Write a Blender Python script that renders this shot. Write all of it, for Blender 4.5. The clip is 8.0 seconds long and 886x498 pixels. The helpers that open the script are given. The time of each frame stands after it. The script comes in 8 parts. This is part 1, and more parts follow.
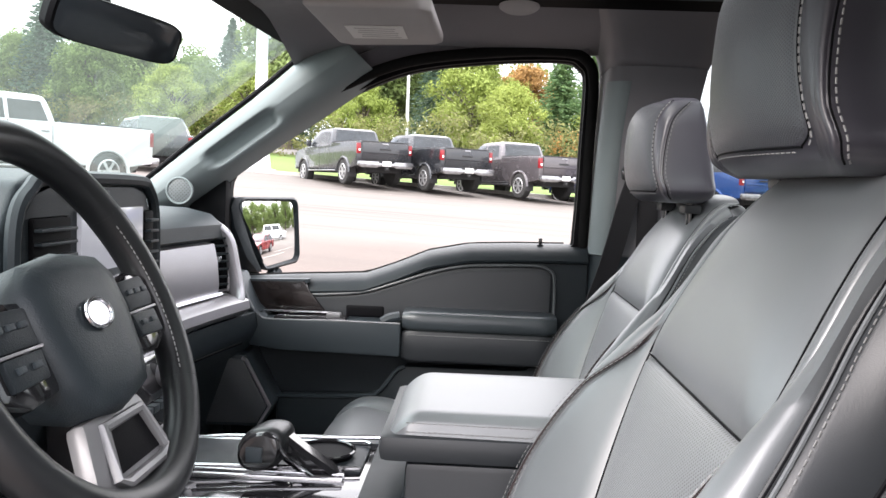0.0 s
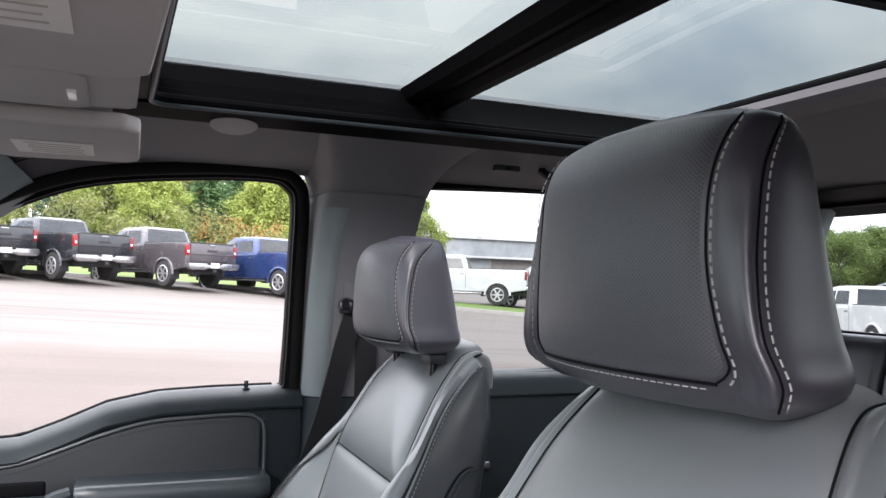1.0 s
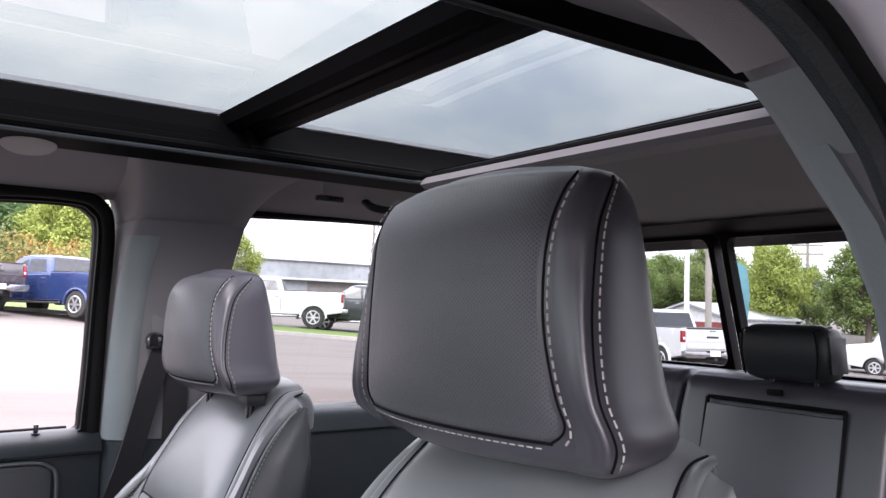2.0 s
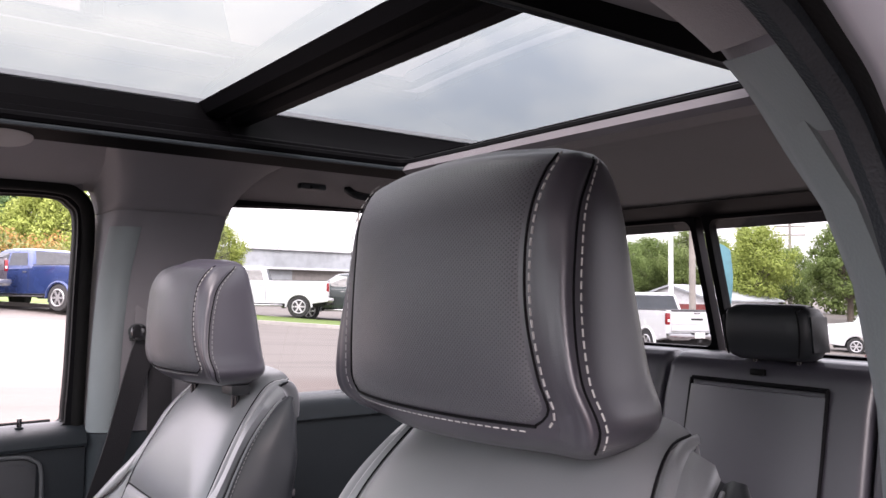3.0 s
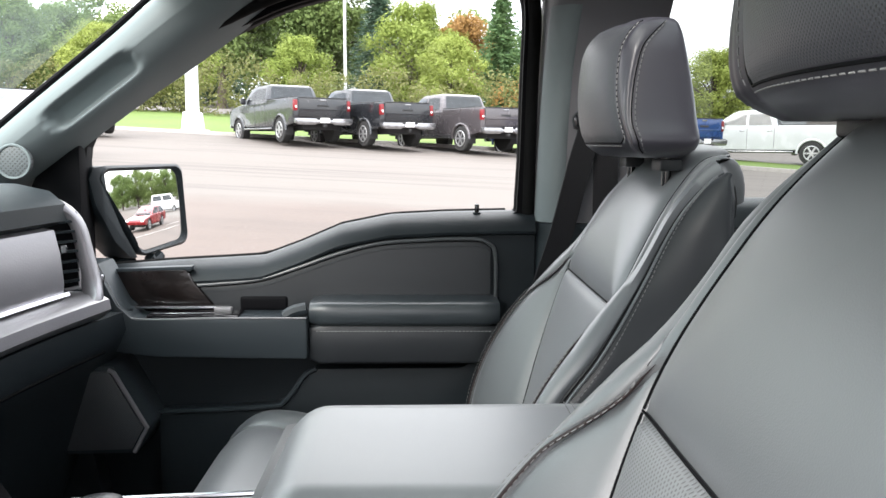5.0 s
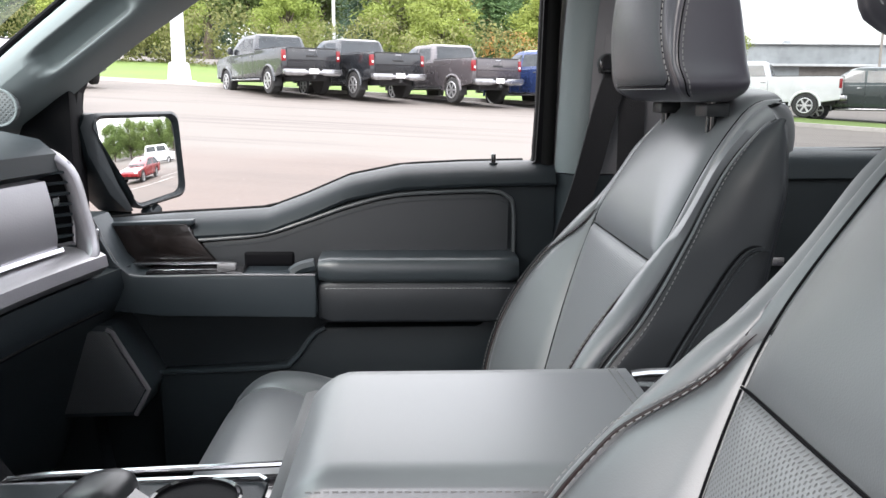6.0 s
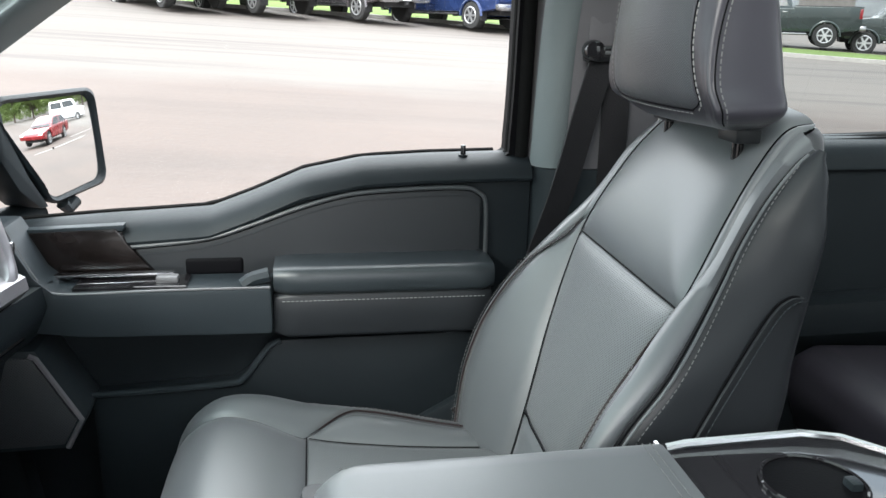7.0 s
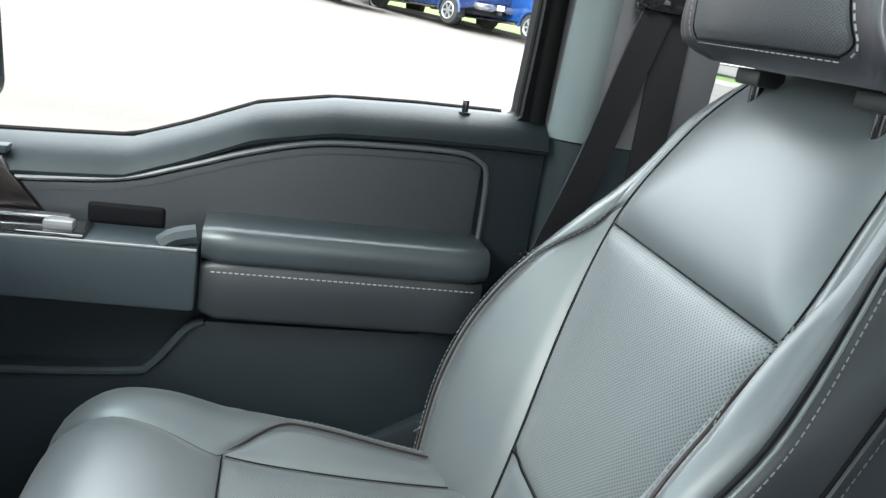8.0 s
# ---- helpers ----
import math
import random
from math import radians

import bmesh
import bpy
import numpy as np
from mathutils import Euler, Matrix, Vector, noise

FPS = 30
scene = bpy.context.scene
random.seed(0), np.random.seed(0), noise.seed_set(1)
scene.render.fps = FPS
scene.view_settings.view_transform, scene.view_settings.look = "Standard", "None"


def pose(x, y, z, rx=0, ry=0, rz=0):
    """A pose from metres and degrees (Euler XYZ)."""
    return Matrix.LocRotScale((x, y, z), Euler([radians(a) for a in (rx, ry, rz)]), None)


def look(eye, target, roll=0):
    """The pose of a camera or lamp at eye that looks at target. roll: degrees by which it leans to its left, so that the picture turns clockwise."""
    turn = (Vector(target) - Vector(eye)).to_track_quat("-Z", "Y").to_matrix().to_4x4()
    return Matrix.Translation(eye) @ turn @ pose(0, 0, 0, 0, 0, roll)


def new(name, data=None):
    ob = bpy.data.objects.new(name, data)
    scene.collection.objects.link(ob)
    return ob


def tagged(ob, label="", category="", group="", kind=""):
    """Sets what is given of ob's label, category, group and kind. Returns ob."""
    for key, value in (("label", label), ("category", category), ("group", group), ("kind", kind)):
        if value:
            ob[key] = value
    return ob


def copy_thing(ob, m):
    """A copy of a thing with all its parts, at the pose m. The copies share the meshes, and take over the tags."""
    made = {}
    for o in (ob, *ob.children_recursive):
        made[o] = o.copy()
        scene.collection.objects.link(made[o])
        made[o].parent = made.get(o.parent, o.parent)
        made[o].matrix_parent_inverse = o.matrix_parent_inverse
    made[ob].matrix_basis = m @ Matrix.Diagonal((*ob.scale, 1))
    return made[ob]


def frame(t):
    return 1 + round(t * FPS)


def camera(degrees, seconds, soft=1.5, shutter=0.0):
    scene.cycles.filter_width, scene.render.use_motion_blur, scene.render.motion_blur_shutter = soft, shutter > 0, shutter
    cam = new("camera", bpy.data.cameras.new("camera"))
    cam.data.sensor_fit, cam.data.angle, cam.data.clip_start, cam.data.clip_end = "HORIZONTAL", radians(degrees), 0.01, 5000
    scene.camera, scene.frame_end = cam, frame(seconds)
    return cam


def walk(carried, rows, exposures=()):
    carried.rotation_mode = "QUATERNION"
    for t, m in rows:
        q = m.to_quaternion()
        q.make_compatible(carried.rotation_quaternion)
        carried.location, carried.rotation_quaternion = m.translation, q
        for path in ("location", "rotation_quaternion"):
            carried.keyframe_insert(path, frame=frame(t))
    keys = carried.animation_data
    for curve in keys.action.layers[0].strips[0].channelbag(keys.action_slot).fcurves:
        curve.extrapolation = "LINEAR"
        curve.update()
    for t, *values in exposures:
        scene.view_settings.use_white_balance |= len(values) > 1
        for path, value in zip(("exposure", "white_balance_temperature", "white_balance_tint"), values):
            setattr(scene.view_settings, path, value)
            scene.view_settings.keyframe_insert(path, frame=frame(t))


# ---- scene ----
cam = camera(56.8, 8.0)
PATH = [
    (0, (-0.153, -1.194, 1.468), (-0.235, 0.798, 1.315), 2.2),
    (0.5, (-0.219, -1.059, 1.533), (0.151, 0.907, 1.530), 1.8),
    (1, (-0.266, -0.966, 1.570), (0.475, 0.889, 1.650), 1.7),
    (1.5, (-0.261, -0.933, 1.591), (0.721, 0.804, 1.719), 1.7),
    (2, (-0.265, -0.936, 1.593), (0.865, 0.708, 1.740), 1.8),
    (3.3, (-0.259, -0.935, 1.590), (0.899, 0.693, 1.699), 0.7),
    (3.5, (-0.253, -0.920, 1.576), (0.825, 0.762, 1.659), 0.4),
    (4, (-0.180, -0.892, 1.562), (0.459, 1.003, 1.541), -0.4),
    (4.5, (-0.137, -0.871, 1.531), (0.109, 1.108, 1.388), -0.8),
    (5, (-0.108, -0.824, 1.474), (-0.057, 1.158, 1.214), 0.3),
    (6.5, (-0.202, -0.666, 1.462), (-0.066, 1.275, 0.999), 0.5),
    (7, (-0.249, -0.570, 1.573), (0.055, 1.325, 1.010), 1.3),
    (7.2, (-0.258, -0.551, 1.586), (0.082, 1.341, 1.032), 3.0),
    (7.5, (-0.281, -0.487, 1.556), (0.138, 1.387, 0.998), 6.0),
    (8, (-0.246, -0.287, 1.465), (0.181, 1.585, 0.904), 8.9),
]

EXPOSURES = [(0.0, 1.12, 6580, 17), (1.0, 1.05, 6320, 18), (2.2, 1.30, 6320, 27), (3.3, 1.36, 6750, 30), (4.3, 1.51, 6600, 26), (4.9, 0.95, 6500, 13), (6.4, 0.96, 6450, 16), (7.0, 1.05, 6300, 9), (7.5, 1.15, 6100, 4), (8.0, 1.53, 6150, 5)]
walk(cam, [(t, look(eye, target, roll)) for t, eye, target, roll in PATH], EXPOSURES)

# ---- daylight: overcast sky and a wide weak sun ----
world = bpy.data.worlds.new("overcast_sky")
scene.world = world
world.use_nodes = True
wn, wl = world.node_tree.nodes, world.node_tree.links
wn.clear()
SUN_ELEV, SUN_ROT = radians(32), radians(214)
sky = wn.new("ShaderNodeTexSky")
sky.sky_type, sky.sun_disc, sky.sun_elevation, sky.sun_rotation = "NISHITA", False, SUN_ELEV, SUN_ROT
sky_bg = wn.new("ShaderNodeBackground")
sky_bg.inputs["Strength"].default_value = 0.15
wl.new(sky.outputs[0], sky_bg.inputs["Color"])
wtc, wmap = wn.new("ShaderNodeTexCoord"), wn.new("ShaderNodeMapping")
wmap.inputs["Scale"].default_value = (1.0, 1.0, 2.6)
wl.new(wtc.outputs["Generated"], wmap.inputs["Vector"])
wnoise = wn.new("ShaderNodeTexNoise")
wnoise.inputs["Scale"].default_value, wnoise.inputs["Detail"].default_value = 2.3, 6.0
wnoise.inputs["Roughness"].default_value, wnoise.inputs["Distortion"].default_value = 0.55, 0.6
wl.new(wmap.outputs[0], wnoise.inputs["Vector"])
wramp = wn.new("ShaderNodeValToRGB")
wramp.color_ramp.elements[0].position, wramp.color_ramp.elements[0].color = 0.30, (0.55, 0.60, 0.68, 1)
wramp.color_ramp.elements[1].position, wramp.color_ramp.elements[1].color = 0.62, (1.0, 0.985, 0.965, 1)
wl.new(wnoise.outputs["Fac"], wramp.inputs["Fac"])
cloud_bg = wn.new("ShaderNodeBackground")
cloud_bg.inputs["Strength"].default_value = 2.9
# an overcast sky is about three times brighter overhead than at the horizon
wsep, wup, wgrad = wn.new("ShaderNodeSeparateXYZ"), wn.new("ShaderNodeMapRange"), wn.new("ShaderNodeMixRGB")
wl.new(wtc.outputs["Generated"], wsep.inputs[0])
wup.inputs["From Min"].default_value, wup.inputs["From Max"].default_value = 0.0, 1.0
wup.inputs["To Min"].default_value, wup.inputs["To Max"].default_value = 0.60, 2.15
wl.new(wsep.outputs["Z"], wup.inputs["Value"])
wgrad.blend_type = "MULTIPLY"
wgrad.inputs["Fac"].default_value = 1.0
wl.new(wramp.outputs["Color"], wgrad.inputs["Color1"])
wl.new(wup.outputs["Result"], wgrad.inputs["Color2"])
wl.new(wgrad.outputs["Color"], cloud_bg.inputs["Color"])
wmix, wout = wn.new("ShaderNodeMixShader"), wn.new("ShaderNodeOutputWorld")
wmix.inputs["Fac"].default_value = 0.86
wl.new(sky_bg.outputs[0], wmix.inputs[1])
wl.new(cloud_bg.outputs[0], wmix.inputs[2])
wl.new(wmix.outputs[0], wout.inputs["Surface"])
sun = new("sun", bpy.data.lights.new("sun", "SUN"))
sun.data.energy, sun.data.angle, sun.data.color = 2.1, radians(25), (1.0, 0.96, 0.9)
sun.rotation_euler = (radians(90) - SUN_ELEV, 0, radians(180) - SUN_ROT)


# ---- materials ----
MATS = {}


def material(name, color, rough=0.5, metal=0.0, grain=0.0, grain_scale=400.0, tint=0.12, tint_scale=6.0, coat=0.0, spec=0.5, sheen=0.0, rough_var=0.08, coat_rough=0.03):
    """Principled surface with colour variation at a large scale and bump at a fine one."""
    m = bpy.data.materials.new(name)
    m.use_nodes = True
    n, l = m.node_tree.nodes, m.node_tree.links
    b = n["Principled BSDF"]
    tc = n.new("ShaderNodeTexCoord")
    big = n.new("ShaderNodeTexNoise")
    big.inputs["Scale"].default_value, big.inputs["Detail"].default_value = tint_scale, 5.0
    l.new(tc.outputs["Object"], big.inputs["Vector"])
    ramp = n.new("ShaderNodeValToRGB")
    lo, hi = [max(0.0, c * (1 - tint)) for c in color], [min(1.0, c * (1 + tint)) for c in color]
    ramp.color_ramp.elements[0].position, ramp.color_ramp.elements[0].color = 0.3, (*lo, 1)
    ramp.color_ramp.elements[1].position, ramp.color_ramp.elements[1].color = 0.7, (*hi, 1)
    l.new(big.outputs["Fac"], ramp.inputs["Fac"])
    l.new(ramp.outputs["Color"], b.inputs["Base Color"])
    b.inputs["Metallic"].default_value = metal
    b.inputs["Coat Weight"].default_value = coat
    b.inputs["Coat Roughness"].default_value = coat_rough
    b.inputs["Specular IOR Level"].default_value = spec
    b.inputs["Sheen Weight"].default_value = sheen
    mr = n.new("ShaderNodeMapRange")
    mr.inputs["To Min"].default_value, mr.inputs["To Max"].default_value = max(0.0, rough - rough_var), min(1.0, rough + rough_var)
    l.new(big.outputs["Fac"], mr.inputs["Value"])
    l.new(mr.outputs["Result"], b.inputs["Roughness"])
    if grain:
        fine = n.new("ShaderNodeTexVoronoi")
        fine.inputs["Scale"].default_value = grain_scale
        l.new(tc.outputs["Object"], fine.inputs["Vector"])
        bump = n.new("ShaderNodeBump")
        bump.inputs["Strength"].default_value, bump.inputs["Distance"].default_value = grain, 0.0006
        l.new(fine.outputs["Distance"], bump.inputs["Height"])
        l.new(bump.outputs["Normal"], b.inputs["Normal"])
    MATS[name] = m
    return m


# black leather with the sky's sheen on the seat fronts in its pale base
LEATHER = material("lit_black_leather", (0.098, 0.108, 0.114), 0.42, grain=0.12, grain_scale=900, tint=0.14, tint_scale=4, spec=0.9, coat=0.45, coat_rough=0.38, sheen=0.08)
# near-black base also carries the shade on the seat sides
LEATHER_SIDE = material("shade_black_vinyl", (0.0165, 0.0190, 0.0215), 0.42, grain=0.10, grain_scale=900, tint=0.1, spec=0.42)
PLASTIC = material("black_grained_plastic", (0.0140, 0.0185, 0.0215), 0.44, grain=0.4, grain_scale=700, tint=0.12, spec=0.22)
PLASTIC_SOFT = material("soft_charcoal_dash_skin", (0.0185, 0.0250, 0.0290), 0.42, grain=0.4, grain_scale=600, tint=0.1, spec=0.34)
PLASTIC_GREY = material("slate_grey_plastic", (0.029, 0.037, 0.042), 0.42, grain=0.3, grain_scale=700, tint=0.08, spec=0.26)
# darker copy of the pillar trim: shade of the inner face in its colour
PILLAR_SHADED = material("shaded_centre_pillar_trim", (0.128, 0.126, 0.135), 0.6, grain=0.3, grain_scale=500, tint=0.05)
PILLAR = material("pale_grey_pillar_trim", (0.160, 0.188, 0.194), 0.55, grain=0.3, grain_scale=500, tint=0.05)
HEADLINER = material("charcoal_headliner_cloth", (0.108, 0.101, 0.110), 0.95, grain=0.5, grain_scale=900, tint=0.08, sheen=0.3, spec=0.1)
VISOR = material("grey_visor_cloth", (0.41, 0.385, 0.375), 0.9, grain=0.4, grain_scale=800, tint=0.05, spec=0.15)
LABEL = material("white_paper_label", (0.62, 0.60, 0.57), 0.7, tint=0.03)
CHROME = material("satin_chrome", (0.62, 0.62, 0.64), 0.22, metal=1.0, tint=0.04)
SILVER = material("brushed_silver_panel", (0.33, 0.32, 0.335), 0.36, metal=0.65, grain=0.2, grain_scale=300, tint=0.06)
GLOSS_BLACK = material("gloss_black_plastic", (0.010, 0.010, 0.011), 0.08, tint=0.1, coat=0.4)
RUBBER = material("black_rubber", (0.006, 0.006, 0.006), 0.75, grain=0.2, grain_scale=300, spec=0.12)
BLACK_RAIL = material("black_roof_rail", (0.0014, 0.0014, 0.0017), 0.5, grain=0.2, spec=0.03)
BLACK_FRAME = material("matt_black_frame", (0.004, 0.004, 0.005), 0.6, grain=0.2, spec=0.08)
GRIP = material("polished_black_leather", (0.009, 0.010, 0.011), 0.34, grain=0.10, grain_scale=900, tint=0.1, spec=0.5)
WOOD = material("dark_open_pore_wood", (0.010, 0.0075, 0.0068), 0.22, coat=0.2, tint=0.5, tint_scale=30, spec=0.3)
CARPET = material("black_carpet", (0.016, 0.016, 0.017), 0.95, grain=1.0, grain_scale=250, spec=0.1)
LEATHER_MID = material("black_headrest_leather", (0.034, 0.0330, 0.042), 0.42, grain=0.10, grain_scale=900, tint=0.1, spec=0.75, coat=0.28, coat_rough=0.30)
DOOR_PAD = material("black_door_pad_leather", (0.023, 0.030, 0.034), 0.38, grain=0.12, grain_scale=900, tint=0.1, spec=0.60, coat=0.18, coat_rough=0.3)
SEAM_GREY = material("grey_seam_welt", (0.060, 0.066, 0.070), 0.40, tint=0.06, spec=0.6)
THREAD = material("grey_seat_thread", (0.17, 0.17, 0.17), 0.8, tint=0.05)
THREAD_PALE = material("pale_grey_thread", (0.30, 0.30, 0.295), 0.8, tint=0.05)
SATIN_GREY = material("satin_grey_plate", (0.20, 0.20, 0.205), 0.40, metal=0.4, tint=0.06)
PIPING = material("dark_maroon_piping", (0.016, 0.008, 0.008), 0.5, tint=0.1)
BELT = material("charcoal_webbing", (0.016, 0.016, 0.018), 0.7, grain=0.7, grain_scale=500, tint=0.1, spec=0.3)
BODY_SILVER = material("pale_silver_car_paint", (0.55, 0.54, 0.58), 0.25, metal=0.4, coat=0.6, tint=0.03)
SCREEN = material("grey_touch_screen", (0.22, 0.23, 0.25), 0.10, coat=0.5, tint=0.15)
# added glow stands in for the pale sky reflected in the screen
_sb = SCREEN.node_tree.nodes["Principled BSDF"]
_sb.inputs["Emission Color"].default_value, _sb.inputs["Emission Strength"].default_value = (0.75, 0.78, 0.85, 1), 0.18
BRIGHT = material("clear_lens", (0.75, 0.75, 0.74), 0.25, tint=0.03)


def perforated(name, color, pitch, across="Y", along="Z", spec=0.7, coat=0.25):
    """Leather with a diagonal grid of fine punched holes."""
    m = material(name, color, 0.45, tint=0.1, tint_scale=4, spec=spec, coat=coat, coat_rough=0.34, sheen=0.05)
    n, l = m.node_tree.nodes, m.node_tree.links
    b, tc = n["Principled BSDF"], n["Texture Coordinate"]
    sep, com = n.new("ShaderNodeSeparateXYZ"), n.new("ShaderNodeCombineXYZ")
    l.new(tc.outputs["Object"], sep.inputs[0])
    l.new(sep.outputs[across], com.inputs["X"])
    l.new(sep.outputs[along], com.inputs["Y"])
    mp = n.new("ShaderNodeMapping")
    mp.inputs["Rotation"].default_value = (0, 0, radians(45))
    l.new(com.outputs[0], mp.inputs["Vector"])
    vor = n.new("ShaderNodeTexVoronoi")
    vor.voronoi_dimensions = "2D"
    vor.inputs["Scale"].default_value, vor.inputs["Randomness"].default_value = 1.0 / pitch, 0.0
    l.new(mp.outputs[0], vor.inputs["Vector"])
    st = n.new("ShaderNodeMapRange")
    st.inputs["From Min"].default_value, st.inputs["From Max"].default_value = 0.18, 0.34
    l.new(vor.outputs["Distance"], st.inputs["Value"])
    mix = n.new("ShaderNodeMixRGB")
    mix.inputs["Color1"].default_value = (color[0] * 0.35, color[1] * 0.35, color[2] * 0.35, 1)
    ramp = n["Color Ramp"]
    l.new(st.outputs["Result"], mix.inputs["Fac"])
    l.new(ramp.outputs["Color"], mix.inputs["Color2"])
    l.new(mix.outputs["Color"], b.inputs["Base Color"])
    bump = n.new("ShaderNodeBump")
    bump.inputs["Strength"].default_value, bump.inputs["Distance"].default_value = 0.7, 0.0010
    l.new(st.outputs["Result"], bump.inputs["Height"])
    l.new(bump.outputs["Normal"], b.inputs["Normal"])
    return m


# paler again: light on the up-facing centre panels is in the colour
PERFORATED = perforated("lit_perforated_leather", (0.165, 0.176, 0.182), 0.0032)
PERFORATED_SEAT = perforated("lit_perforated_seat_leather", (0.125, 0.136, 0.142), 0.0032, "X", "Y")
PERFORATED_FINE = perforated("finely_perforated_black_leather", (0.056, 0.060, 0.069), 0.0022, spec=0.55, coat=0.18)
TWEETER_MESH = perforated("perforated_grey_metal", (0.085, 0.098, 0.104), 0.0060, "X", "Z")
GRILLE_MESH = perforated("perforated_dark_grille", (0.050, 0.055, 0.060), 0.0034, "X", "Z")


def glazing(name, tint, ior=1.5):
    """Clear or tinted pane: straight-through light with a mirror gloss by Fresnel."""
    m = bpy.data.materials.new(name)
    m.use_nodes = True
    n, l = m.node_tree.nodes, m.node_tree.links
    n.clear()
    tr, gl, fr, mx, out = (n.new("ShaderNode" + k) for k in ("BsdfTransparent", "BsdfGlossy", "Fresnel", "MixShader", "OutputMaterial"))
    tr.inputs["Color"].default_value = (*tint, 1)
    gl.inputs["Roughness"].default_value = 0.01
    fr.inputs["IOR"].default_value = ior
    l.new(fr.outputs[0], mx.inputs[0])
    l.new(tr.outputs[0], mx.inputs[1])
    l.new(gl.outputs[0], mx.inputs[2])
    l.new(mx.outputs[0], out.inputs["Surface"])
    return m


GLASS = glazing("clear_window_glass", (0.95, 0.97, 0.96), 1.18)
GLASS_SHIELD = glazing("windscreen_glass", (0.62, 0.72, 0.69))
# a pale green veil stands in for haze and reflections on the windscreen
_n, _l = GLASS_SHIELD.node_tree.nodes, GLASS_SHIELD.node_tree.links
_veil, _mix = _n.new("ShaderNodeBsdfTranslucent"), _n.new("ShaderNodeMixShader")
_veil.inputs["Color"].default_value = (0.72, 0.86, 0.78, 1)
_mix.inputs["Fac"].default_value = 0.03
_l.new(_n["Mix Shader"].outputs[0], _mix.inputs[1])
_l.new(_veil.outputs[0], _mix.inputs[2])
_l.new(_mix.outputs[0], _n["Material Output"].inputs["Surface"])
GLASS_REAR = glazing("privacy_window_glass", (0.50, 0.53, 0.52))
GLASS_ROOF = glazing("tinted_roof_glass", (0.150, 0.171, 0.161))
GLASS_FAR = material("dark_vehicle_glass", (0.040, 0.048, 0.055), 0.06, spec=0.8, tint=0.2)
MIRROR = bpy.data.materials.new("mirror_glass")
MIRROR.use_nodes = True
_b = MIRROR.node_tree.nodes["Principled BSDF"]
_b.inputs["Base Color"].default_value, _b.inputs["Metallic"].default_value, _b.inputs["Roughness"].default_value = (0.88, 0.9, 0.9, 1), 1.0, 0.01


# ---- mesh helpers ----
BASE = {}


def thing(name, loc, label, category, group="", kind="", rz=0.0):
    ob = new(name)
    ob.empty_display_size = 0.05
    ob.location, ob.rotation_euler = loc, (0, 0, radians(rz))
    BASE[ob] = Vector(loc) if rz == 0.0 else None
    return tagged(ob, label, category, group, kind)


def finish(name, bm, mat, angle=40):
    bmesh.ops.recalc_face_normals(bm, faces=bm.faces[:])
    me = bpy.data.meshes.new(name)
    bm.to_mesh(me)
    bm.free()
    me.materials.append(mat)
    me.shade_smooth()
    me.set_sharp_from_angle(angle=radians(angle))
    return new(name, me)


def part(name, bm, mat, parent, label="", angle=40):
    """One mesh in place coordinates, as a child of a thing or of a part."""
    ob = finish(name, bm, mat, angle)
    ob.parent = parent
    base = BASE.get(parent)
    if base is not None:
        ob.location = -base
    if label:
        ob["label"] = label
    return ob


def solo(name, bm, mat, label, category, group="", kind="", angle=40):
    """A thing that is a single mesh."""
    return tagged(finish(name, bm, mat, angle), label, category, group, kind)


def bevel_all(bm, r, seg=2, lim=25):
    bmesh.ops.recalc_face_normals(bm, faces=bm.faces[:])
    ed = [e for e in bm.edges if len(e.link_faces) == 2 and e.calc_face_angle(0) > radians(lim)]
    if r > 0 and ed:
        bmesh.ops.bevel(bm, geom=ed, offset=r, segments=seg, profile=0.6, affect="EDGES", clamp_overlap=True)


def box(c, size, r=0.0, seg=2, bm=None, rot=None):
    own = bmesh.new()
    bmesh.ops.create_cube(own, size=1.0)
    bmesh.ops.scale(own, vec=size, verts=own.verts[:])
    bevel_all(own, r, seg)
    m = Matrix.Translation(c) @ (rot.to_4x4() if rot else Matrix.Identity(4))
    bmesh.ops.transform(own, matrix=m, verts=own.verts[:])
    return join(bm, own)


def join(bm, own):
    if bm is None:
        return own
    me = bpy.data.meshes.new("tmp")
    own.to_mesh(me)
    own.free()
    bm.from_mesh(me)
    bpy.data.meshes.remove(me)
    return bm


def prism(poly, axis, a, b, r=0.0, seg=2, bm=None):
    """A polygon in the plane across the axis, drawn out from a to b. axis y: points are (x, z); axis x: (y, z); axis z: (x, y)."""
    own = bmesh.new()

    def at(p, d):
        return {"x": (d, p[0], p[1]), "y": (p[0], d, p[1]), "z": (p[0], p[1], d)}[axis]
    lo = [own.verts.new(at(p, a)) for p in poly]
    hi = [own.verts.new(at(p, b)) for p in poly]
    own.faces.new(lo)
    own.faces.new(hi[::-1])
    for i in range(len(poly)):
        k = (i + 1) % len(poly)
        own.faces.new((lo[i], hi[i], hi[k], lo[k]))
    bevel_all(own, r, seg)
    return join(bm, own)


def loft(rings, closed=True, caps=True, bm=None, loop=False):
    own = bm or bmesh.new()
    vs = [[own.verts.new(p) for p in ring] for ring in rings]
    n = len(rings[0])
    for i in range(len(vs) if loop else len(vs) - 1):
        a, b = vs[i], vs[(i + 1) % len(vs)]
        for k in range(n if closed else n - 1):
            q = (k + 1) % n
            own.faces.new((a[k], a[q], b[q], b[k]))
    if caps and closed and not loop:
        own.faces.new(vs[0])
        own.faces.new(vs[-1][::-1])
    return own


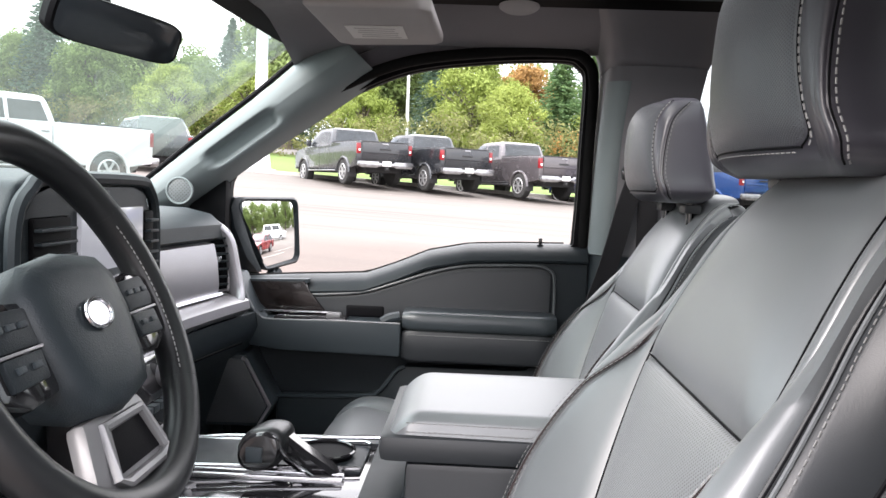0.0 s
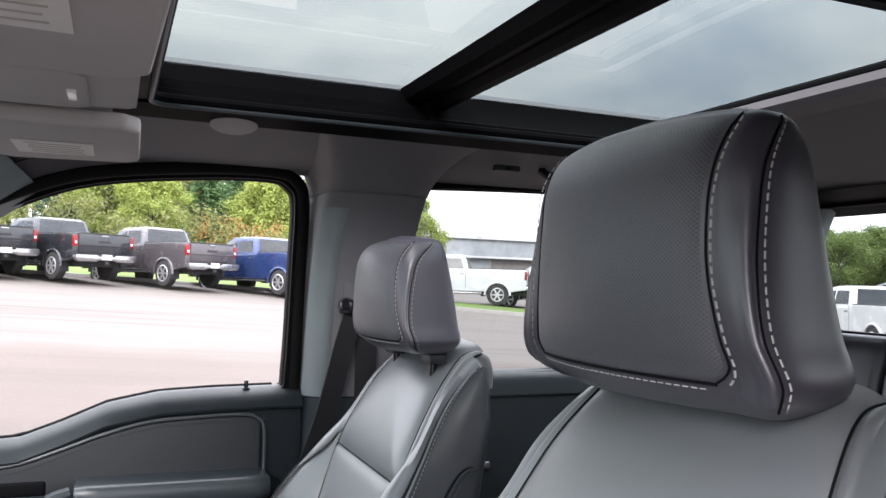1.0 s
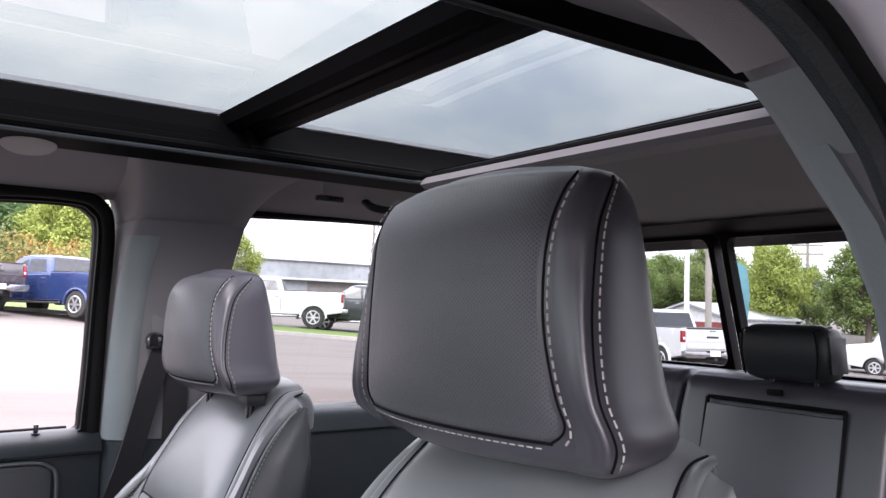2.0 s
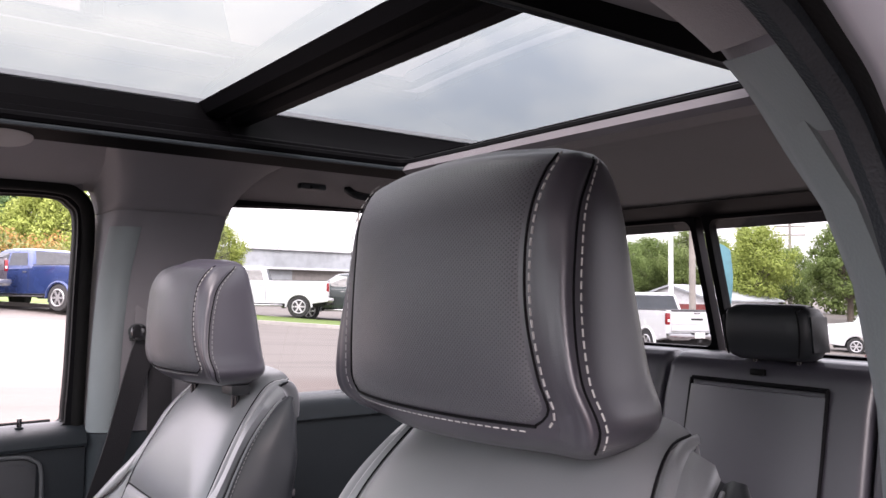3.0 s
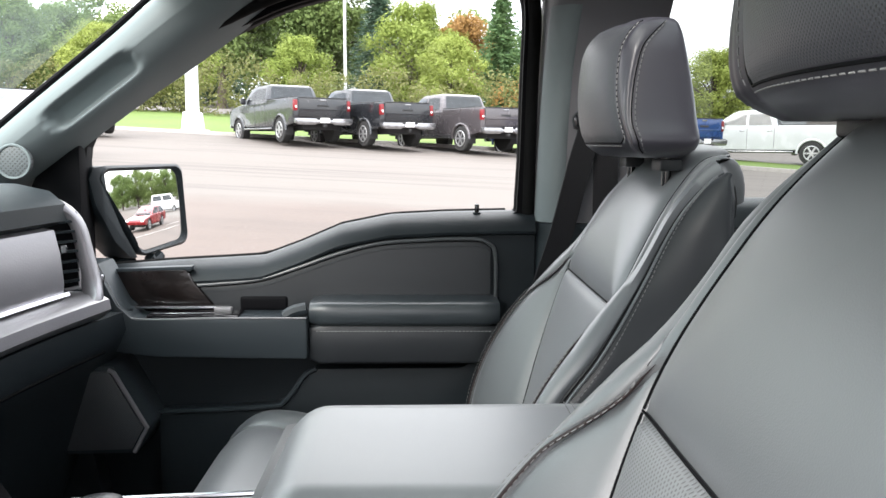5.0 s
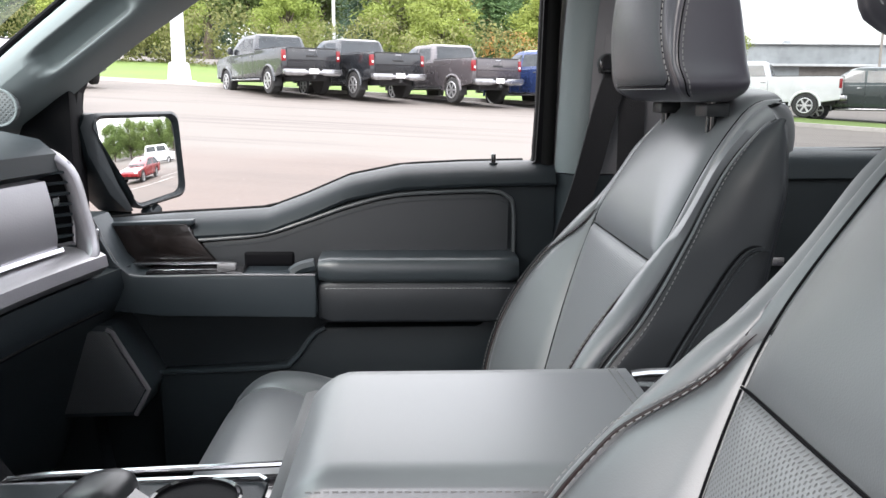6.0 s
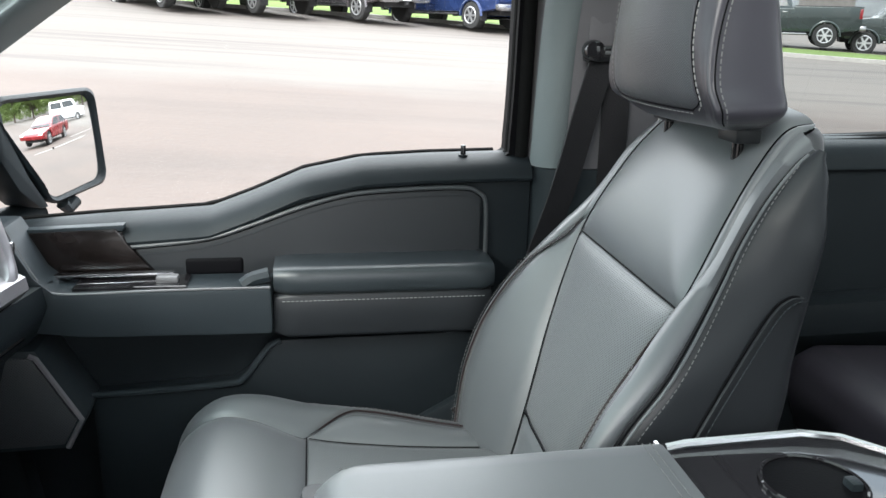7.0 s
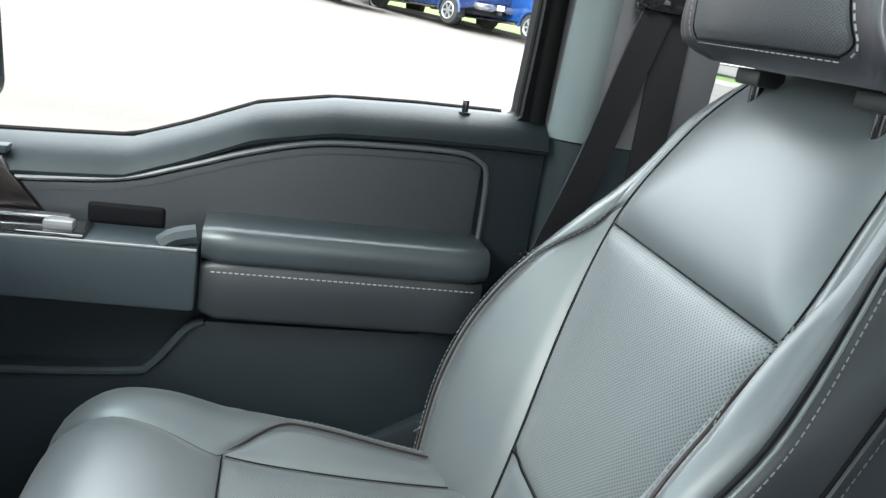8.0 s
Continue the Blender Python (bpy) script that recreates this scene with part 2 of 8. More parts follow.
def smooth_line(pts, n, closed=False):
    """n points along a Catmull-Rom line through pts."""
    P = [Vector(p) for p in pts]
    m = len(P) if closed else len(P) - 1
    out = []
    for i in range(n if closed else n):
        f = i / n * m if closed else i / (n - 1) * m
        k = min(int(f), m - 1)
        u = f - k
        g = (lambda j: P[j % len(P)]) if closed else (lambda j: P[max(0, min(len(P) - 1, j))])
        a, b, c, d = g(k - 1), g(k), g(k + 1), g(k + 2)
        out.append(0.5 * ((2 * b) + (c - a) * u + (2 * a - 5 * b + 4 * c - d) * u * u + (3 * b - a - 3 * c + d) * u ** 3))
    return out


def even_line(pts, step, closed=False):
    """Points at even steps along a polyline."""
    P = [Vector(p) for p in pts] + ([Vector(pts[0])] if closed else [])
    out, left = [P[0]], step
    for a, b in zip(P, P[1:]):
        d = (b - a).length
        if d < 1e-9:
            continue
        at = left
        while at <= d:
            out.append(a.lerp(b, at / d))
            at += step
        left = at - d
    return out


def tube(pts, r, n=8, closed=False, bm=None, flat=1.0):
    """A round or flattened rod along a line; r is a number or a function of 0..1."""
    P = [Vector(p) for p in pts]
    rings, side = [], None
    for i, p in enumerate(P):
        d = (P[(i + 1) % len(P)] - P[i - 1]) if closed else (P[min(i + 1, len(P) - 1)] - P[max(i - 1, 0)])
        d.normalize()
        ref = side if side is not None else (Vector((0, 0, 1)) if abs(d.z) < 0.9 else Vector((1, 0, 0)))
        side = (ref - d * ref.dot(d)).normalized()
        other = d.cross(side)
        rad = r(i / max(1, len(P) - 1)) if callable(r) else r
        rings.append([p + (side * math.cos(t) + other * math.sin(t) * flat) * rad for t in (2 * math.pi * k / n for k in range(n))])
    return loft(rings, True, not closed, bm, closed)


def cyl(c, r, h, axis="z", n=24, bev=0.0, bm=None, r2=None):
    own = bmesh.new()
    bmesh.ops.create_cone(own, cap_ends=True, segments=n, radius1=r, radius2=r if r2 is None else r2, depth=h)
    bevel_all(own, bev, 2, 50)
    rot = {"z": Matrix.Identity(4), "x": Matrix.Rotation(radians(90), 4, "Y"), "y": Matrix.Rotation(radians(90), 4, "X")}[axis] if isinstance(axis, str) else axis
    bmesh.ops.transform(own, matrix=Matrix.Translation(c) @ rot, verts=own.verts[:])
    return join(bm, own)


def patch(f, nu, nv, thick=0.0, bm=None):
    """A sheet f(u, v) over 0..1 x 0..1, with a thickness along the reversed normal."""
    own = bmesh.new()
    vs = [[own.verts.new(f(i / nu, j / nv)) for j in range(nv + 1)] for i in range(nu + 1)]
    for i in range(nu):
        for j in range(nv):
            own.faces.new((vs[i][j], vs[i + 1][j], vs[i + 1][j + 1], vs[i][j + 1]))
    if thick:
        bmesh.ops.recalc_face_normals(own, faces=own.faces[:])
        bmesh.ops.solidify(own, geom=own.faces[:], thickness=thick)
    return join(bm, own)


def ring_frame(inner, outer, y0, y1, bm=None):
    """A flat frame between two outlines of the same count in (x, z), from y0 to y1."""
    rings = []
    for (a, b), (c, d) in zip(inner, outer):
        rings.append([(a, y0, b), (c, y0, d), (c, y1, d), (a, y1, b)])
    return loft(rings, True, False, bm, True)


def offset_outline(pts, d):
    """An outline in (x, z) moved outwards by d."""
    c = sum((Vector(p) for p in pts), Vector((0, 0))) / len(pts)
    out = []
    for i, p in enumerate(pts):
        t = Vector(pts[(i + 1) % len(pts)]) - Vector(pts[i - 1])
        nrm = Vector((t.y, -t.x)).normalized()
        if nrm.dot(Vector(p) - c) < 0:
            nrm = -nrm
        out.append(tuple(Vector(p) + nrm * d))
    return out


def stitches(line, normal, length=0.0045, gap=0.0025, r=0.0007, bm=None, lift=0.0006):
    """A row of single raised stitches along a line."""
    own = bm or bmesh.new()
    pts = even_line(line, length + gap)
    for a, b in zip(pts, pts[1:]):
        d = (b - a)
        if d.length < 1e-6:
            continue
        d.normalize()
        nv = normal(a) if callable(normal) else Vector(normal)
        s = d.cross(nv).normalized() * r
        p, q = a + nv * lift, a + d * length + nv * lift
        up = nv.normalized() * r
        v = [own.verts.new(x) for x in (p - s, p + up, p + s, q - s, q + up, q + s)]
        for f in ((0, 1, 4, 3), (1, 2, 5, 4), (0, 2, 1), (3, 4, 5), (0, 3, 5, 2)):
            own.faces.new([v[k] for k in f])
    return own


# ---- the pickup's cab: floor, pillars, headliner, glazing ----
SILL = [(-0.765, 1.216), (-0.67, 1.224), (-0.592, 1.230), (-0.50, 1.235), (-0.422, 1.240), (-0.352, 1.266), (-0.269, 1.302), (-0.172, 1.322), (-0.06, 1.328), (0.063, 1.331)]
WIN_TOP = [(0.080, 1.38), (0.086, 1.60), (0.088, 1.728), (0.073, 1.762), (0.033, 1.776), (-0.122, 1.769), (-0.312, 1.743), (-0.447, 1.691), (-0.584, 1.612), (-0.751, 1.489), (-0.768, 1.36)]
WINDOW_FRONT = [tuple(p) for p in smooth_line([(*p, 0) for p in SILL + WIN_TOP], 96, True)]
WINDOW_FRONT = [(p[0], p[1]) for p in WINDOW_FRONT]
REAR_PTS = [(0.343, 1.361), (0.55, 1.360), (0.80, 1.366), (1.02, 1.38), (1.06, 1.42), (1.05, 1.60), (1.02, 1.76), (0.97, 1.790), (0.75, 1.797), (0.43, 1.786), (0.378, 1.778), (0.352, 1.740), (0.344, 1.60), (0.340, 1.42)]
WINDOW_REAR = [(p[0], p[1]) for p in smooth_line([(*p, 0) for p in REAR_PTS], 84, True)]


def sill_z(x):
    for (a, b), (c, d) in zip(SILL, SILL[1:]):
        if x <= c:
            return b + (d - b) * max(0.0, (x - a) / (c - a))
    return SILL[-1][1]


floor = solo("floor", box((0.15, 0, 0.54), (2.9, 1.72, 0.04), 0.005), CARPET, "black carpeted cab floor of the pickup", "floor", kind="structure")
solo("wall_front", box((-1.30, 0, 0.95), (0.04, 1.72, 0.80), 0.01), PLASTIC, "dark firewall under the dashboard", "wall", kind="structure")
solo("wall_rear", prism([(-0.86, 0.54), (0.86, 0.54), (0.86, 1.44), (-0.86, 1.44)], "x", 1.50, 1.54, 0.004), PLASTIC, "dark rear cab wall below the back window", "wall", kind="structure")


for s_ in (1, -1):
    solo("kick_panel", prism([(-1.30, 0.56), (-0.70, 0.56), (-0.74, 0.86), (-0.82, 1.10), (-0.90, 1.24), (-1.30, 1.24)], "y", s_ * 0.715, s_ * 0.80, 0.01), PLASTIC, "black plastic panel beside the footwell", "panel", kind="structure")
RIM_Y, RIM_Z, RIM_X0, RIM_X1, NEAR_Y = 0.396, 1.838, -0.224, 0.60, 0.416


def edge_z(x):
    """Height of the headliner's outer edge above the side windows."""
    if x < RIM_X0:
        return 1.786 - 0.10 * ((RIM_X0 - x) / 0.47) ** 2
    return 1.786 + 0.012 * min(1.0, (x - RIM_X0) / 0.8)


def mid_z(x):
    if x < RIM_X0:
        return RIM_Z + 0.006 - 0.055 * ((RIM_X0 - x) / 0.45) ** 1.5
    return RIM_Z + 0.006 if x < RIM_X1 + 0.02 else RIM_Z + 0.006 - 0.028 * ((x - RIM_X1 - 0.02) / 0.88)


def liner_z(x, y):
    a = abs(y)
    if a <= RIM_Y:
        return mid_z(x)
    t = (a - RIM_Y) / (0.795 - RIM_Y)
    e, m = edge_z(x), mid_z(x)
    return m + (e - m) * (0.15 * t + 0.85 * t * t) + 0.007 * math.sin(t * math.pi * 2) * (1 - t)


def headliner():
    """Ceiling cloth with the long roof opening; it falls from the opening's rim to the side rails."""
    XR = [-0.60, -0.56, -0.50, -0.40, -0.31, RIM_X0, -0.14, 0.03, 0.16, 0.31, 0.46, RIM_X1, 0.70, 0.9, 1.1, 1.3, 1.50]
    YR = [0.0, 0.12, 0.24, 0.33, RIM_Y, 0.45, 0.51, 0.58, 0.66, 0.72, 0.76, 0.795]
    bm = bmesh.new()
    ys = [-(NEAR_Y if y == RIM_Y else y) for y in YR[:0:-1]] + YR
    grid = [[bm.verts.new((x, y, liner_z(x, y))) for y in ys] for x in XR]
    for i in range(len(XR) - 1):
        for j in range(len(ys) - 1):
            if RIM_X0 - 0.001 < XR[i] and XR[i + 1] < RIM_X1 + 0.001 and -NEAR_Y - 0.001 < ys[j] and ys[j + 1] < RIM_Y + 0.001:
                continue
            bm.faces.new((grid[i][j], grid[i + 1][j], grid[i + 1][j + 1], grid[i][j + 1]))
    bmesh.ops.subdivide_edges(bm, edges=bm.edges[:], cuts=1, use_grid_fill=True, smooth=0.4)
    bmesh.ops.recalc_face_normals(bm, faces=bm.faces[:])
    if sum(f.normal.z for f in bm.faces) > 0:
        bmesh.ops.reverse_faces(bm, faces=bm.faces[:])
    bmesh.ops.solidify(bm, geom=bm.faces[:], thickness=0.010)
    return bm


ceiling = solo("ceiling", headliner(), HEADLINER, "charcoal cloth headliner with a long roof opening", "ceiling", kind="structure", angle=70)
rim_line = []
for cx, cy_, a0 in ((RIM_X1 - 0.03, RIM_Y - 0.03, 0), (RIM_X0 + 0.03, RIM_Y - 0.03, 90), (RIM_X0 + 0.03, -NEAR_Y + 0.03, 180), (RIM_X1 - 0.03, -NEAR_Y + 0.03, 270)):
    rim_line += [(cx + 0.032 * math.cos(radians(a0 + 15 * k)), cy_ + 0.032 * math.sin(radians(a0 + 15 * k)), RIM_Z) for k in range(7)]
# added black strip that hides the headliner's brightly lit inner edge
solo("rim_cover", tube([(x, y, z + 0.010) for x, y, z in rim_line], 0.0085, 8, True), BLACK_RAIL, "black strip added to darken the lit edge of the roof opening", "trim", kind="structure")
solo("roof_rim", tube(rim_line, 0.0045, 8, True), PLASTIC_SOFT, "rounded charcoal rim round the roof opening", "trim", kind="structure")
for s in (1, -1):
    solo("roof_skin", loft([[(x, s * y, z) for y, z in ((0.84, 1.80), (0.80, 1.865), (0.70, 1.915), (0.49, 1.938), (0.49, 1.930), (0.70, 1.905), (0.79, 1.855), (0.83, 1.795))] for x in (-0.55, -0.2, 0.3, 0.9, 1.52)]), BODY_SILVER, "pale silver painted roof edge", "roof", kind="structure")
solo("roof_skin", prism([(-0.57, 1.838), (-0.28, 1.925), (-0.28, 1.937), (-0.59, 1.853)], "y", -0.49, 0.49), BODY_SILVER, "pale silver painted roof front above the windscreen", "roof", kind="structure")
solo("roof_skin", prism([(0.85, 1.925), (1.52, 1.86), (1.54, 1.872), (0.85, 1.937)], "y", -0.49, 0.49), BODY_SILVER, "pale silver painted roof rear behind the glass", "roof", kind="structure")

# panoramic roof: side rails, cross beam, two panes
roof = thing("panoramic_roof", (0.16, 0, 1.84), "tinted two-pane panoramic roof in a black frame", "sunroof", kind="structure")


def roof_bar(prof, y0, y1, n=8):
    return loft([[(x, y, z) for x, z in prof] for y in [y0 + (y1 - y0) * k / n for k in range(n + 1)]])


for s in (1, -1):
    bm = loft([[(x, s * y + (s < 0) * -0.018 * (y < 0.43), z) for y, z in ((0.397, 1.838), (0.404, 1.852), (0.412, 1.852), (0.414, 1.868), (0.421, 1.870), (0.423, 1.886), (0.430, 1.888), (0.437, 1.914), (0.50, 1.922), (0.50, 1.84), (0.45, 1.825))] for x in (-0.28, 0.18, 0.25)])
    part("rail", bm, BLACK_RAIL, roof, "ribbed black blind rail", angle=20)
    bm = loft([[(x, s * y + (s < 0) * -0.018 * (y < 0.43), z) for y, z in ((0.397, 1.838), (0.402, 1.862), (0.410, 1.866), (0.430, 1.892), (0.437, 1.914), (0.50, 1.922), (0.50, 1.84), (0.45, 1.825))] for x in (0.25, 0.45, 0.70, 0.84)])
    part("rail", bm, BLACK_RAIL, roof, "smooth black rear rail", angle=20)
part("front_bar", roof_bar([(-0.232, 1.842), (-0.232, 1.92), (-0.30, 1.92), (-0.30, 1.84)], -0.45, 0.45), BLACK_RAIL, roof)
part("pane_edge", roof_bar([(0.202, 1.918), (0.212, 1.899), (0.230, 1.891), (0.246, 1.894), (0.252, 1.918)], -0.44, 0.44), BLACK_RAIL, roof, "black edge strip of the front pane", angle=20)
part("cross_beam", roof_bar([(0.254, 1.920), (0.258, 1.896), (0.266, 1.884), (0.284, 1.884), (0.294, 1.897), (0.300, 1.918)], -0.44, 0.44), BLACK_FRAME, roof, "dark grey roof cross beam", angle=20)
part("rear_seal", roof_bar([(0.628, 1.852), (0.84, 1.893), (0.84, 1.922), (0.625, 1.866)], -0.44, 0.44), BLACK_RAIL, roof)


def pane_part(name, bm, mat, parent, inside, label=""):
    """A single sheet of glass whose face looks to the inside of the cab."""
    bm.normal_update()
    for f in bm.faces:
        if f.normal.dot(Vector(inside) - f.calc_center_median()) < 0:
            f.normal_flip()
    me = bpy.data.meshes.new(name)
    bm.to_mesh(me)
    bm.free()
    me.materials.append(mat)
    me.shade_smooth()
    ob = new(name, me)
    ob.parent = parent
    ob.location = -BASE[parent]
    ob.visible_shadow = False
    if label:
        ob["label"] = label
    return ob


INSIDE = (0.0, 0.0, 1.5)
pane_part("front_pane", patch(lambda u, v: (-0.29 + 0.54 * u, -0.49 + 0.98 * v, 1.920 + 0.012 * (1 - (2 * v - 1) ** 2)), 6, 12), GLASS_ROOF, roof, INSIDE, "grey tinted glass roof pane")
pane_part("rear_pane", patch(lambda u, v: (0.255 + 0.60 * u, -0.49 + 0.98 * v, 1.920 - 0.004 * u + 0.012 * (1 - (2 * v - 1) ** 2)), 6, 12), GLASS_ROOF, roof, INSIDE, "grey tinted glass roof pane")
trim_prof = ((0.585, 1.832), (0.592, 1.845), (0.62, 1.856), (0.69, 1.853), (0.70, 1.838), (0.62, 1.826), (0.595, 1.824))
solo("rear_roof_trim", loft([[(x, y, z) for x, z in trim_prof] for y in (0.385, -0.385)]), HEADLINER, "charcoal blind housing across the rear of the roof opening", "trim", kind="structure")
# trim between the headliner and the top of the side windows
for s in (1, -1):
    pts = [p for p in smooth_line([(-0.79, 1.475, 0), (-0.753, 1.497, 0), (-0.587, 1.618, 0), (-0.45, 1.698, 0), (-0.313, 1.750, 0), (-0.122, 1.777, 0), (0.014, 1.784, 0), (0.06, 1.782, 0), (0.10, 1.770, 0)], 44)]
    bm = loft([[(p.x, s * 0.835, p.y + 0.004), (p.x, s * 0.800, p.y + 0.004), (p.x - 0.004, s * 0.780, p.y + 0.010), (p.x - 0.012, s * 0.755, p.y + 0.028), (p.x - 0.028, s * 0.735, p.y + 0.052), (p.x - 0.030, s * 0.80, p.y + 0.070)] for p in pts])
    solo("roof_rail_trim", bm, HEADLINER, "charcoal trim over the front side window", "trim", kind="structure")
    bm = loft([[(x, s * 0.835, z + 0.002), (x, s * 0.80, z + 0.002), (x, s * 0.775, z + 0.012), (x, s * 0.74, z + 0.02), (x, s * 0.80, z + 0.05)] for x, z in ((0.32, 1.786), (0.44, 1.792), (0.75, 1.802), (0.97, 1.798), (1.10, 1.79))])
    solo("roof_rail_trim", bm, HEADLINER, "charcoal trim over the rear side window", "trim", kind="structure")


# pillars
def pillar_b(s):
    """Centre pillar trim with its rubber seal and the painted body edge; s is the side."""
    p = thing("centre_pillar", (0.2, s * 0.78, 1.0), "pale grey centre pillar trim with black rubber seal", "pillar", kind="structure")

    def ring(z, lean=0.0, flare=0.0):
        x0 = 0.114 + 0.014 * max(0, z - 1.32) / 0.46 - flare
        y0 = 0.755 - lean
        return [(x0, s * 0.83, z), (x0, s * min(0.80, y0 + 0.02), z), (x0 + 0.008, s * (y0 + 0.002), z), (x0 + 0.028, s * (y0 - 0.012), z), (x0 + 0.085, s * (y0 - 0.020), z), (x0 + 0.17 + flare, s * (y0 - 0.016), z), (x0 + 0.212 + 2 * flare, s * (y0 + 0.004), z), (x0 + 0.218 + 2 * flare, s * (y0 + 0.03), z), (x0 + 0.218 + 2 * flare, s * 0.83, z)]
    part("lower_cover", loft([ring(z) for z in (0.60, 1.0, 1.318)]), PLASTIC_GREY, p, "darker grey lower pillar cover")
    part("upper_cover", loft([ring(*q) for q in ((1.3205, 0.002), (1.45, 0.004), (1.54, 0.010), (1.60, 0.022), (1.64, 0.038), (1.68, 0.062), (1.715, 0.086), (1.745, 0.108))]), PILLAR_SHADED, p)
    # light along the front edge is put into a paler strip
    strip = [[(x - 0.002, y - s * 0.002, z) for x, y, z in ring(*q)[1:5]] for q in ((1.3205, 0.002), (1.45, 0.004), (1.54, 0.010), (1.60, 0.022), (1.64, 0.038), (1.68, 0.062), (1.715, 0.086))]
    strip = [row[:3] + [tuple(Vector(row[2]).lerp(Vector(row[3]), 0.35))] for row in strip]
    part("lit_strip", loft([row + [(x + 0.003, y + s * 0.003, z) for x, y, z in row[::-1]] for row in strip]), PILLAR, p, "pale front edge of the pillar, light in its colour", angle=60)
    part("roof_blend", loft([ring(*q) for q in ((1.7465, 0.110, 0.001), (1.765, 0.126, 0.004), (1.785, 0.150, 0.010), (1.805, 0.185, 0.02), (1.825, 0.230, 0.035), (1.846, 0.30, 0.06))]), PILLAR_SHADED, p, "grey trim where the pillar meets the headliner", angle=80)
    if s < 0:
        return p
    line = smooth_line([(0.098, s * 0.79, 0.70), (0.099, s * 0.79, 1.2), (0.104, s * 0.79, 1.55), (0.107, s * 0.785, 1.725), (0.086, s * 0.775, 1.777), (0.03, s * 0.77, 1.793), (-0.12, s * 0.765, 1.787), (-0.32, s * 0.76, 1.760), (-0.46, s * 0.755, 1.707), (-0.60, s * 0.75, 1.624), (-0.76, s * 0.75, 1.505)], 60)
    part("door_seal", tube(line, 0.013, 10), RUBBER, p, "soft black rubber door seal")
    return p


for side in (1, -1):
    pillar_b(side)

# open doorway on the driver's side: pillar edge, rubber seal, painted body flange
RIDGE = smooth_line([(0.16, -0.735, 0.70), (0.16, -0.735, 1.30), (0.155, -0.732, 1.50), (0.150, -0.722, 1.60), (0.150, -0.680, 1.676), (0.146, -0.645, 1.731), (0.060, -0.640, 1.762), (-0.10, -0.62, 1.795), (-0.26, -0.60, 1.805)], 65)
INNER = smooth_line([(0.125, -0.760, 0.70), (0.125, -0.760, 1.30), (0.130, -0.758, 1.50), (0.140, -0.745, 1.60), (0.130, -0.725, 1.668), (0.082, -0.720, 1.711), (0.029, -0.720, 1.735), (-0.06, -0.720, 1.760), (-0.25, -0.720, 1.775)], 65)
OUTER = smooth_line([(0.085, -0.80, 0.70), (0.085, -0.80, 1.30), (0.072, -0.80, 1.50), (0.047, -0.80, 1.605), (0.018, -0.80, 1.656), (-0.008, -0.80, 1.678), (-0.040, -0.80, 1.694), (-0.12, -0.80, 1.714), (-0.28, -0.80, 1.725)], 65)


def doorway_band(a, b, k0, k1, bulge, thick):
    """A rounded strip between two lines."""
    rings = []
    for p, q in zip(a[k0:k1], b[k0:k1]):
        nv = Vector((-0.75, -0.15, -0.35))
        row = [p.lerp(q, f) + nv * (bulge * math.sin(math.pi * f)) for f in (0, 0.15, 0.35, 0.6, 0.85, 1.0)]
        rings.append(row + [v - nv * thick for v in row[::-1]])
    return loft(rings)


dw = thing("doorway", (0.1, -0.76, 0.7), "open driver's doorway with grey trim, black seal and pale silver flange", "doorway", kind="structure")
# same trim in the paler tone, as daylight falls on this edge
part("pillar_edge", doorway_band(RIDGE, INNER, 0, 41, 0.010, 0.006), PILLAR, dw, "pale grey pillar edge, daylight in its colour", angle=60)
part("header_edge", doorway_band(RIDGE, INNER, 41, 65, 0.008, 0.006), HEADLINER, dw, "charcoal cloth edge over the doorway", angle=60)
part("rubber_seal", doorway_band(INNER, OUTER, 0, 65, 0.014, 0.006), RUBBER, dw, "soft black rubber door seal", angle=60)
part("seal_lip", tube([p.lerp(q, 0.72) + Vector((-0.012, -0.003, -0.006)) for p, q in zip(INNER, OUTER)], 0.008, 8), PLASTIC, dw, "rounded seal lip")
part("flange", doorway_band(OUTER, [p + Vector((-0.035, -0.045, 0.012)) for p in OUTER], 0, 65, 0.006, 0.01), BODY_SILVER, dw, "pale silver painted flange", angle=60)


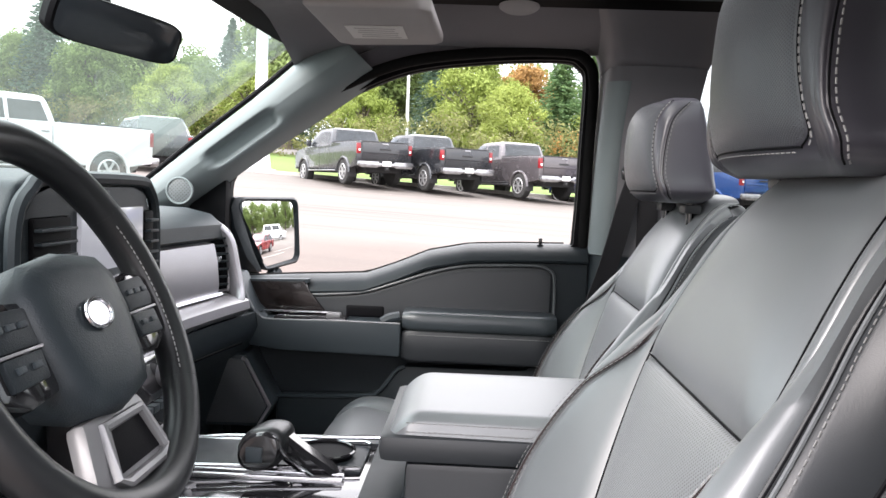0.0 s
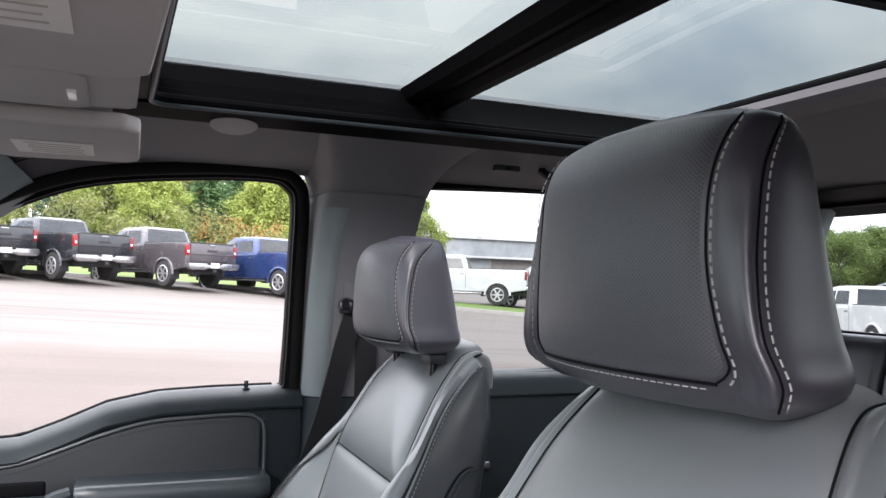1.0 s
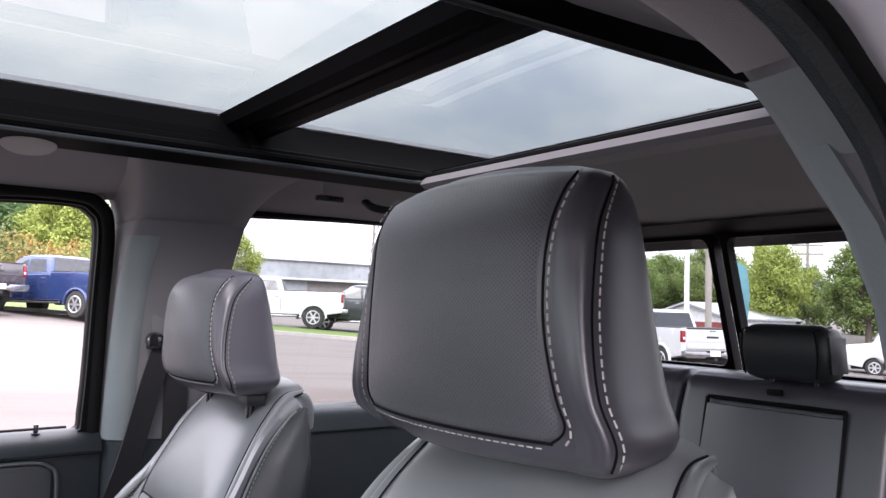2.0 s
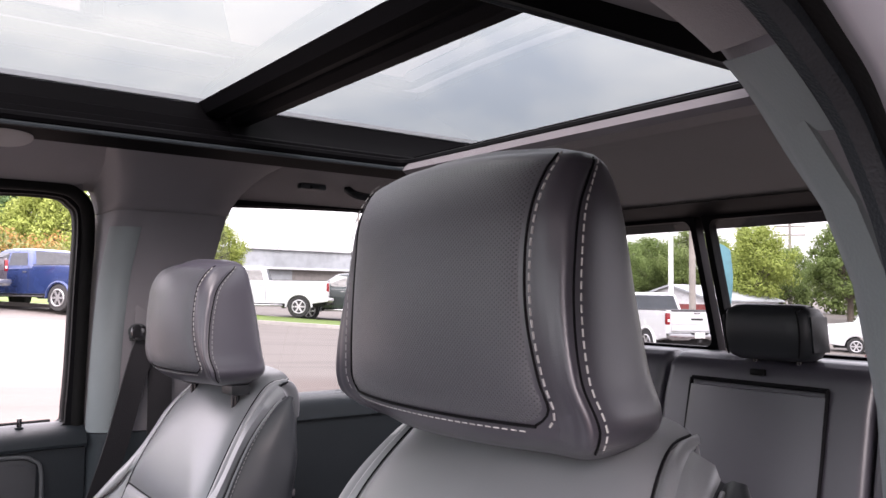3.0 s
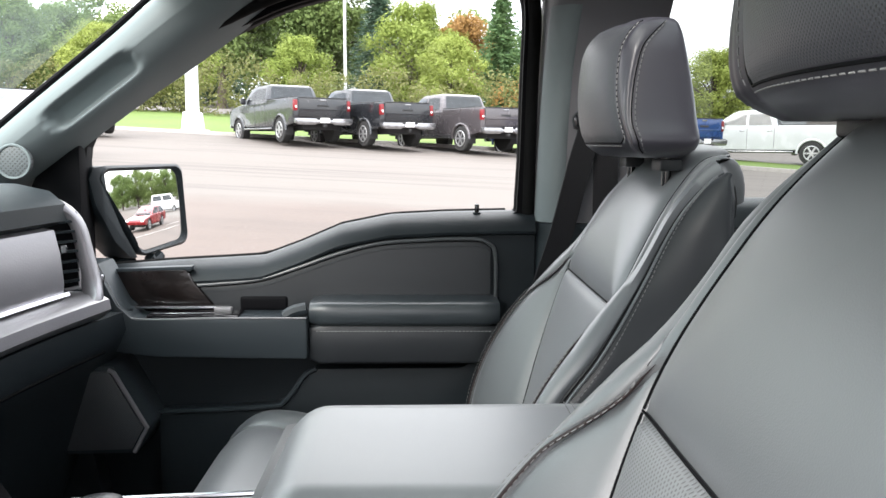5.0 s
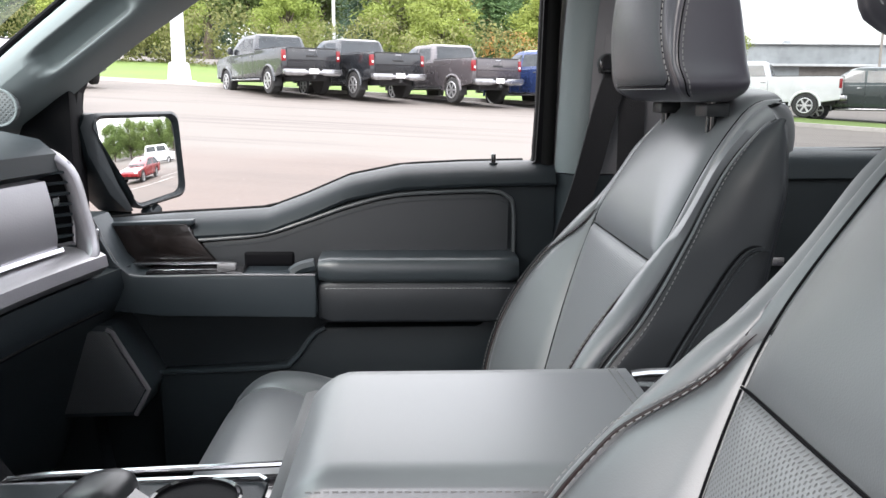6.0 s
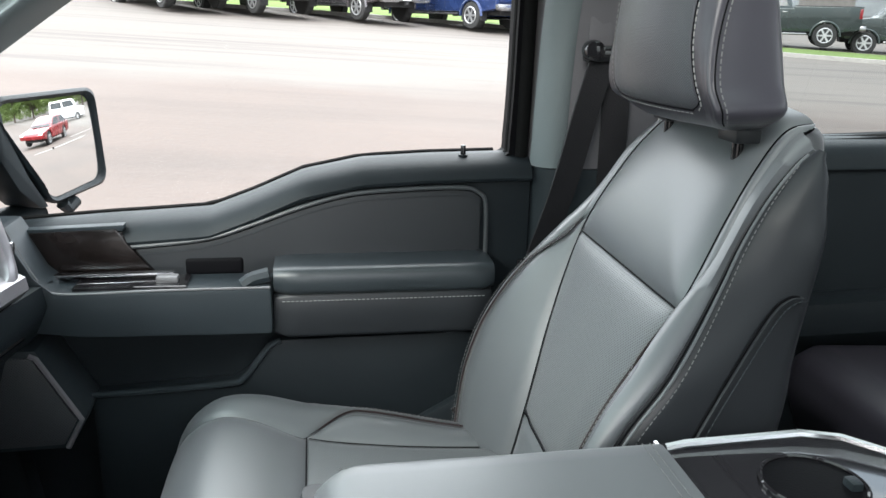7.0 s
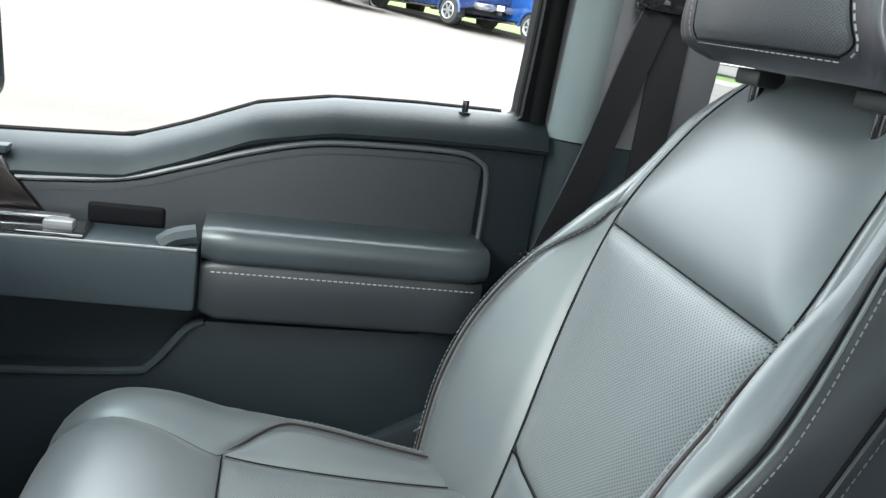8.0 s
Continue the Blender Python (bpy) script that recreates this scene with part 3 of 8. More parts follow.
def pillar_a(s):
    """Windscreen pillar with its grab handle and tweeter."""
    p = thing("windscreen_pillar", (-0.8, s * 0.72, 1.5), "pale grey windscreen pillar with a moulded grab handle", "pillar", kind="structure")
    front = smooth_line([(-1.02, 1.400, 0), (-0.86, 1.534, 0), (-0.69, 1.670, 0), (-0.578, 1.766, 0), (-0.50, 1.815, 0)], 61)
    rear = smooth_line([(-0.93, 1.345, 0), (-0.84, 1.402, 0), (-0.74, 1.476, 0), (-0.608, 1.572, 0), (-0.473, 1.667, 0), (-0.40, 1.722, 0)], 61)
    ra, rb = Vector((-0.772, 1.516, 0)), Vector((-0.648, 1.609, 0))
    along = (rb - ra).normalized()
    across = Vector((along.y, -along.x, 0))

    def face(u, v):
        """The moulded face: rounded to both edges, with a finger recess and a lip below it."""
        e = front[round(u * 60)].lerp(rear[round(u * 60)], v)
        y = 0.698 + 0.075 * abs(2 * v - 1) ** 3.2 + (0.03 * (2 * v - 1) if v > 0.5 else 0.0)
        q = e - ra
        f = max(0.0, min((rb - ra).length, q.dot(along)))
        r = (q - along * f).length
        k = max(0.0, min(1.0, (0.0240 - r) / 0.013))
        y += 0.026 * k * k * (3 - 2 * k)
        g = max(0.0, 1 - abs(q.dot(along) - 0.078) / 0.13)
        y -= 0.017 * math.exp(-((q.dot(across) - 0.040) / 0.017) ** 2) * min(1.0, g * 2.2)
        return (e.x, s * y, e.y)
    part("cover", patch(face, 60, 64, 0.004), PILLAR, p, angle=80)
    part("glass_edge", tube([(q.x - 0.004, s * 0.770, q.y + 0.005) for q in front], 0.0065, 8), BLACK_FRAME, p, "black edge along the windscreen")
    tw = part("tweeter", cyl((-0.848, s * 0.695, 1.434), 0.029, 0.02, "y", 28, 0.004), TWEETER_MESH, p, "round perforated tweeter cover")
    bmr = tube([Vector((-0.848, s * 0.685, 1.434)) + Vector((math.cos(t) * 0.030, 0, math.sin(t) * 0.030)) for t in (2 * math.pi * k / 32 for k in range(32))], 0.0025, 6, True)
    part("ring", bmr, PILLAR, tw)
    return p


for side in (1, -1):
    pillar_a(side)
for s in (1, -1):
    bm = loft([[(1.06, s * 0.82, z), (1.10, s * 0.765 - s * le, z), (1.30, s * 0.74 - s * le, z), (1.48, s * (0.70 - le), z), (1.52, s * 0.82, z)] for z, le in ((0.6, 0), (1.3, 0), (1.55, 0.01), (1.72, 0.03), (1.80, 0.07))])
    solo("rear_pillar", bm, PILLAR, "grey rear corner pillar trim", "pillar", kind="structure")

# windscreen and back window
wind = thing("windscreen", (-0.9, 0, 1.4), "clear sloping windscreen with a black painted border", "windscreen", kind="structure")


def shield(u, v):
    y = -0.80 + 1.60 * v
    bow = 1 - (y / 0.80) ** 2
    x0, z0, x1, z1 = -0.565, 1.815, -1.20, 1.315
    return (x0 + (x1 - x0) * u - (0.05 + 0.05 * u) * bow, y * (0.92 + 0.08 * u), z0 + (z1 - z0) * u + 0.012 * bow)


pane_part("pane", patch(shield, 10, 16), GLASS_SHIELD, wind, INSIDE)
part("border", patch(lambda u, v: Vector(shield(u * 0.07, v)) + Vector((0.004, 0, -0.004)), 2, 16), BLACK_FRAME, wind, "black painted glass border")
back = thing("back_window", (1.48, 0, 1.5), "sliding back window in black frames", "back window", kind="structure")


def back_frame(y0, y1):
    out = []
    z0, z1, r = 1.472, 1.789, 0.022
    for cx, cz, a0 in ((y1 - r, z1 - r, 0), (y0 + r, z1 - r, 90), (y0 + r, z0 + r, 180), (y1 - r, z0 + r, 270)):
        out += [(cx + r * math.cos(radians(a0 + k * 22.5)), cz + r * math.sin(radians(a0 + k * 22.5))) for k in range(5)]
    return out


for y0, y1 in ((0.372, 0.70), (-0.316, 0.316), (-0.70, -0.372)):
    inner = back_frame(y0, y1)
    outer = []
    for a, b in inner:
        outer.append((a + (0.017 if a > (y0 + y1) / 2 else -0.017), b + (0.03 if b > 1.65 else -0.03)))
    rings = [[(1.43 - 0.10 * (q[1] - 1.8) * 0 + dx - 0.22 * (q[1] - 1.81) * 0, q[0], q[1]) for q, dx in ((i, 0.0), (o, 0.0), (o, 0.03), (i, 0.03))] for i, o in zip(inner, outer)]
    lean = []
    for ring in rings:
        lean.append([(x + 0.30 * (1.79 - z), y, z) for x, y, z in ring])
    part("frame", loft(lean, True, False, None, True), BLACK_FRAME, back)
    pane_part("pane", patch(lambda u, v: (1.445 + 0.30 * (1.79 - (1.472 + 0.317 * v)), y0 + (y1 - y0) * u, 1.472 + 0.317 * v), 1, 1), GLASS_REAR, back, INSIDE)
solo("rear_header", prism([(1.30, 1.815), (1.40, 1.822), (1.50, 1.85), (1.50, 1.77), (1.455, 1.795), (1.38, 1.804)], "y", -0.78, 0.78, 0.004), BLACK_FRAME, "black header over the back window", "trim", kind="structure")
solo("parcel_ledge", box((1.47, 0, 1.44), (0.14, 1.5, 0.05), 0.015), PLASTIC, "dark ledge below the back window", "ledge", kind="structure")


# ---- doors ----
def door_panel(door, x0, x1, zs, insert=0.762):
    """Rolled top edge of the door along its sill, then the flat upper panel."""
    n = 60
    prof = [(0.826, -0.004), (0.822, 0.006), (0.812, 0.008), (0.795, 0.006), (0.775, 0.000), (0.760, -0.009), (0.750, -0.022), (0.746, -0.028), (0.748, -0.033), (0.756, -0.036), (0.790, -0.036)]
    rings = [[(x0 + (x1 - x0) * i / n, y, zs(x0 + (x1 - x0) * i / n) + dz) for y, dz in prof] for i in range(n + 1)]
    part("sill_roll", loft(rings), PLASTIC, door, "soft black rolled door top")
    bm = loft([[(x, insert, 0.62), (x, insert, zs(x) - 0.033), (x, insert + 0.02, zs(x) - 0.033), (x, insert + 0.02, 0.62)] for x in [x0 + (x1 - x0) * k / n for k in range(n + 1)]])
    part("inner_panel", bm, PLASTIC, door, "black moulded door lining")


door = thing("door_1", (-0.3, 0.80, 0.60), "closed front passenger door with black and wood trim", "door", kind="structure")
door_panel(door, -0.775, 0.112, sill_z)
outer = offset_outline(WINDOW_FRONT, 0.022)
part("window_frame", ring_frame(WINDOW_FRONT, outer, 0.785, 0.845), BLACK_FRAME, door, "black window frame")
part("window_seal", tube([(a, 0.806, b) for a, b in offset_outline(WINDOW_FRONT, 0.004)], 0.0075, 8, True), RUBBER, door, "black rubber glass run")
pane_part("pane", patch(lambda u, v: (-0.79 + 0.90 * u, 0.832 - 0.03 * max(0, v - 0.3), 1.15 + 0.65 * v), 1, 6), GLASS, door, INSIDE)
part("skin", prism([(-0.95, 0.55), (0.10, 0.55), (0.10, 1.30), (-0.15, 1.29), (-0.44, 1.19), (-0.95, 1.15)], "y", 0.86, 0.885, 0.01), BODY_SILVER, door, "pale silver outer door skin")
bm = tube([(p.x, 0.832, p.y - 0.001) for p in even_line([(q[0], q[1], 0) for q in SILL], 0.03)], 0.0035, 6)
part("belt_strip", bm, CHROME, door, "thin bright belt strip below the glass")
part("weatherstrip", tube([(p.x, 0.829, p.y + 0.006) for p in even_line([(q[0], q[1], 0) for q in SILL], 0.03)], 0.0045, 6), RUBBER, door, "black rubber strip at the foot of the glass")
part("sail_panel", prism([(-0.95, 1.20), (-0.768, 1.20), (-0.765, 1.485), (-0.84, 1.43)], "y", 0.775, 0.84, 0.006), BLACK_FRAME, door, "black triangular sail panel")
# seam and stitch line that follows the door top, then turns down
seam = smooth_line([(-0.58, 0.748, 1.192), (-0.50, 0.749, 1.197), (-0.42, 0.749, 1.206), (-0.35, 0.749, 1.228), (-0.27, 0.749, 1.256), (-0.19, 0.749, 1.276), (-0.10, 0.749, 1.283), (-0.01, 0.749, 1.285), (0.020, 0.749, 1.277), (0.034, 0.749, 1.255), (0.036, 0.749, 1.165)], 70)
part("upper_insert", loft([[(p.x, 0.760, p.z), (p.x, 0.7535, p.z - 0.004), (p.x, 0.752, p.z - 0.010), (p.x, 0.752, 1.10), (p.x, 0.775, 1.10), (p.x, 0.775, p.z)] for p in seam[:58]]), LEATHER_SIDE, door, "padded black upper door insert")
part("seam_piping", tube([(p.x, p.y + 0.002, p.z + 0.002) for p in seam], 0.0036, 8), SEAM_GREY, door, "grey raised seam")
part("stitching", stitches([(p.x, 0.7505, p.z - 0.012) for p in seam[:62]], (0, -1, 0), r=0.0005), PLASTIC_GREY, door, "grey stitch line")


def rounded_bar(x0, x1, y0, y1, zlo, zhi, r, n=16):
    """A long pad with rounded inner edge, drawn along x."""
    rings = []
    for i in range(n + 1):
        f = i / n
        x = x0 + (x1 - x0) * f
        e = min(1.0, min(f, 1 - f) * n / 1.5 + 0.45) if 0 < f < 1 else 0.35
        cy, cz = y1, (zlo + zhi) / 2
        h, w = (zhi - zlo) / 2 * (0.78 + 0.22 * e), (y1 - y0) * (0.86 + 0.14 * e)
        ring = [(x, y1, cz - h)]
        for k in range(9):
            a = -90 + 180 * k / 8
            ca, sa = math.cos(radians(a)), math.sin(radians(a))
            ring.append((x, y1 - (w - r) - r * max(0.0, ca) ** 0.8, cz + (h - r) * (1 if sa > 0 else -1 if sa < 0 else 0) + r * sa))
        ring.append((x, y1, cz + h))
        rings.append(ring)
    return loft(rings)


part("armrest", rounded_bar(-0.318, 0.038, 0.668, 0.765, 1.130, 1.177, 0.019), DOOR_PAD, door, "padded black armrest top", angle=60)
part("armrest_base", rounded_bar(-0.319, 0.035, 0.674, 0.765, 1.058, 1.135, 0.012), LEATHER_SIDE, door, "black armrest side")
part("stitching", stitches([(-0.305 + 0.33 * k / 40, 0.6735, 1.1225) for k in range(41)], (0, -1, 0)), THREAD_PALE, door, "pale stitching on the armrest")
part("pull_panel", prism([(-0.321, 1.070), (-0.321, 1.147), (-0.49, 1.147), (-0.640, 1.146), (-0.668, 1.172), (-0.705, 1.248), (-0.765, 1.248), (-0.765, 1.14), (-0.68, 1.084), (-0.60, 1.074)], "y", 0.668, 0.765, 0.007), PLASTIC_GREY, door, "slate grey door pull moulding")
part("pull_top_strip", tube(smooth_line([(-0.323, 0.672, 1.1475), (-0.49, 0.672, 1.1475), (-0.638, 0.672, 1.1465), (-0.668, 0.675, 1.172), (-0.703, 0.68, 1.245)], 30), 0.0020, 6), SATIN_GREY, door, "thin satin edge strip")
part("wood_trim", prism([(-0.735, 1.222), (-0.562, 1.228), (-0.548, 1.204), (-0.505, 1.150), (-0.672, 1.144)], "y", 0.742, 0.765, 0.003), WOOD, door, "glossy dark wood trim")
part("bright_cap", prism([(-0.75, 1.226), (-0.55, 1.234), (-0.552, 1.224), (-0.75, 1.214)], "y", 0.744, 0.765, 0.002), PLASTIC_GREY, door, "grey cap above the wood trim")
part("door_handle", box((-0.575, 0.728, 1.158), (0.200, 0.016, 0.005), 0.002), CHROME, door, "satin chrome door release bar")
sw = part("switch_panel", box((-0.535, 0.71, 1.146), (0.17, 0.06, 0.012), 0.004), GLOSS_BLACK, door, "gloss black switch panel")
part("window_switch", box((-0.482, 0.705, 1.156), (0.034, 0.02, 0.012), 0.004), SATIN_GREY, sw, "satin grey window switch")
part("lock_switch", box((-0.695, 0.672, 1.21), (0.010, 0.012, 0.04), 0.004), CHROME, door, "small upright lock switch")
# solid black block; its colour stands for the shade inside the grip recess
part("grip_cup", box((-0.415, 0.757, 1.160), (0.094, 0.016, 0.030), 0.0078, 4), BLACK_FRAME, door, "black block for the shaded grip recess")
part("cup_lip", tube(smooth_line([(-0.365, 0.690, 1.146), (-0.350, 0.692, 1.156), (-0.325, 0.694, 1.162)], 10), 0.012, 8), PLASTIC_GREY, door)
part("map_pocket", prism([(-0.62, 0.952), (-0.395, 0.963), (-0.37, 0.975), (-0.332, 1.025), (-0.31, 1.038), (-0.03, 1.040), (0.015, 1.075), (0.11, 1.075), (0.11, 0.62), (-0.62, 0.62)], "y", 0.722, 0.765, 0.010), PLASTIC, door, "black lower door moulding with map pocket")
part("pocket_edge", tube(smooth_line([(-0.62, 0.722, 0.952), (-0.41, 0.720, 0.962), (-0.372, 0.720, 0.975), (-0.334, 0.720, 1.025), (-0.312, 0.722, 1.037)], 24), 0.005, 6), PLASTIC_GREY, door, "grey edge of the pocket")
sp = part("speaker_cover", prism([(-0.675, 1.062), (-0.612, 0.945), (-0.640, 0.893), (-0.80, 0.890), (-0.765, 1.062)], "y", 0.656, 0.765, 0.008), PLASTIC_GREY, door, "angular loudspeaker housing")
part("grille", prism([(-0.682, 1.051), (-0.625, 0.945), (-0.648, 0.903), (-0.79, 0.900), (-0.760, 1.051)], "y", 0.652, 0.66, 0.002), GRILLE_MESH, sp, "dark perforated loudspeaker grille")
part("grille_edge", tube([(-0.684, 0.653, 1.055), (-0.674, 0.653, 1.050), (-0.617, 0.653, 0.945), (-0.642, 0.653, 0.898)], 0.0045, 6), SILVER, sp, "thin silver grille edge")
kn = part("lock_knob", cyl((0.0, 0.79, 1.342), 0.0045, 0.020, "z", 12, 0.002), GLOSS_BLACK, door, "small black lock knob")
part("collar", cyl((0.0, 0.79, 1.334), 0.008, 0.004, "z", 14, 0.001), PLASTIC, kn)


def rear_door(name, s):
    d = thing(name, (0.7, s * 0.80, 0.60), "closed rear door with black lining and tinted glass", "door", kind="structure")
    zs = lambda x: 1.360 + 0.008 * (x - 0.4)
    prof = [(0.822, -0.004), (0.812, 0.004), (0.795, 0.003), (0.775, -0.004), (0.760, -0.014), (0.752, -0.03), (0.750, -0.05), (0.79, -0.05)]
    part("sill_roll", loft([[(x, s * y, zs(x) + dz) for y, dz in prof] for x in (0.33, 0.55, 0.80, 1.06)]), PLASTIC_SOFT, d)
    part("inner_panel", prism([(0.33, 0.60), (1.08, 0.60), (1.08, 1.33), (0.33, 1.325)], "y", s * 0.762, s * 0.785, 0.004), PLASTIC, d, "black rear door lining")
    part("armrest", prism([(0.42, 1.075), (0.90, 1.085), (0.95, 1.06), (0.90, 1.02), (0.42, 1.01)], "y", s * 0.69, s * 0.765, 0.014), PLASTIC, d, "black rear armrest")
    part("pocket", prism([(0.42, 0.88), (0.95, 0.88), (0.95, 0.66), (0.42, 0.66)], "y", s * 0.735, s * 0.765, 0.012), PLASTIC, d)
    part("door_handle", box((0.50, s * 0.752, 1.155), (0.10, 0.012, 0.018), 0.004), CHROME, d, "satin chrome inner handle")
    out = offset_outline(WINDOW_REAR, 0.03)
    part("window_frame", ring_frame(WINDOW_REAR, out, s * 0.785, s * 0.845), BLACK_FRAME, d)
    part("window_seal", tube([(a, s * 0.800, b) for a, b in offset_outline(WINDOW_REAR, 0.006)], 0.010, 8, True), RUBBER, d)
    pane_part("pane", patch(lambda u, v: (0.30 + 0.80 * u, s * (0.832 - 0.02 * v), 1.34 + 0.49 * v), 1, 1), GLASS_REAR, d, INSIDE, "grey tinted window pane")
    part("skin", prism([(0.12, 0.55), (1.1, 0.55), (1.1, 1.34), (0.12, 1.30)], "y", s * 0.86, s * 0.885, 0.01), BODY_SILVER, d, "pale silver outer door skin")
    return d


rear_door("door_2", 1)
rear_door("door_3", -1)


# ---- front seats ----
def table(pts, t):
    """Smooth value at t from (t, value...) rows."""
    k = 0
    while k < len(pts) - 2 and t > pts[k + 1][0]:
        k += 1
    a, b = pts[k], pts[k + 1]
    f = min(1.0, max(0.0, (t - a[0]) / (b[0] - a[0])))
    p, q = pts[max(0, k - 1)], pts[min(len(pts) - 1, k + 2)]
    out = []
    for i in range(1, len(a)):
        h = b[0] - a[0]
        m0 = (b[i] - p[i]) / max(1e-6, b[0] - p[0]) * h
        m1 = (q[i] - a[i]) / max(1e-6, q[0] - a[0]) * h
        f2, f3 = f * f, f * f * f
        out.append((2 * f3 - 3 * f2 + 1) * a[i] + (f3 - 2 * f2 + f) * m0 + (-2 * f3 + 3 * f2) * b[i] + (f3 - f2) * m1)
    return out if len(out) > 1 else out[0]


BACK_LINE = [(0, 0.055, 0.90), (0.2, 0.095, 1.03), (0.42, 0.135, 1.155), (0.62, 0.182, 1.278), (0.82, 0.243, 1.395), (0.94, 0.286, 1.452), (1.0, 0.312, 1.472), (1.06, 0.347, 1.476)]
BACK_EDGE = [(0, 0.085), (0.16, 0.105), (0.62, 0.170), (0.8, 0.158), (0.95, 0.136), (1.06, 0.120)]
BACK_CREST = [(0, 0.205), (0.3, 0.228), (0.5, 0.212), (0.62, 0.194), (0.7, 0.184), (0.82, 0.169), (1.0, 0.139), (1.06, 0.127)]
BACK_BOLSTER = [(0, 0.055), (0.2, 0.072), (0.42, 0.056), (0.60, 0.018), (0.70, -0.002), (0.82, -0.005), (1.06, -0.012)]
BACK_REAR = [(0, 0.235, -0.15), (0.3, 0.248, -0.145), (0.53, 0.232, -0.135), (0.63, 0.224, -0.120), (0.78, 0.218, -0.092), (0.85, 0.211, -0.076), (0.90, 0.200, -0.059), (0.94, 0.190, -0.046), (0.982, 0.169, -0.032), (1.06, 0.150, -0.030)]
BACK_WING = [(0, 0.228, 0.036), (0.25, 0.248, 0.050), (0.42, 0.242, 0.034), (0.52, 0.236, 0.013), (0.60, 0.222, 0.0), (0.69, 0.203, -0.009), (0.755, 0.191, -0.011), (0.825, 0.185, -0.011), (0.90, 0.175, -0.015), (0.94, 0.169, -0.018), (0.982, 0.161, -0.024), (1.06, 0.142, -0.028)]
CUSH_LINE = [(0, 0.10, 0.935), (0.2, -0.02, 0.938), (0.4, -0.13, 0.945), (0.6, -0.235, 0.958), (0.74, -0.315, 0.985), (0.84, -0.372, 0.985), (0.92, -0.418, 0.945), (1.0, -0.438, 0.870), (1.06, -0.43, 0.80)]
CUSH_EDGE = [(0, 0.14), (0.6, 0.165), (0.8, 0.19), (1.06, 0.20)]
CUSH_CREST = [(0, 0.165), (0.2, 0.192), (0.5, 0.216), (0.8, 0.228), (1.06, 0.232)]
CUSH_HALF = [(0, 0.195), (0.2, 0.228), (0.5, 0.250), (0.8, 0.258), (0.95, 0.25), (1.06, 0.235)]
CUSH_BOLSTER = [(0, 0.006), (0.2, 0.014), (0.4, 0.024), (0.62, 0.020), (0.76, 0.010), (0.9, 0.0), (1.06, 0.0)]
CUSH_THICK = [(0, 0.12), (1.06, 0.12)]


# headrest along its height: front, front seam (depth, half width), side seam (depth, half width), back
HEAD_FORM = [(0, 0.100, 0.120, 0.100, 0.128, 0.132, 0.180), (0.05, 0.086, 0.108, 0.119, 0.112, 0.152, 0.194), (0.12, 0.077, 0.100, 0.127, 0.106, 0.160, 0.200), (0.25, 0.070, 0.093, 0.120, 0.100, 0.151, 0.198), (0.45, 0.066, 0.089, 0.112, 0.102, 0.142, 0.194), (0.65, 0.068, 0.090, 0.110, 0.108, 0.137, 0.187), (0.8, 0.073, 0.094, 0.112, 0.116, 0.133, 0.181), (0.92, 0.085, 0.105, 0.113, 0.134, 0.124, 0.175), (0.97, 0.099, 0.116, 0.111, 0.145, 0.117, 0.171), (1.0, 0.120, 0.130, 0.101, 0.150, 0.107, 0.166)]


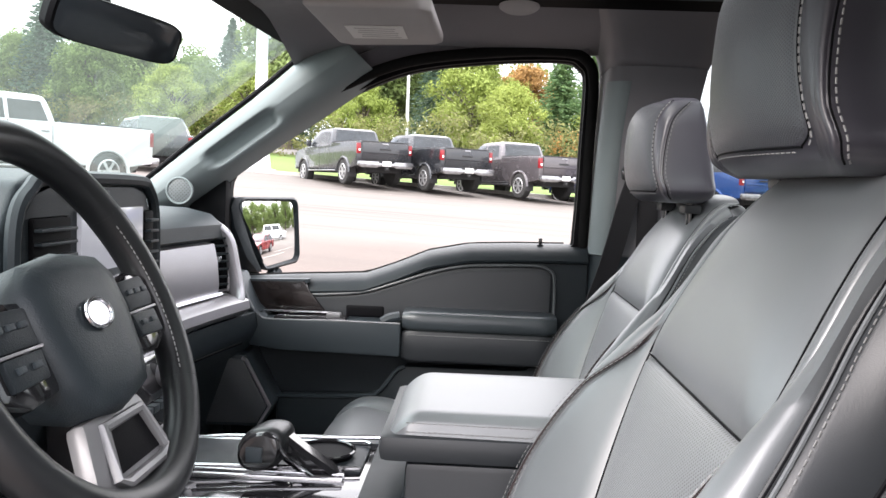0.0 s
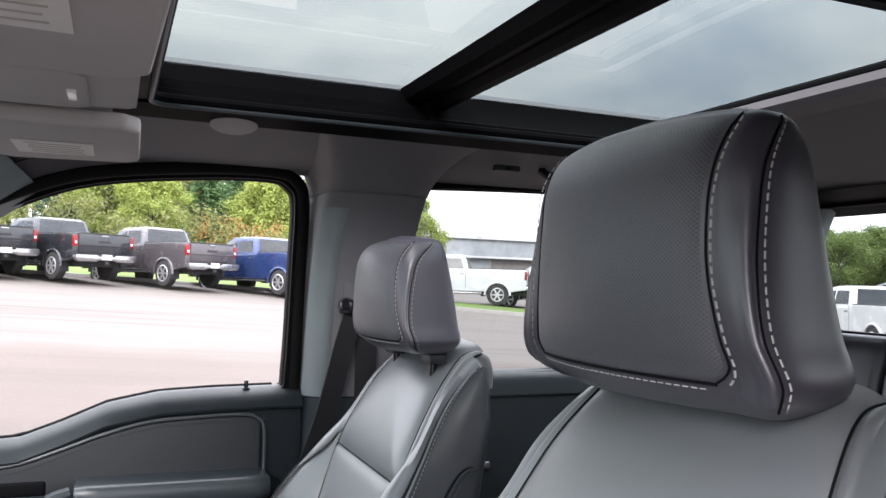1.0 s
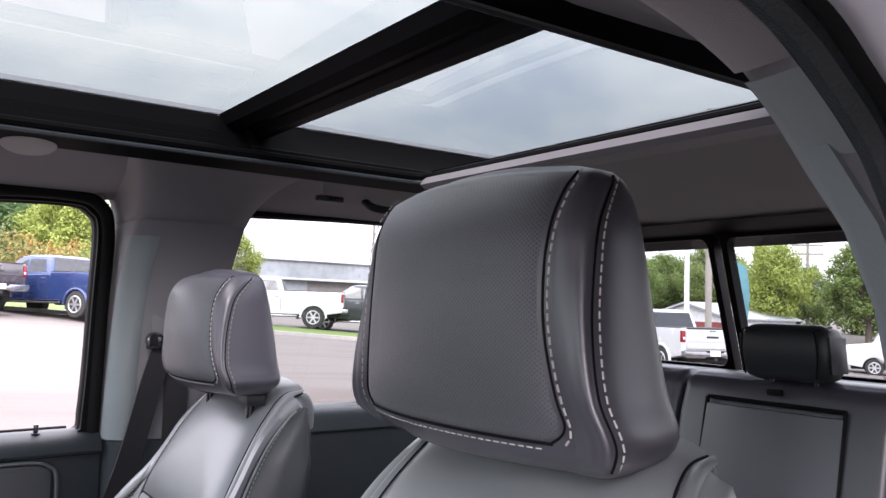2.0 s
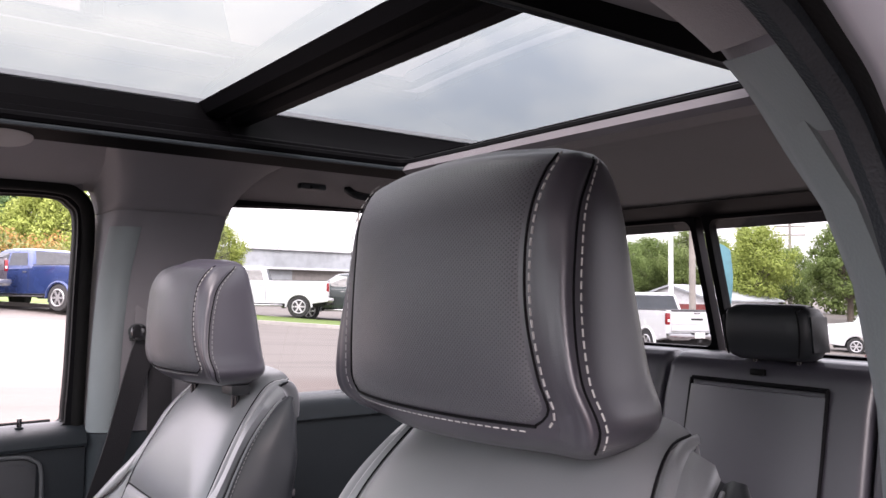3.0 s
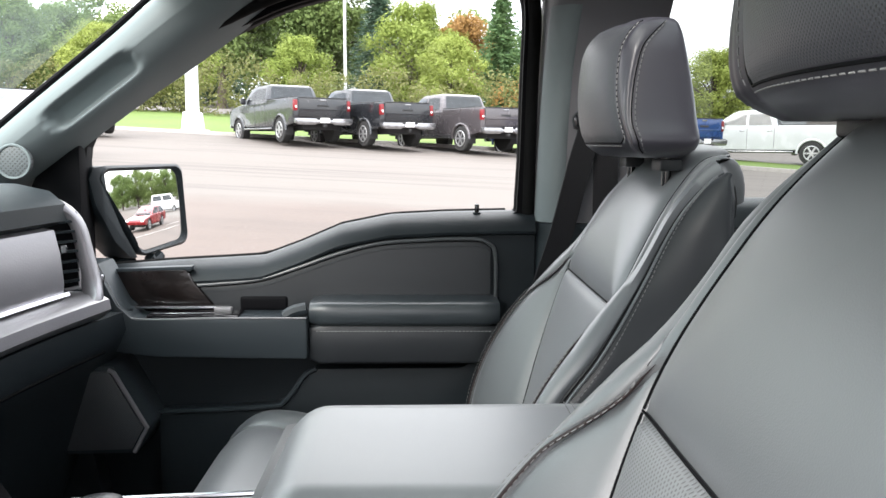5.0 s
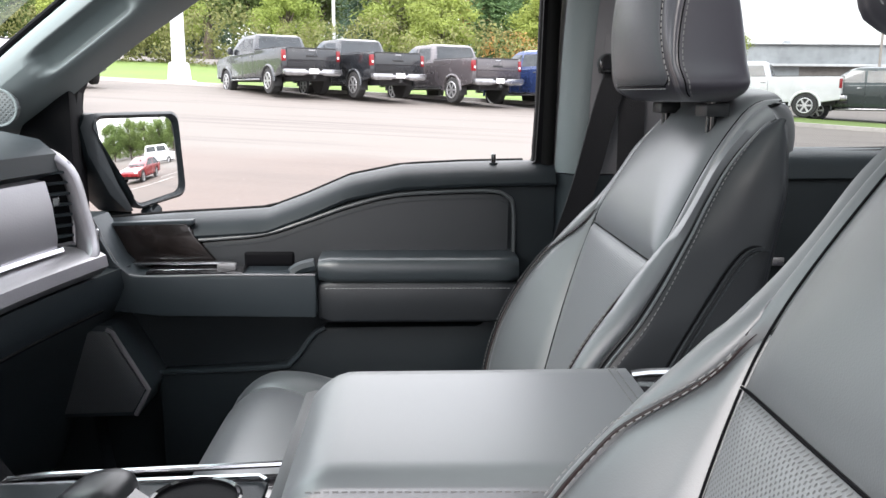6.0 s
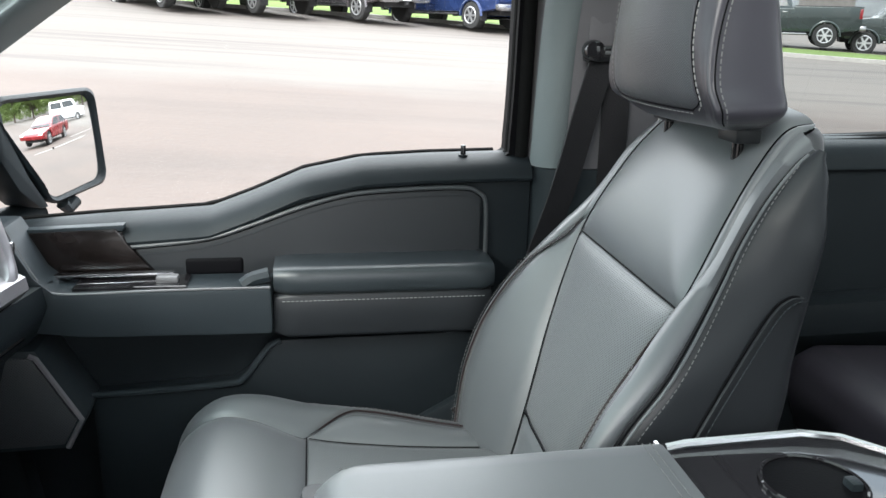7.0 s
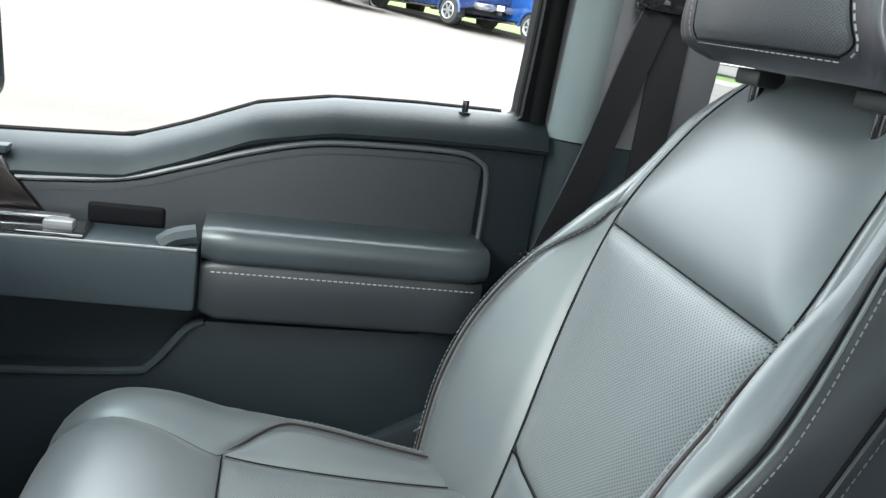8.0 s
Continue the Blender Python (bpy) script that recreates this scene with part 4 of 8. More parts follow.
class Skin:
    """The curved front of a seat cushion: a across (1 seam, 2 crest, 3 side), t along."""

    def __init__(self, line, edge, crest, half, bolster, thick, place):
        self.t = (line, edge, crest, half, bolster, thick)
        self.place = place

    def flat(self, a, t):
        line, edge, crest, half, bolster, thick = self.t
        if line is BACK_LINE and t > 0.80 and abs(a) > 1.0:
            t = t - (t - 0.80) * 0.30 * (min(abs(a), 2.34) - 1.0) / 1.34
        x, z = table(line, t)
        x2, z2 = table(line, min(1.06, t + 0.01))
        x1, z1 = table(line, max(0.0, t - 0.01))
        tx, tz = x2 - x1, z2 - z1
        ln = math.hypot(tx, tz) or 1.0
        nx, nz = -tz / ln, tx / ln
        if line is CUSH_LINE:
            nx, nz = tz / ln, -tx / ln
        elif t > 0.80 and abs(a) > 1.0:
            # the rolled shoulder keeps the lean of the back below it
            (xa, za), (xb, zb) = table(line, 0.74), table(line, 0.80)
            lb = math.hypot(xb - xa, zb - za)
            g = min(1.0, abs(a) - 1.0)
            nx, nz = nx + g * (-(zb - za) / lb - nx), nz + g * ((xb - xa) / lb - nz)
        e, c, b = table(edge, t), table(crest, t), table(bolster, t)
        h, th = (table(half, t), table(thick, t)) if half else (0.0, 0.0)
        k = abs(a)
        if line is BACK_LINE:
            (uw, dw), (ur, dr) = table(BACK_WING, t), table(BACK_REAR, t)
            u, d = table([(0, 0.0, 0.0), (0.6, e * 0.6, 0.0), (1.0, e, 0.0), (2.0, c, b), (2.17, (c + uw) / 2 + 0.004, (b + dw) / 2 + 0.006), (2.34, uw, dw), (2.9, uw + (ur - uw) * 0.55 + 0.006, dw + (dr - dw) * 0.42), (3.45, ur, dr), (3.6, ur * 0.96, dr - 0.010)], k)
            if t > 0.62:
                # the top corner of the shoulder is rounded
                z -= 0.04 * max(0.0, u - 0.10) * max(0.0, (z - 1.278) / 0.20) ** 2
        elif k <= 1.0:
            u, d = e * k, 0.0
        elif k <= 2.0:
            f = k - 1.0
            u, d = e + (c - e) * f, b * f * f * (3 - 2 * f)
        elif k <= 2.6:
            f = radians(90 * (k - 2.0) / 0.6)
            u, d = c + (h - c) * math.sin(f), b - 0.046 * (1 - math.cos(f))
        else:
            f = k - 2.6
            u, d = h * (1 - 0.12 * f * f), b - 0.046 - (th - 0.046) * f
        return Vector((x + nx * d, math.copysign(u, a), z + nz * d))

    def normal(self, a, t):
        e = 0.02
        p = self.flat(a + e, t) - self.flat(a - e, t)
        q = self.flat(a, min(1.06, t + e)) - self.flat(a, max(0.0, t - e))
        n = p.cross(q)
        n.normalize()
        ref = Vector((-0.9, math.copysign(0.2, a) if abs(a) < 2.2 else math.copysign(2.0, a), 0.4))
        return n if n.dot(ref) > 0 else -n

    def at(self, a, t, lift=0.0):
        p = self.flat(a, t) + (self.normal(a, t) * lift if lift else Vector((0, 0, 0)))
        return self.place(p)

    def panel(self, t0, t1, a0, a1, nt, na, puff=0.007, edge=0.016, lift=0.002):
        """A padded piece of the cover whose borders sink into the seams."""
        f0 = a0 if callable(a0) else (lambda t: a0)
        f1 = a1 if callable(a1) else (lambda t: a1)

        def f(u, v):
            t = t0 + (t1 - t0) * u
            l, r = f0(t), f1(t)
            a = l + (r - l) * v
            p = self.flat(a, t)
            w = min((p - self.flat(l, t)).length, (p - self.flat(r, t)).length)
            g = min((p - self.flat(a, t0)).length, (p - self.flat(a, t1)).length if t1 < 1.0 else 1.0)
            d = min(w, g)
            return self.place(p + self.normal(a, t) * (lift - 0.0044 * math.exp(-d / (edge * 0.18)) + puff * (1 - math.exp(-d / edge))))
        return patch(f, nt, na)


def wing_edge(t):
    """Where the bolster ends and the outer wing begins."""
    return 2.0 if t < 0.5 else 2.0 - 0.95 * min(1.0, (t - 0.5) / 0.155) ** 1.6 if t < 0.66 else 1.0


def build_seat(name, cy, s, dx, dz, hx, hy, hz, deep, tj, label):
    seat = thing(name, (dx - 0.1, cy, 0.56), label, "car seat", group="front seats")

    def place(p):
        return Vector((p.x + dx, cy + s * p.y, p.z + dz))

    def out(v):
        return Vector((v.x, s * v.y, v.z))
    back = Skin(BACK_LINE, BACK_EDGE, BACK_CREST, None, BACK_BOLSTER, None, place)
    cush = Skin(CUSH_LINE, CUSH_EDGE, CUSH_CREST, CUSH_HALF, CUSH_BOLSTER, CUSH_THICK, place)
    A = [-3.6 + 7.2 * k / 48 for k in range(49)]
    rings = [[back.at(a, t, -0.003) for a in A] for t in [1.06 * k / 34 for k in range(35)]]
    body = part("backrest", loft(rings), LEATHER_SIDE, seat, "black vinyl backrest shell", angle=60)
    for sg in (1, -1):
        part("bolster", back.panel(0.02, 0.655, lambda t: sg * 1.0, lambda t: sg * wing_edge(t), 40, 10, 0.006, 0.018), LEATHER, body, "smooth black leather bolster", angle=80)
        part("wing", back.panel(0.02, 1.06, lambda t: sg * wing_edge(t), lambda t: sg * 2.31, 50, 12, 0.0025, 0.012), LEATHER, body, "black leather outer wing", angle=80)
        line = [back.at(sg * wing_edge(t), t, 0.0035) for t in [0.03 + 0.62 * k / 60 for k in range(61)]]
        part("piping", tube(line, lambda f: 0.0017 * min(1.0, (1 - f) * 12 + 0.15), 6), PIPING, body, "dark maroon piping")
        part("stitching", stitches([back.at(sg * (wing_edge(t) + 0.055), t, 0.0052) for t in [0.03 + 0.62 * k / 60 for k in range(61)]], lambda p: out(Vector((-0.9, 0.2 * sg, 0.4)))), THREAD, body, "grey stitching")
        part("stitching", stitches([back.at(sg * (wing_edge(t) - 0.05), t, 0.0056) for t in [0.03 + 0.60 * k / 60 for k in range(61)]], lambda p: out(Vector((-0.9, 0.2 * sg, 0.4)))), THREAD, body, "grey stitching")
        part("wing_welt", tube([back.at(sg * 2.375, t, 0.0016) for t in [0.02 + 1.01 * k / 50 for k in range(51)]], 0.0018, 6), LEATHER, body, "raised lip along the wing seam")
        part("stitching", stitches([back.at(sg * 2.45, t, 0.0042) for t in [0.05 + 0.95 * k / 60 for k in range(61)]], lambda p: out(Vector((-0.3, 0.9 * sg, 0.2))), r=0.0006), THREAD, body, "grey stitching")
        part("side_cover", back.panel(0.02, 1.06, lambda t: sg * 2.36, lambda t: sg * 3.45, 50, 16, 0.0022, 0.010), LEATHER_SIDE, body, "smooth black vinyl side, shade in its colour", angle=80)
        # curved seam on the side of the backrest
        arc = [back.at(sg * a, t, 0.006) for a, t in ((3.26, 0.735), (3.14, 0.724), (3.02, 0.69), (2.90, 0.60), (2.84, 0.45), (2.82, 0.25), (2.82, 0.06))]
        arc = smooth_line(arc, 40)
        part("side_seam", tube(arc, 0.0016, 6), BLACK_FRAME, body, "sunk black side seam")
        part("side_welt", tube([p + out(Vector((0.0042, 0.0, -0.0022))) for p in arc], 0.0030, 6), LEATHER_SIDE, body, "raised lip along the side seam")
        part("stitching", stitches([p + out(Vector((0.0095, 0.003 * sg, -0.004))) for p in arc], lambda p: out(Vector((0, sg, 0)))), PLASTIC_GREY, body, "grey side stitching")
    part("insert", back.panel(0.1735, tj - 0.001, -0.995, 0.995, 34, 30, 0.007, 0.022), PERFORATED, body, "perforated leather centre panel, light in its colour", angle=80)
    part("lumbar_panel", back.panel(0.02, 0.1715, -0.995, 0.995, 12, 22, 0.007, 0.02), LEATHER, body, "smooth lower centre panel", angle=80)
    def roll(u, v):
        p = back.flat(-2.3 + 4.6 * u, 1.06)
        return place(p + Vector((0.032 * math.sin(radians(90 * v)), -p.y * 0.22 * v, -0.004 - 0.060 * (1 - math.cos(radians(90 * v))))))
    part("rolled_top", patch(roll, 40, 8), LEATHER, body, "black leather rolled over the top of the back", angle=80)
    part("upper_panel", back.panel(tj + 0.001, 1.06, -0.995, 0.995, 34, 30, 0.013, 0.045), LEATHER, body, "smooth leather shoulder panel, light in its colour", angle=80)
    # shade in the seams is drawn with thin black tubes
    for sg in (1, -1):
        for q0, q1 in ((0.02, tj - 0.002), (tj + 0.002, 1.05)):
            part("seam", tube([back.at(sg * 0.998, q0 + (q1 - q0) * k / 40, 0.0004) for k in range(41)], 0.0010, 6), BLACK_FRAME, body, "seam with its shade drawn as a black line")
        part("seam", tube([back.at(sg * 2.335, t, 0.0008) for t in [0.02 + 1.01 * k / 50 for k in range(51)]], 0.0010, 6), BLACK_FRAME, body, "seam with its shade drawn as a black line")
    for q in (0.1725, tj):
        part("seam", tube([back.at(-1 + 2 * k / 30, q, 0.0006) for k in range(31)], 0.0010, 6), BLACK_FRAME, body, "seam with its shade drawn as a black line")
    rings = [[cush.at(a, t, -0.003) for a in A] for t in [1.06 * k / 30 for k in range(31)]]
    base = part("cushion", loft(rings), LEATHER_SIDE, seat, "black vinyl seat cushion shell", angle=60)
    cw = lambda t: 2.0 if t < 0.45 else 2.0 - 0.98 * min(1.0, (t - 0.45) / 0.15) ** 1.4
    for sg in (1, -1):
        part("bolster", cush.panel(0.02, 0.60, lambda t: sg * 1.0, lambda t: sg * cw(t), 30, 8, 0.006, 0.018), LEATHER, base, "smooth black leather bolster", angle=80)
        part("wing", cush.panel(0.02, 1.05, lambda t: sg * cw(t) if t < 0.60 else sg * 1.02, lambda t: sg * 2.8, 44, 12, 0.005, 0.016), LEATHER, base, "black leather cushion side", angle=80)
        line = [cush.at(sg * cw(t), t, 0.0035) for t in [0.03 + 0.56 * k / 50 for k in range(51)]]
        part("piping", tube(line, lambda f: 0.0017 * min(1.0, (1 - f) * 12 + 0.15), 6), PIPING, base, "dark maroon piping")
        part("stitching", stitches([cush.at(sg * (cw(t) + 0.12), t, 0.005) for t in [0.03 + 0.56 * k / 50 for k in range(51)]], (0, 0, 1)), THREAD, base, "grey stitching")
    part("insert", cush.panel(0.03, 0.5955, -0.995, 0.995, 30, 26, 0.006, 0.02), PERFORATED_SEAT, base, "perforated black leather seat panel", angle=80)
    part("front_panel", cush.panel(0.5975, 1.05, -1.0, 1.0, 26, 26, 0.006, 0.02), LEATHER, base, "smooth black leather front of the cushion", angle=80)
    # black tubes again draw the shade in the cushion seams
    part("seam", tube([cush.at(-1 + 2 * k / 30, 0.5965, 0.0006) for k in range(31)], 0.0010, 6), BLACK_FRAME, base, "seam with its shade drawn as a black line")
    for sg in (1, -1):
        part("seam", tube([cush.at(sg * 0.998, 0.03 + 0.56 * k / 40, 0.0004) for k in range(41)], 0.0010, 6), BLACK_FRAME, base, "seam with its shade drawn as a black line")
    part("seat_base", prism([(-0.36 + dx, 0.57), (0.16 + dx, 0.57), (0.20 + dx, 0.86 + dz), (-0.38 + dx, 0.84 + dz)], "y", cy - 0.22, cy + 0.22, 0.02), PLASTIC, seat, "black plastic seat base")
    part("recliner_cover", prism([(-0.10 + dx, 0.80 + dz), (0.16 + dx, 0.80 + dz), (0.20 + dx, 0.98 + dz), (0.08 + dx, 1.0 + dz), (-0.06 + dx, 0.92 + dz)], "y", cy + s * 0.262, cy + s * 0.285, 0.01), PLASTIC, seat, "black plastic hinge cover")

    # headrest: bowed front face, then a gusset between two stitched seams, then a side that narrows upwards
    z0, z1 = hz

    def hp(h, a, lift=0.0):
        xf, x1, w1, x2, w2, xb = table(HEAD_FORM, min(1.0, max(0.0, h)))
        rows = [(0, xf, 0.0), (1, xf + (x1 - xf) * 0.26, w1 * 0.55), (2, x1, w1), (3, (x1 + x2) / 2 - 0.002, (w1 + w2) / 2 + 0.005), (4, x2, w2), (5, x2 + (xb - x2) * 0.48, w2 * 0.973), (6, x2 + (xb - x2) * 0.83, w2 * 0.885), (7, xb, w2 * 0.60), (8, xb + 0.004, 0.0)]
        x, u = table(rows, min(8.0, abs(a))) if abs(a) > 2 else (xf + (x1 - xf) * (a / 2) ** 2, w1 * abs(a) / 2)
        x = 0.066 + (x - 0.066) * deep
        if lift:
            xa, ua = table(rows, min(8.0, abs(a) + 0.05))
            xb_, ub = table(rows, max(0.0, abs(a) - 0.05))
            if abs(a) < 1.9:
                xa, ua, xb_, ub = x + (x1 - xf) * abs(a) * 0.05, u + w1 * 0.05, x - (x1 - xf) * abs(a) * 0.05, u - w1 * 0.05
            ln = math.hypot(xa - xb_, ua - ub) or 1.0
            x, u = x - lift * (ua - ub) / ln, u + lift * (xa - xb_) / ln
        z = z0 + (z1 - z0) * h - 0.016 * (u / 0.12) ** 2 * max(0.0, h - 0.6) + (lift if h > 0.96 else 0)
        return Vector((x + hx, hy + s * math.copysign(u, a), z))
    n = 72
    R = [-8 + 16 * k / n for k in range(n)]
    HS0 = [0, 0.015, 0.03, 0.06, 0.10, 0.15, 0.22, 0.3, 0.4, 0.5, 0.6, 0.7, 0.78, 0.84, 0.89, 0.93, 0.955, 0.975, 0.99, 1.0]
    rings = [[hp(h, a) for a in R] for h in HS0]
    for g, dz_ in ((0.86, 0.0035), (0.6, 0.0065), (0.25, 0.008)):
        mid = sum(rings[len(HS0) - 1], Vector((0, 0, 0))) / n
        rings.append([mid + (p - mid) * g + Vector((0, 0, dz_)) for p in rings[len(HS0) - 1]])
    head = part("headrest", loft(rings), LEATHER_MID, seat, "padded black leather headrest", angle=80)

    def face(u, v):
        h = 0.105 + 0.865 * v
        d = min(min(u, 1 - u) * 0.26, min(v, 1 - v) * 0.17)
        return hp(h, (-1.94 + 3.88 * u) * (1 - 0.10 * max(0.0, 1 - (h - 0.105) / 0.07) ** 2), 0.0026 * (1 - math.exp(-d / 0.006)) - 0.0004)
    part("front_face", patch(face, 44, 30), PERFORATED_FINE, head, "finely perforated black leather face", angle=80)

    def edge_a(h):
        return 2.0 * (1 - 0.10 * max(0.0, 1 - (h - 0.105) / 0.07) ** 2)
    HS = [0.105 + 0.875 * k / 50 for k in range(51)]
    HT = [0.035 + 0.945 * k / 50 for k in range(51)]
    for sg in (1, -1):
        def gusset(u, v):
            h = 0.05 + 0.92 * v
            d = min(min(u, 1 - u) * 0.045, min(v, 1 - v) * 0.17)
            return hp(h, sg * (2.07 + 1.86 * u), 0.0018 * (1 - math.exp(-d / 0.003)) - 0.0003)
        part("side_gusset", patch(gusset, 14, 30), LEATHER_MID, head, "smooth black side gusset", angle=80)

        def flank(u, v):
            h = 0.05 + 0.90 * v
            d = min(min(u, 1 - u) * 0.08, min(v, 1 - v) * 0.17)
            return hp(h, sg * (4.07 + 2.4 * u), 0.0018 * (1 - math.exp(-d / 0.008)) - 0.0004)
        part("side_panel", patch(flank, 14, 26), LEATHER_MID, head, "smooth black side panel", angle=80)
        for ln in ([hp(h, sg * edge_a(h), 0.0004) for h in HS], [hp(h, sg * 4.0, 0.0004) for h in HT]):
            part("seam", tube(ln, 0.0009, 6), BLACK_FRAME, head, "sunk seam")
        part("stitching", stitches([hp(h, sg * (edge_a(h) + 0.17), 0.0030) for h in HS], lambda p: out(Vector((-0.7, 0.7 * sg, 0.1))), r=0.0008, length=0.0050), THREAD_PALE, head, "pale grey headrest stitching")
        part("stitching", stitches([hp(h, sg * 4.13, 0.0024) for h in HT], lambda p: out(Vector((-0.3, 0.95 * sg, 0.1))), r=0.0008, length=0.0050), THREAD_PALE if s < 0 else THREAD, head, "pale grey headrest stitching")
    ea = edge_a(0.105)
    part("seam", tube([hp(0.100, -ea + 2 * ea * k / 50, 0.0006) for k in range(51)], 0.0011, 6), BLACK_FRAME, head, "sunk seam")
    part("stitching", stitches([hp(0.082, -ea + 2 * ea * k / 50, 0.0010) for k in range(51)], lambda p: Vector((-0.9, 0, -0.4)), r=0.0006), THREAD_PALE, head, "pale grey headrest stitching")
    for u in (0.094, -0.094):
        part("post", cyl((0.166 + hx, hy + s * u, z0 - 0.010), 0.0065, 0.075, "z", 12), GLOSS_BLACK, head, "dark steel headrest post")
        part("collar", box((0.166 + hx, hy + s * u, 1.462 + dz), (0.030, 0.044, 0.016), 0.003), LEATHER_SIDE, seat, "dark plastic post collar")
    return seat


build_seat("passenger_seat", 0.400, 1, -0.038, -0.018, 0.060, 0.388, (1.454, 1.642), 1.05, 0.6175, "black leather front passenger seat with perforated centre")
build_seat("driver_seat", -0.452, -1, -0.133, 0.024, 0.0, -0.426, (1.488, 1.698), 1.0, 0.602, "black leather driver's seat with raised headrest")

# ---- rear bench ----
bench = thing("rear_bench", (1.1, 0, 0.56), "black leather rear bench with padded backrests", "bench seat")
for y0, y1 in ((0.205, 0.74), (-0.235, 0.195), (-0.74, -0.245)):
    prof = [(1.02, 0.95), (1.03, 1.005), (1.075, 1.205), (1.115, 1.405), (1.135, 1.465), (1.165, 1.485), (1.21, 1.485), (1.235, 1.455), (1.23, 0.95)]
    b = part("backrest", prism(prof, "y", y0, y1, 0.022, 3), LEATHER_MID, bench, "black leather rear backrest", angle=60)
    w = y1 - y0
    ins = [(1.026, 1.0), (1.069, 1.205), (1.117, 1.425)]
    bm = loft([[(x - 0.006, y0 + w * 0.17, z), (x - 0.012, y0 + w * 0.22, z), (x - 0.012, y1 - w * 0.22, z), (x - 0.006, y1 - w * 0.17, z), (x + 0.02, y1 - w * 0.17, z), (x + 0.02, y0 + w * 0.17, z)] for x, z in ins])
    part("insert", bm, LEATHER_MID, b, "smooth padded centre panel", angle=60)
    for f in (0.17, 0.83):
        part("groove", tube([(x - 0.006, y0 + w * f, z) for x, z in ((1.03, 1.0), (1.075, 1.205), (1.122, 1.437))], 0.0042, 6), BLACK_FRAME, b, "deep black seam")
    part("groove", tube([(1.118, y0 + w * 0.17, 1.437), (1.118, y1 - w * 0.17, 1.437)], 0.0042, 6), BLACK_FRAME, b, "deep black seam")
part("pull_loop", box((1.126, -0.02, 1.458), (0.01, 0.03, 0.012), 0.003), RUBBER, bench, "black pull loop")
for y0, y1 in ((0.205, 0.74), (-0.235, 0.195), (-0.74, -0.245)):
    part("cushion", prism([(0.62, 0.90), (0.63, 0.965), (0.67, 0.985), (0.85, 0.975), (1.06, 0.955), (1.06, 0.84), (0.66, 0.80)], "y", y0, y1, 0.022, 3), LEATHER_MID, bench, "black leather rear cushion", angle=60)
part("bench_base", box((0.86, 0, 0.69), (0.40, 1.355, 0.24), 0.01), PLASTIC, bench, "black bench plinth")
for y in (-0.042, 0.50, -0.53):
    def block(h, w, d, ex=0.42):
        return [(1.150 + d * math.copysign(abs(math.cos(t)) ** ex, math.cos(t)) - 0.010 * h, y + w * math.copysign(abs(math.sin(t)) ** ex, math.sin(t)), 1.482 + 0.104 * h) for t in (2 * math.pi * k / 40 for k in range(40))]
    rg = [block(*q) for q in ((0, 0.066, 0.026), (0.06, 0.080, 0.036), (0.2, 0.088, 0.042), (0.5, 0.091, 0.044), (0.78, 0.089, 0.041), (0.91, 0.083, 0.033), (0.98, 0.070, 0.020), (1.0, 0.055, 0.008))]
    hr = part("headrest", loft(rg), LEATHER_SIDE, bench, "low black leather rear headrest", angle=70)
    for sg in (1, -1):
        rim = [(1.150 - 0.0435 + 0.004 * abs(q - 0.5) - 0.010 * q, y + sg * (0.070 + 0.006 * math.sin(math.pi * q)), 1.482 + 0.104 * q) for q in (0.08, 0.2, 0.35, 0.5, 0.65, 0.8, 0.88)]
        rim += [(1.128, y + sg * 0.074, 1.579), (1.150, y + sg * 0.074, 1.582)]
        part("seam", tube(smooth_line(rim, 24), 0.0016, 6), BLACK_FRAME, hr, "sunk seam")
        part("side_panel", patch(lambda u, v: (1.150 - 0.010 * v - 0.026 + 0.052 * u, y + sg * (0.0915 + 0.004 * math.sin(math.pi * u) * math.sin(math.pi * v)), 1.500 + 0.064 * v), 8, 8, 0.004), LEATHER_SIDE, hr, "padded side panel", angle=60)
        part("post", cyl((1.155, y + sg * 0.045, 1.484), 0.006, 0.03, "z", 10), GLOSS_BLACK, hr, "dark headrest post")

# ---- seat belts ----
def ribbon(pts, width, axis, thick=0.0016):
    P = smooth_line(pts, 24)
    ax = Vector(axis).normalized()
    rings = []
    for i, p in enumerate(P):
        d = (P[min(i + 1, 23)] - P[max(i - 1, 0)]).normalized()
        n = d.cross(ax).normalized() * thick
        rings.append([p - ax * width / 2 - n, p + ax * width / 2 - n, p + ax * width / 2 + n, p - ax * width / 2 + n])
    return loft(rings)


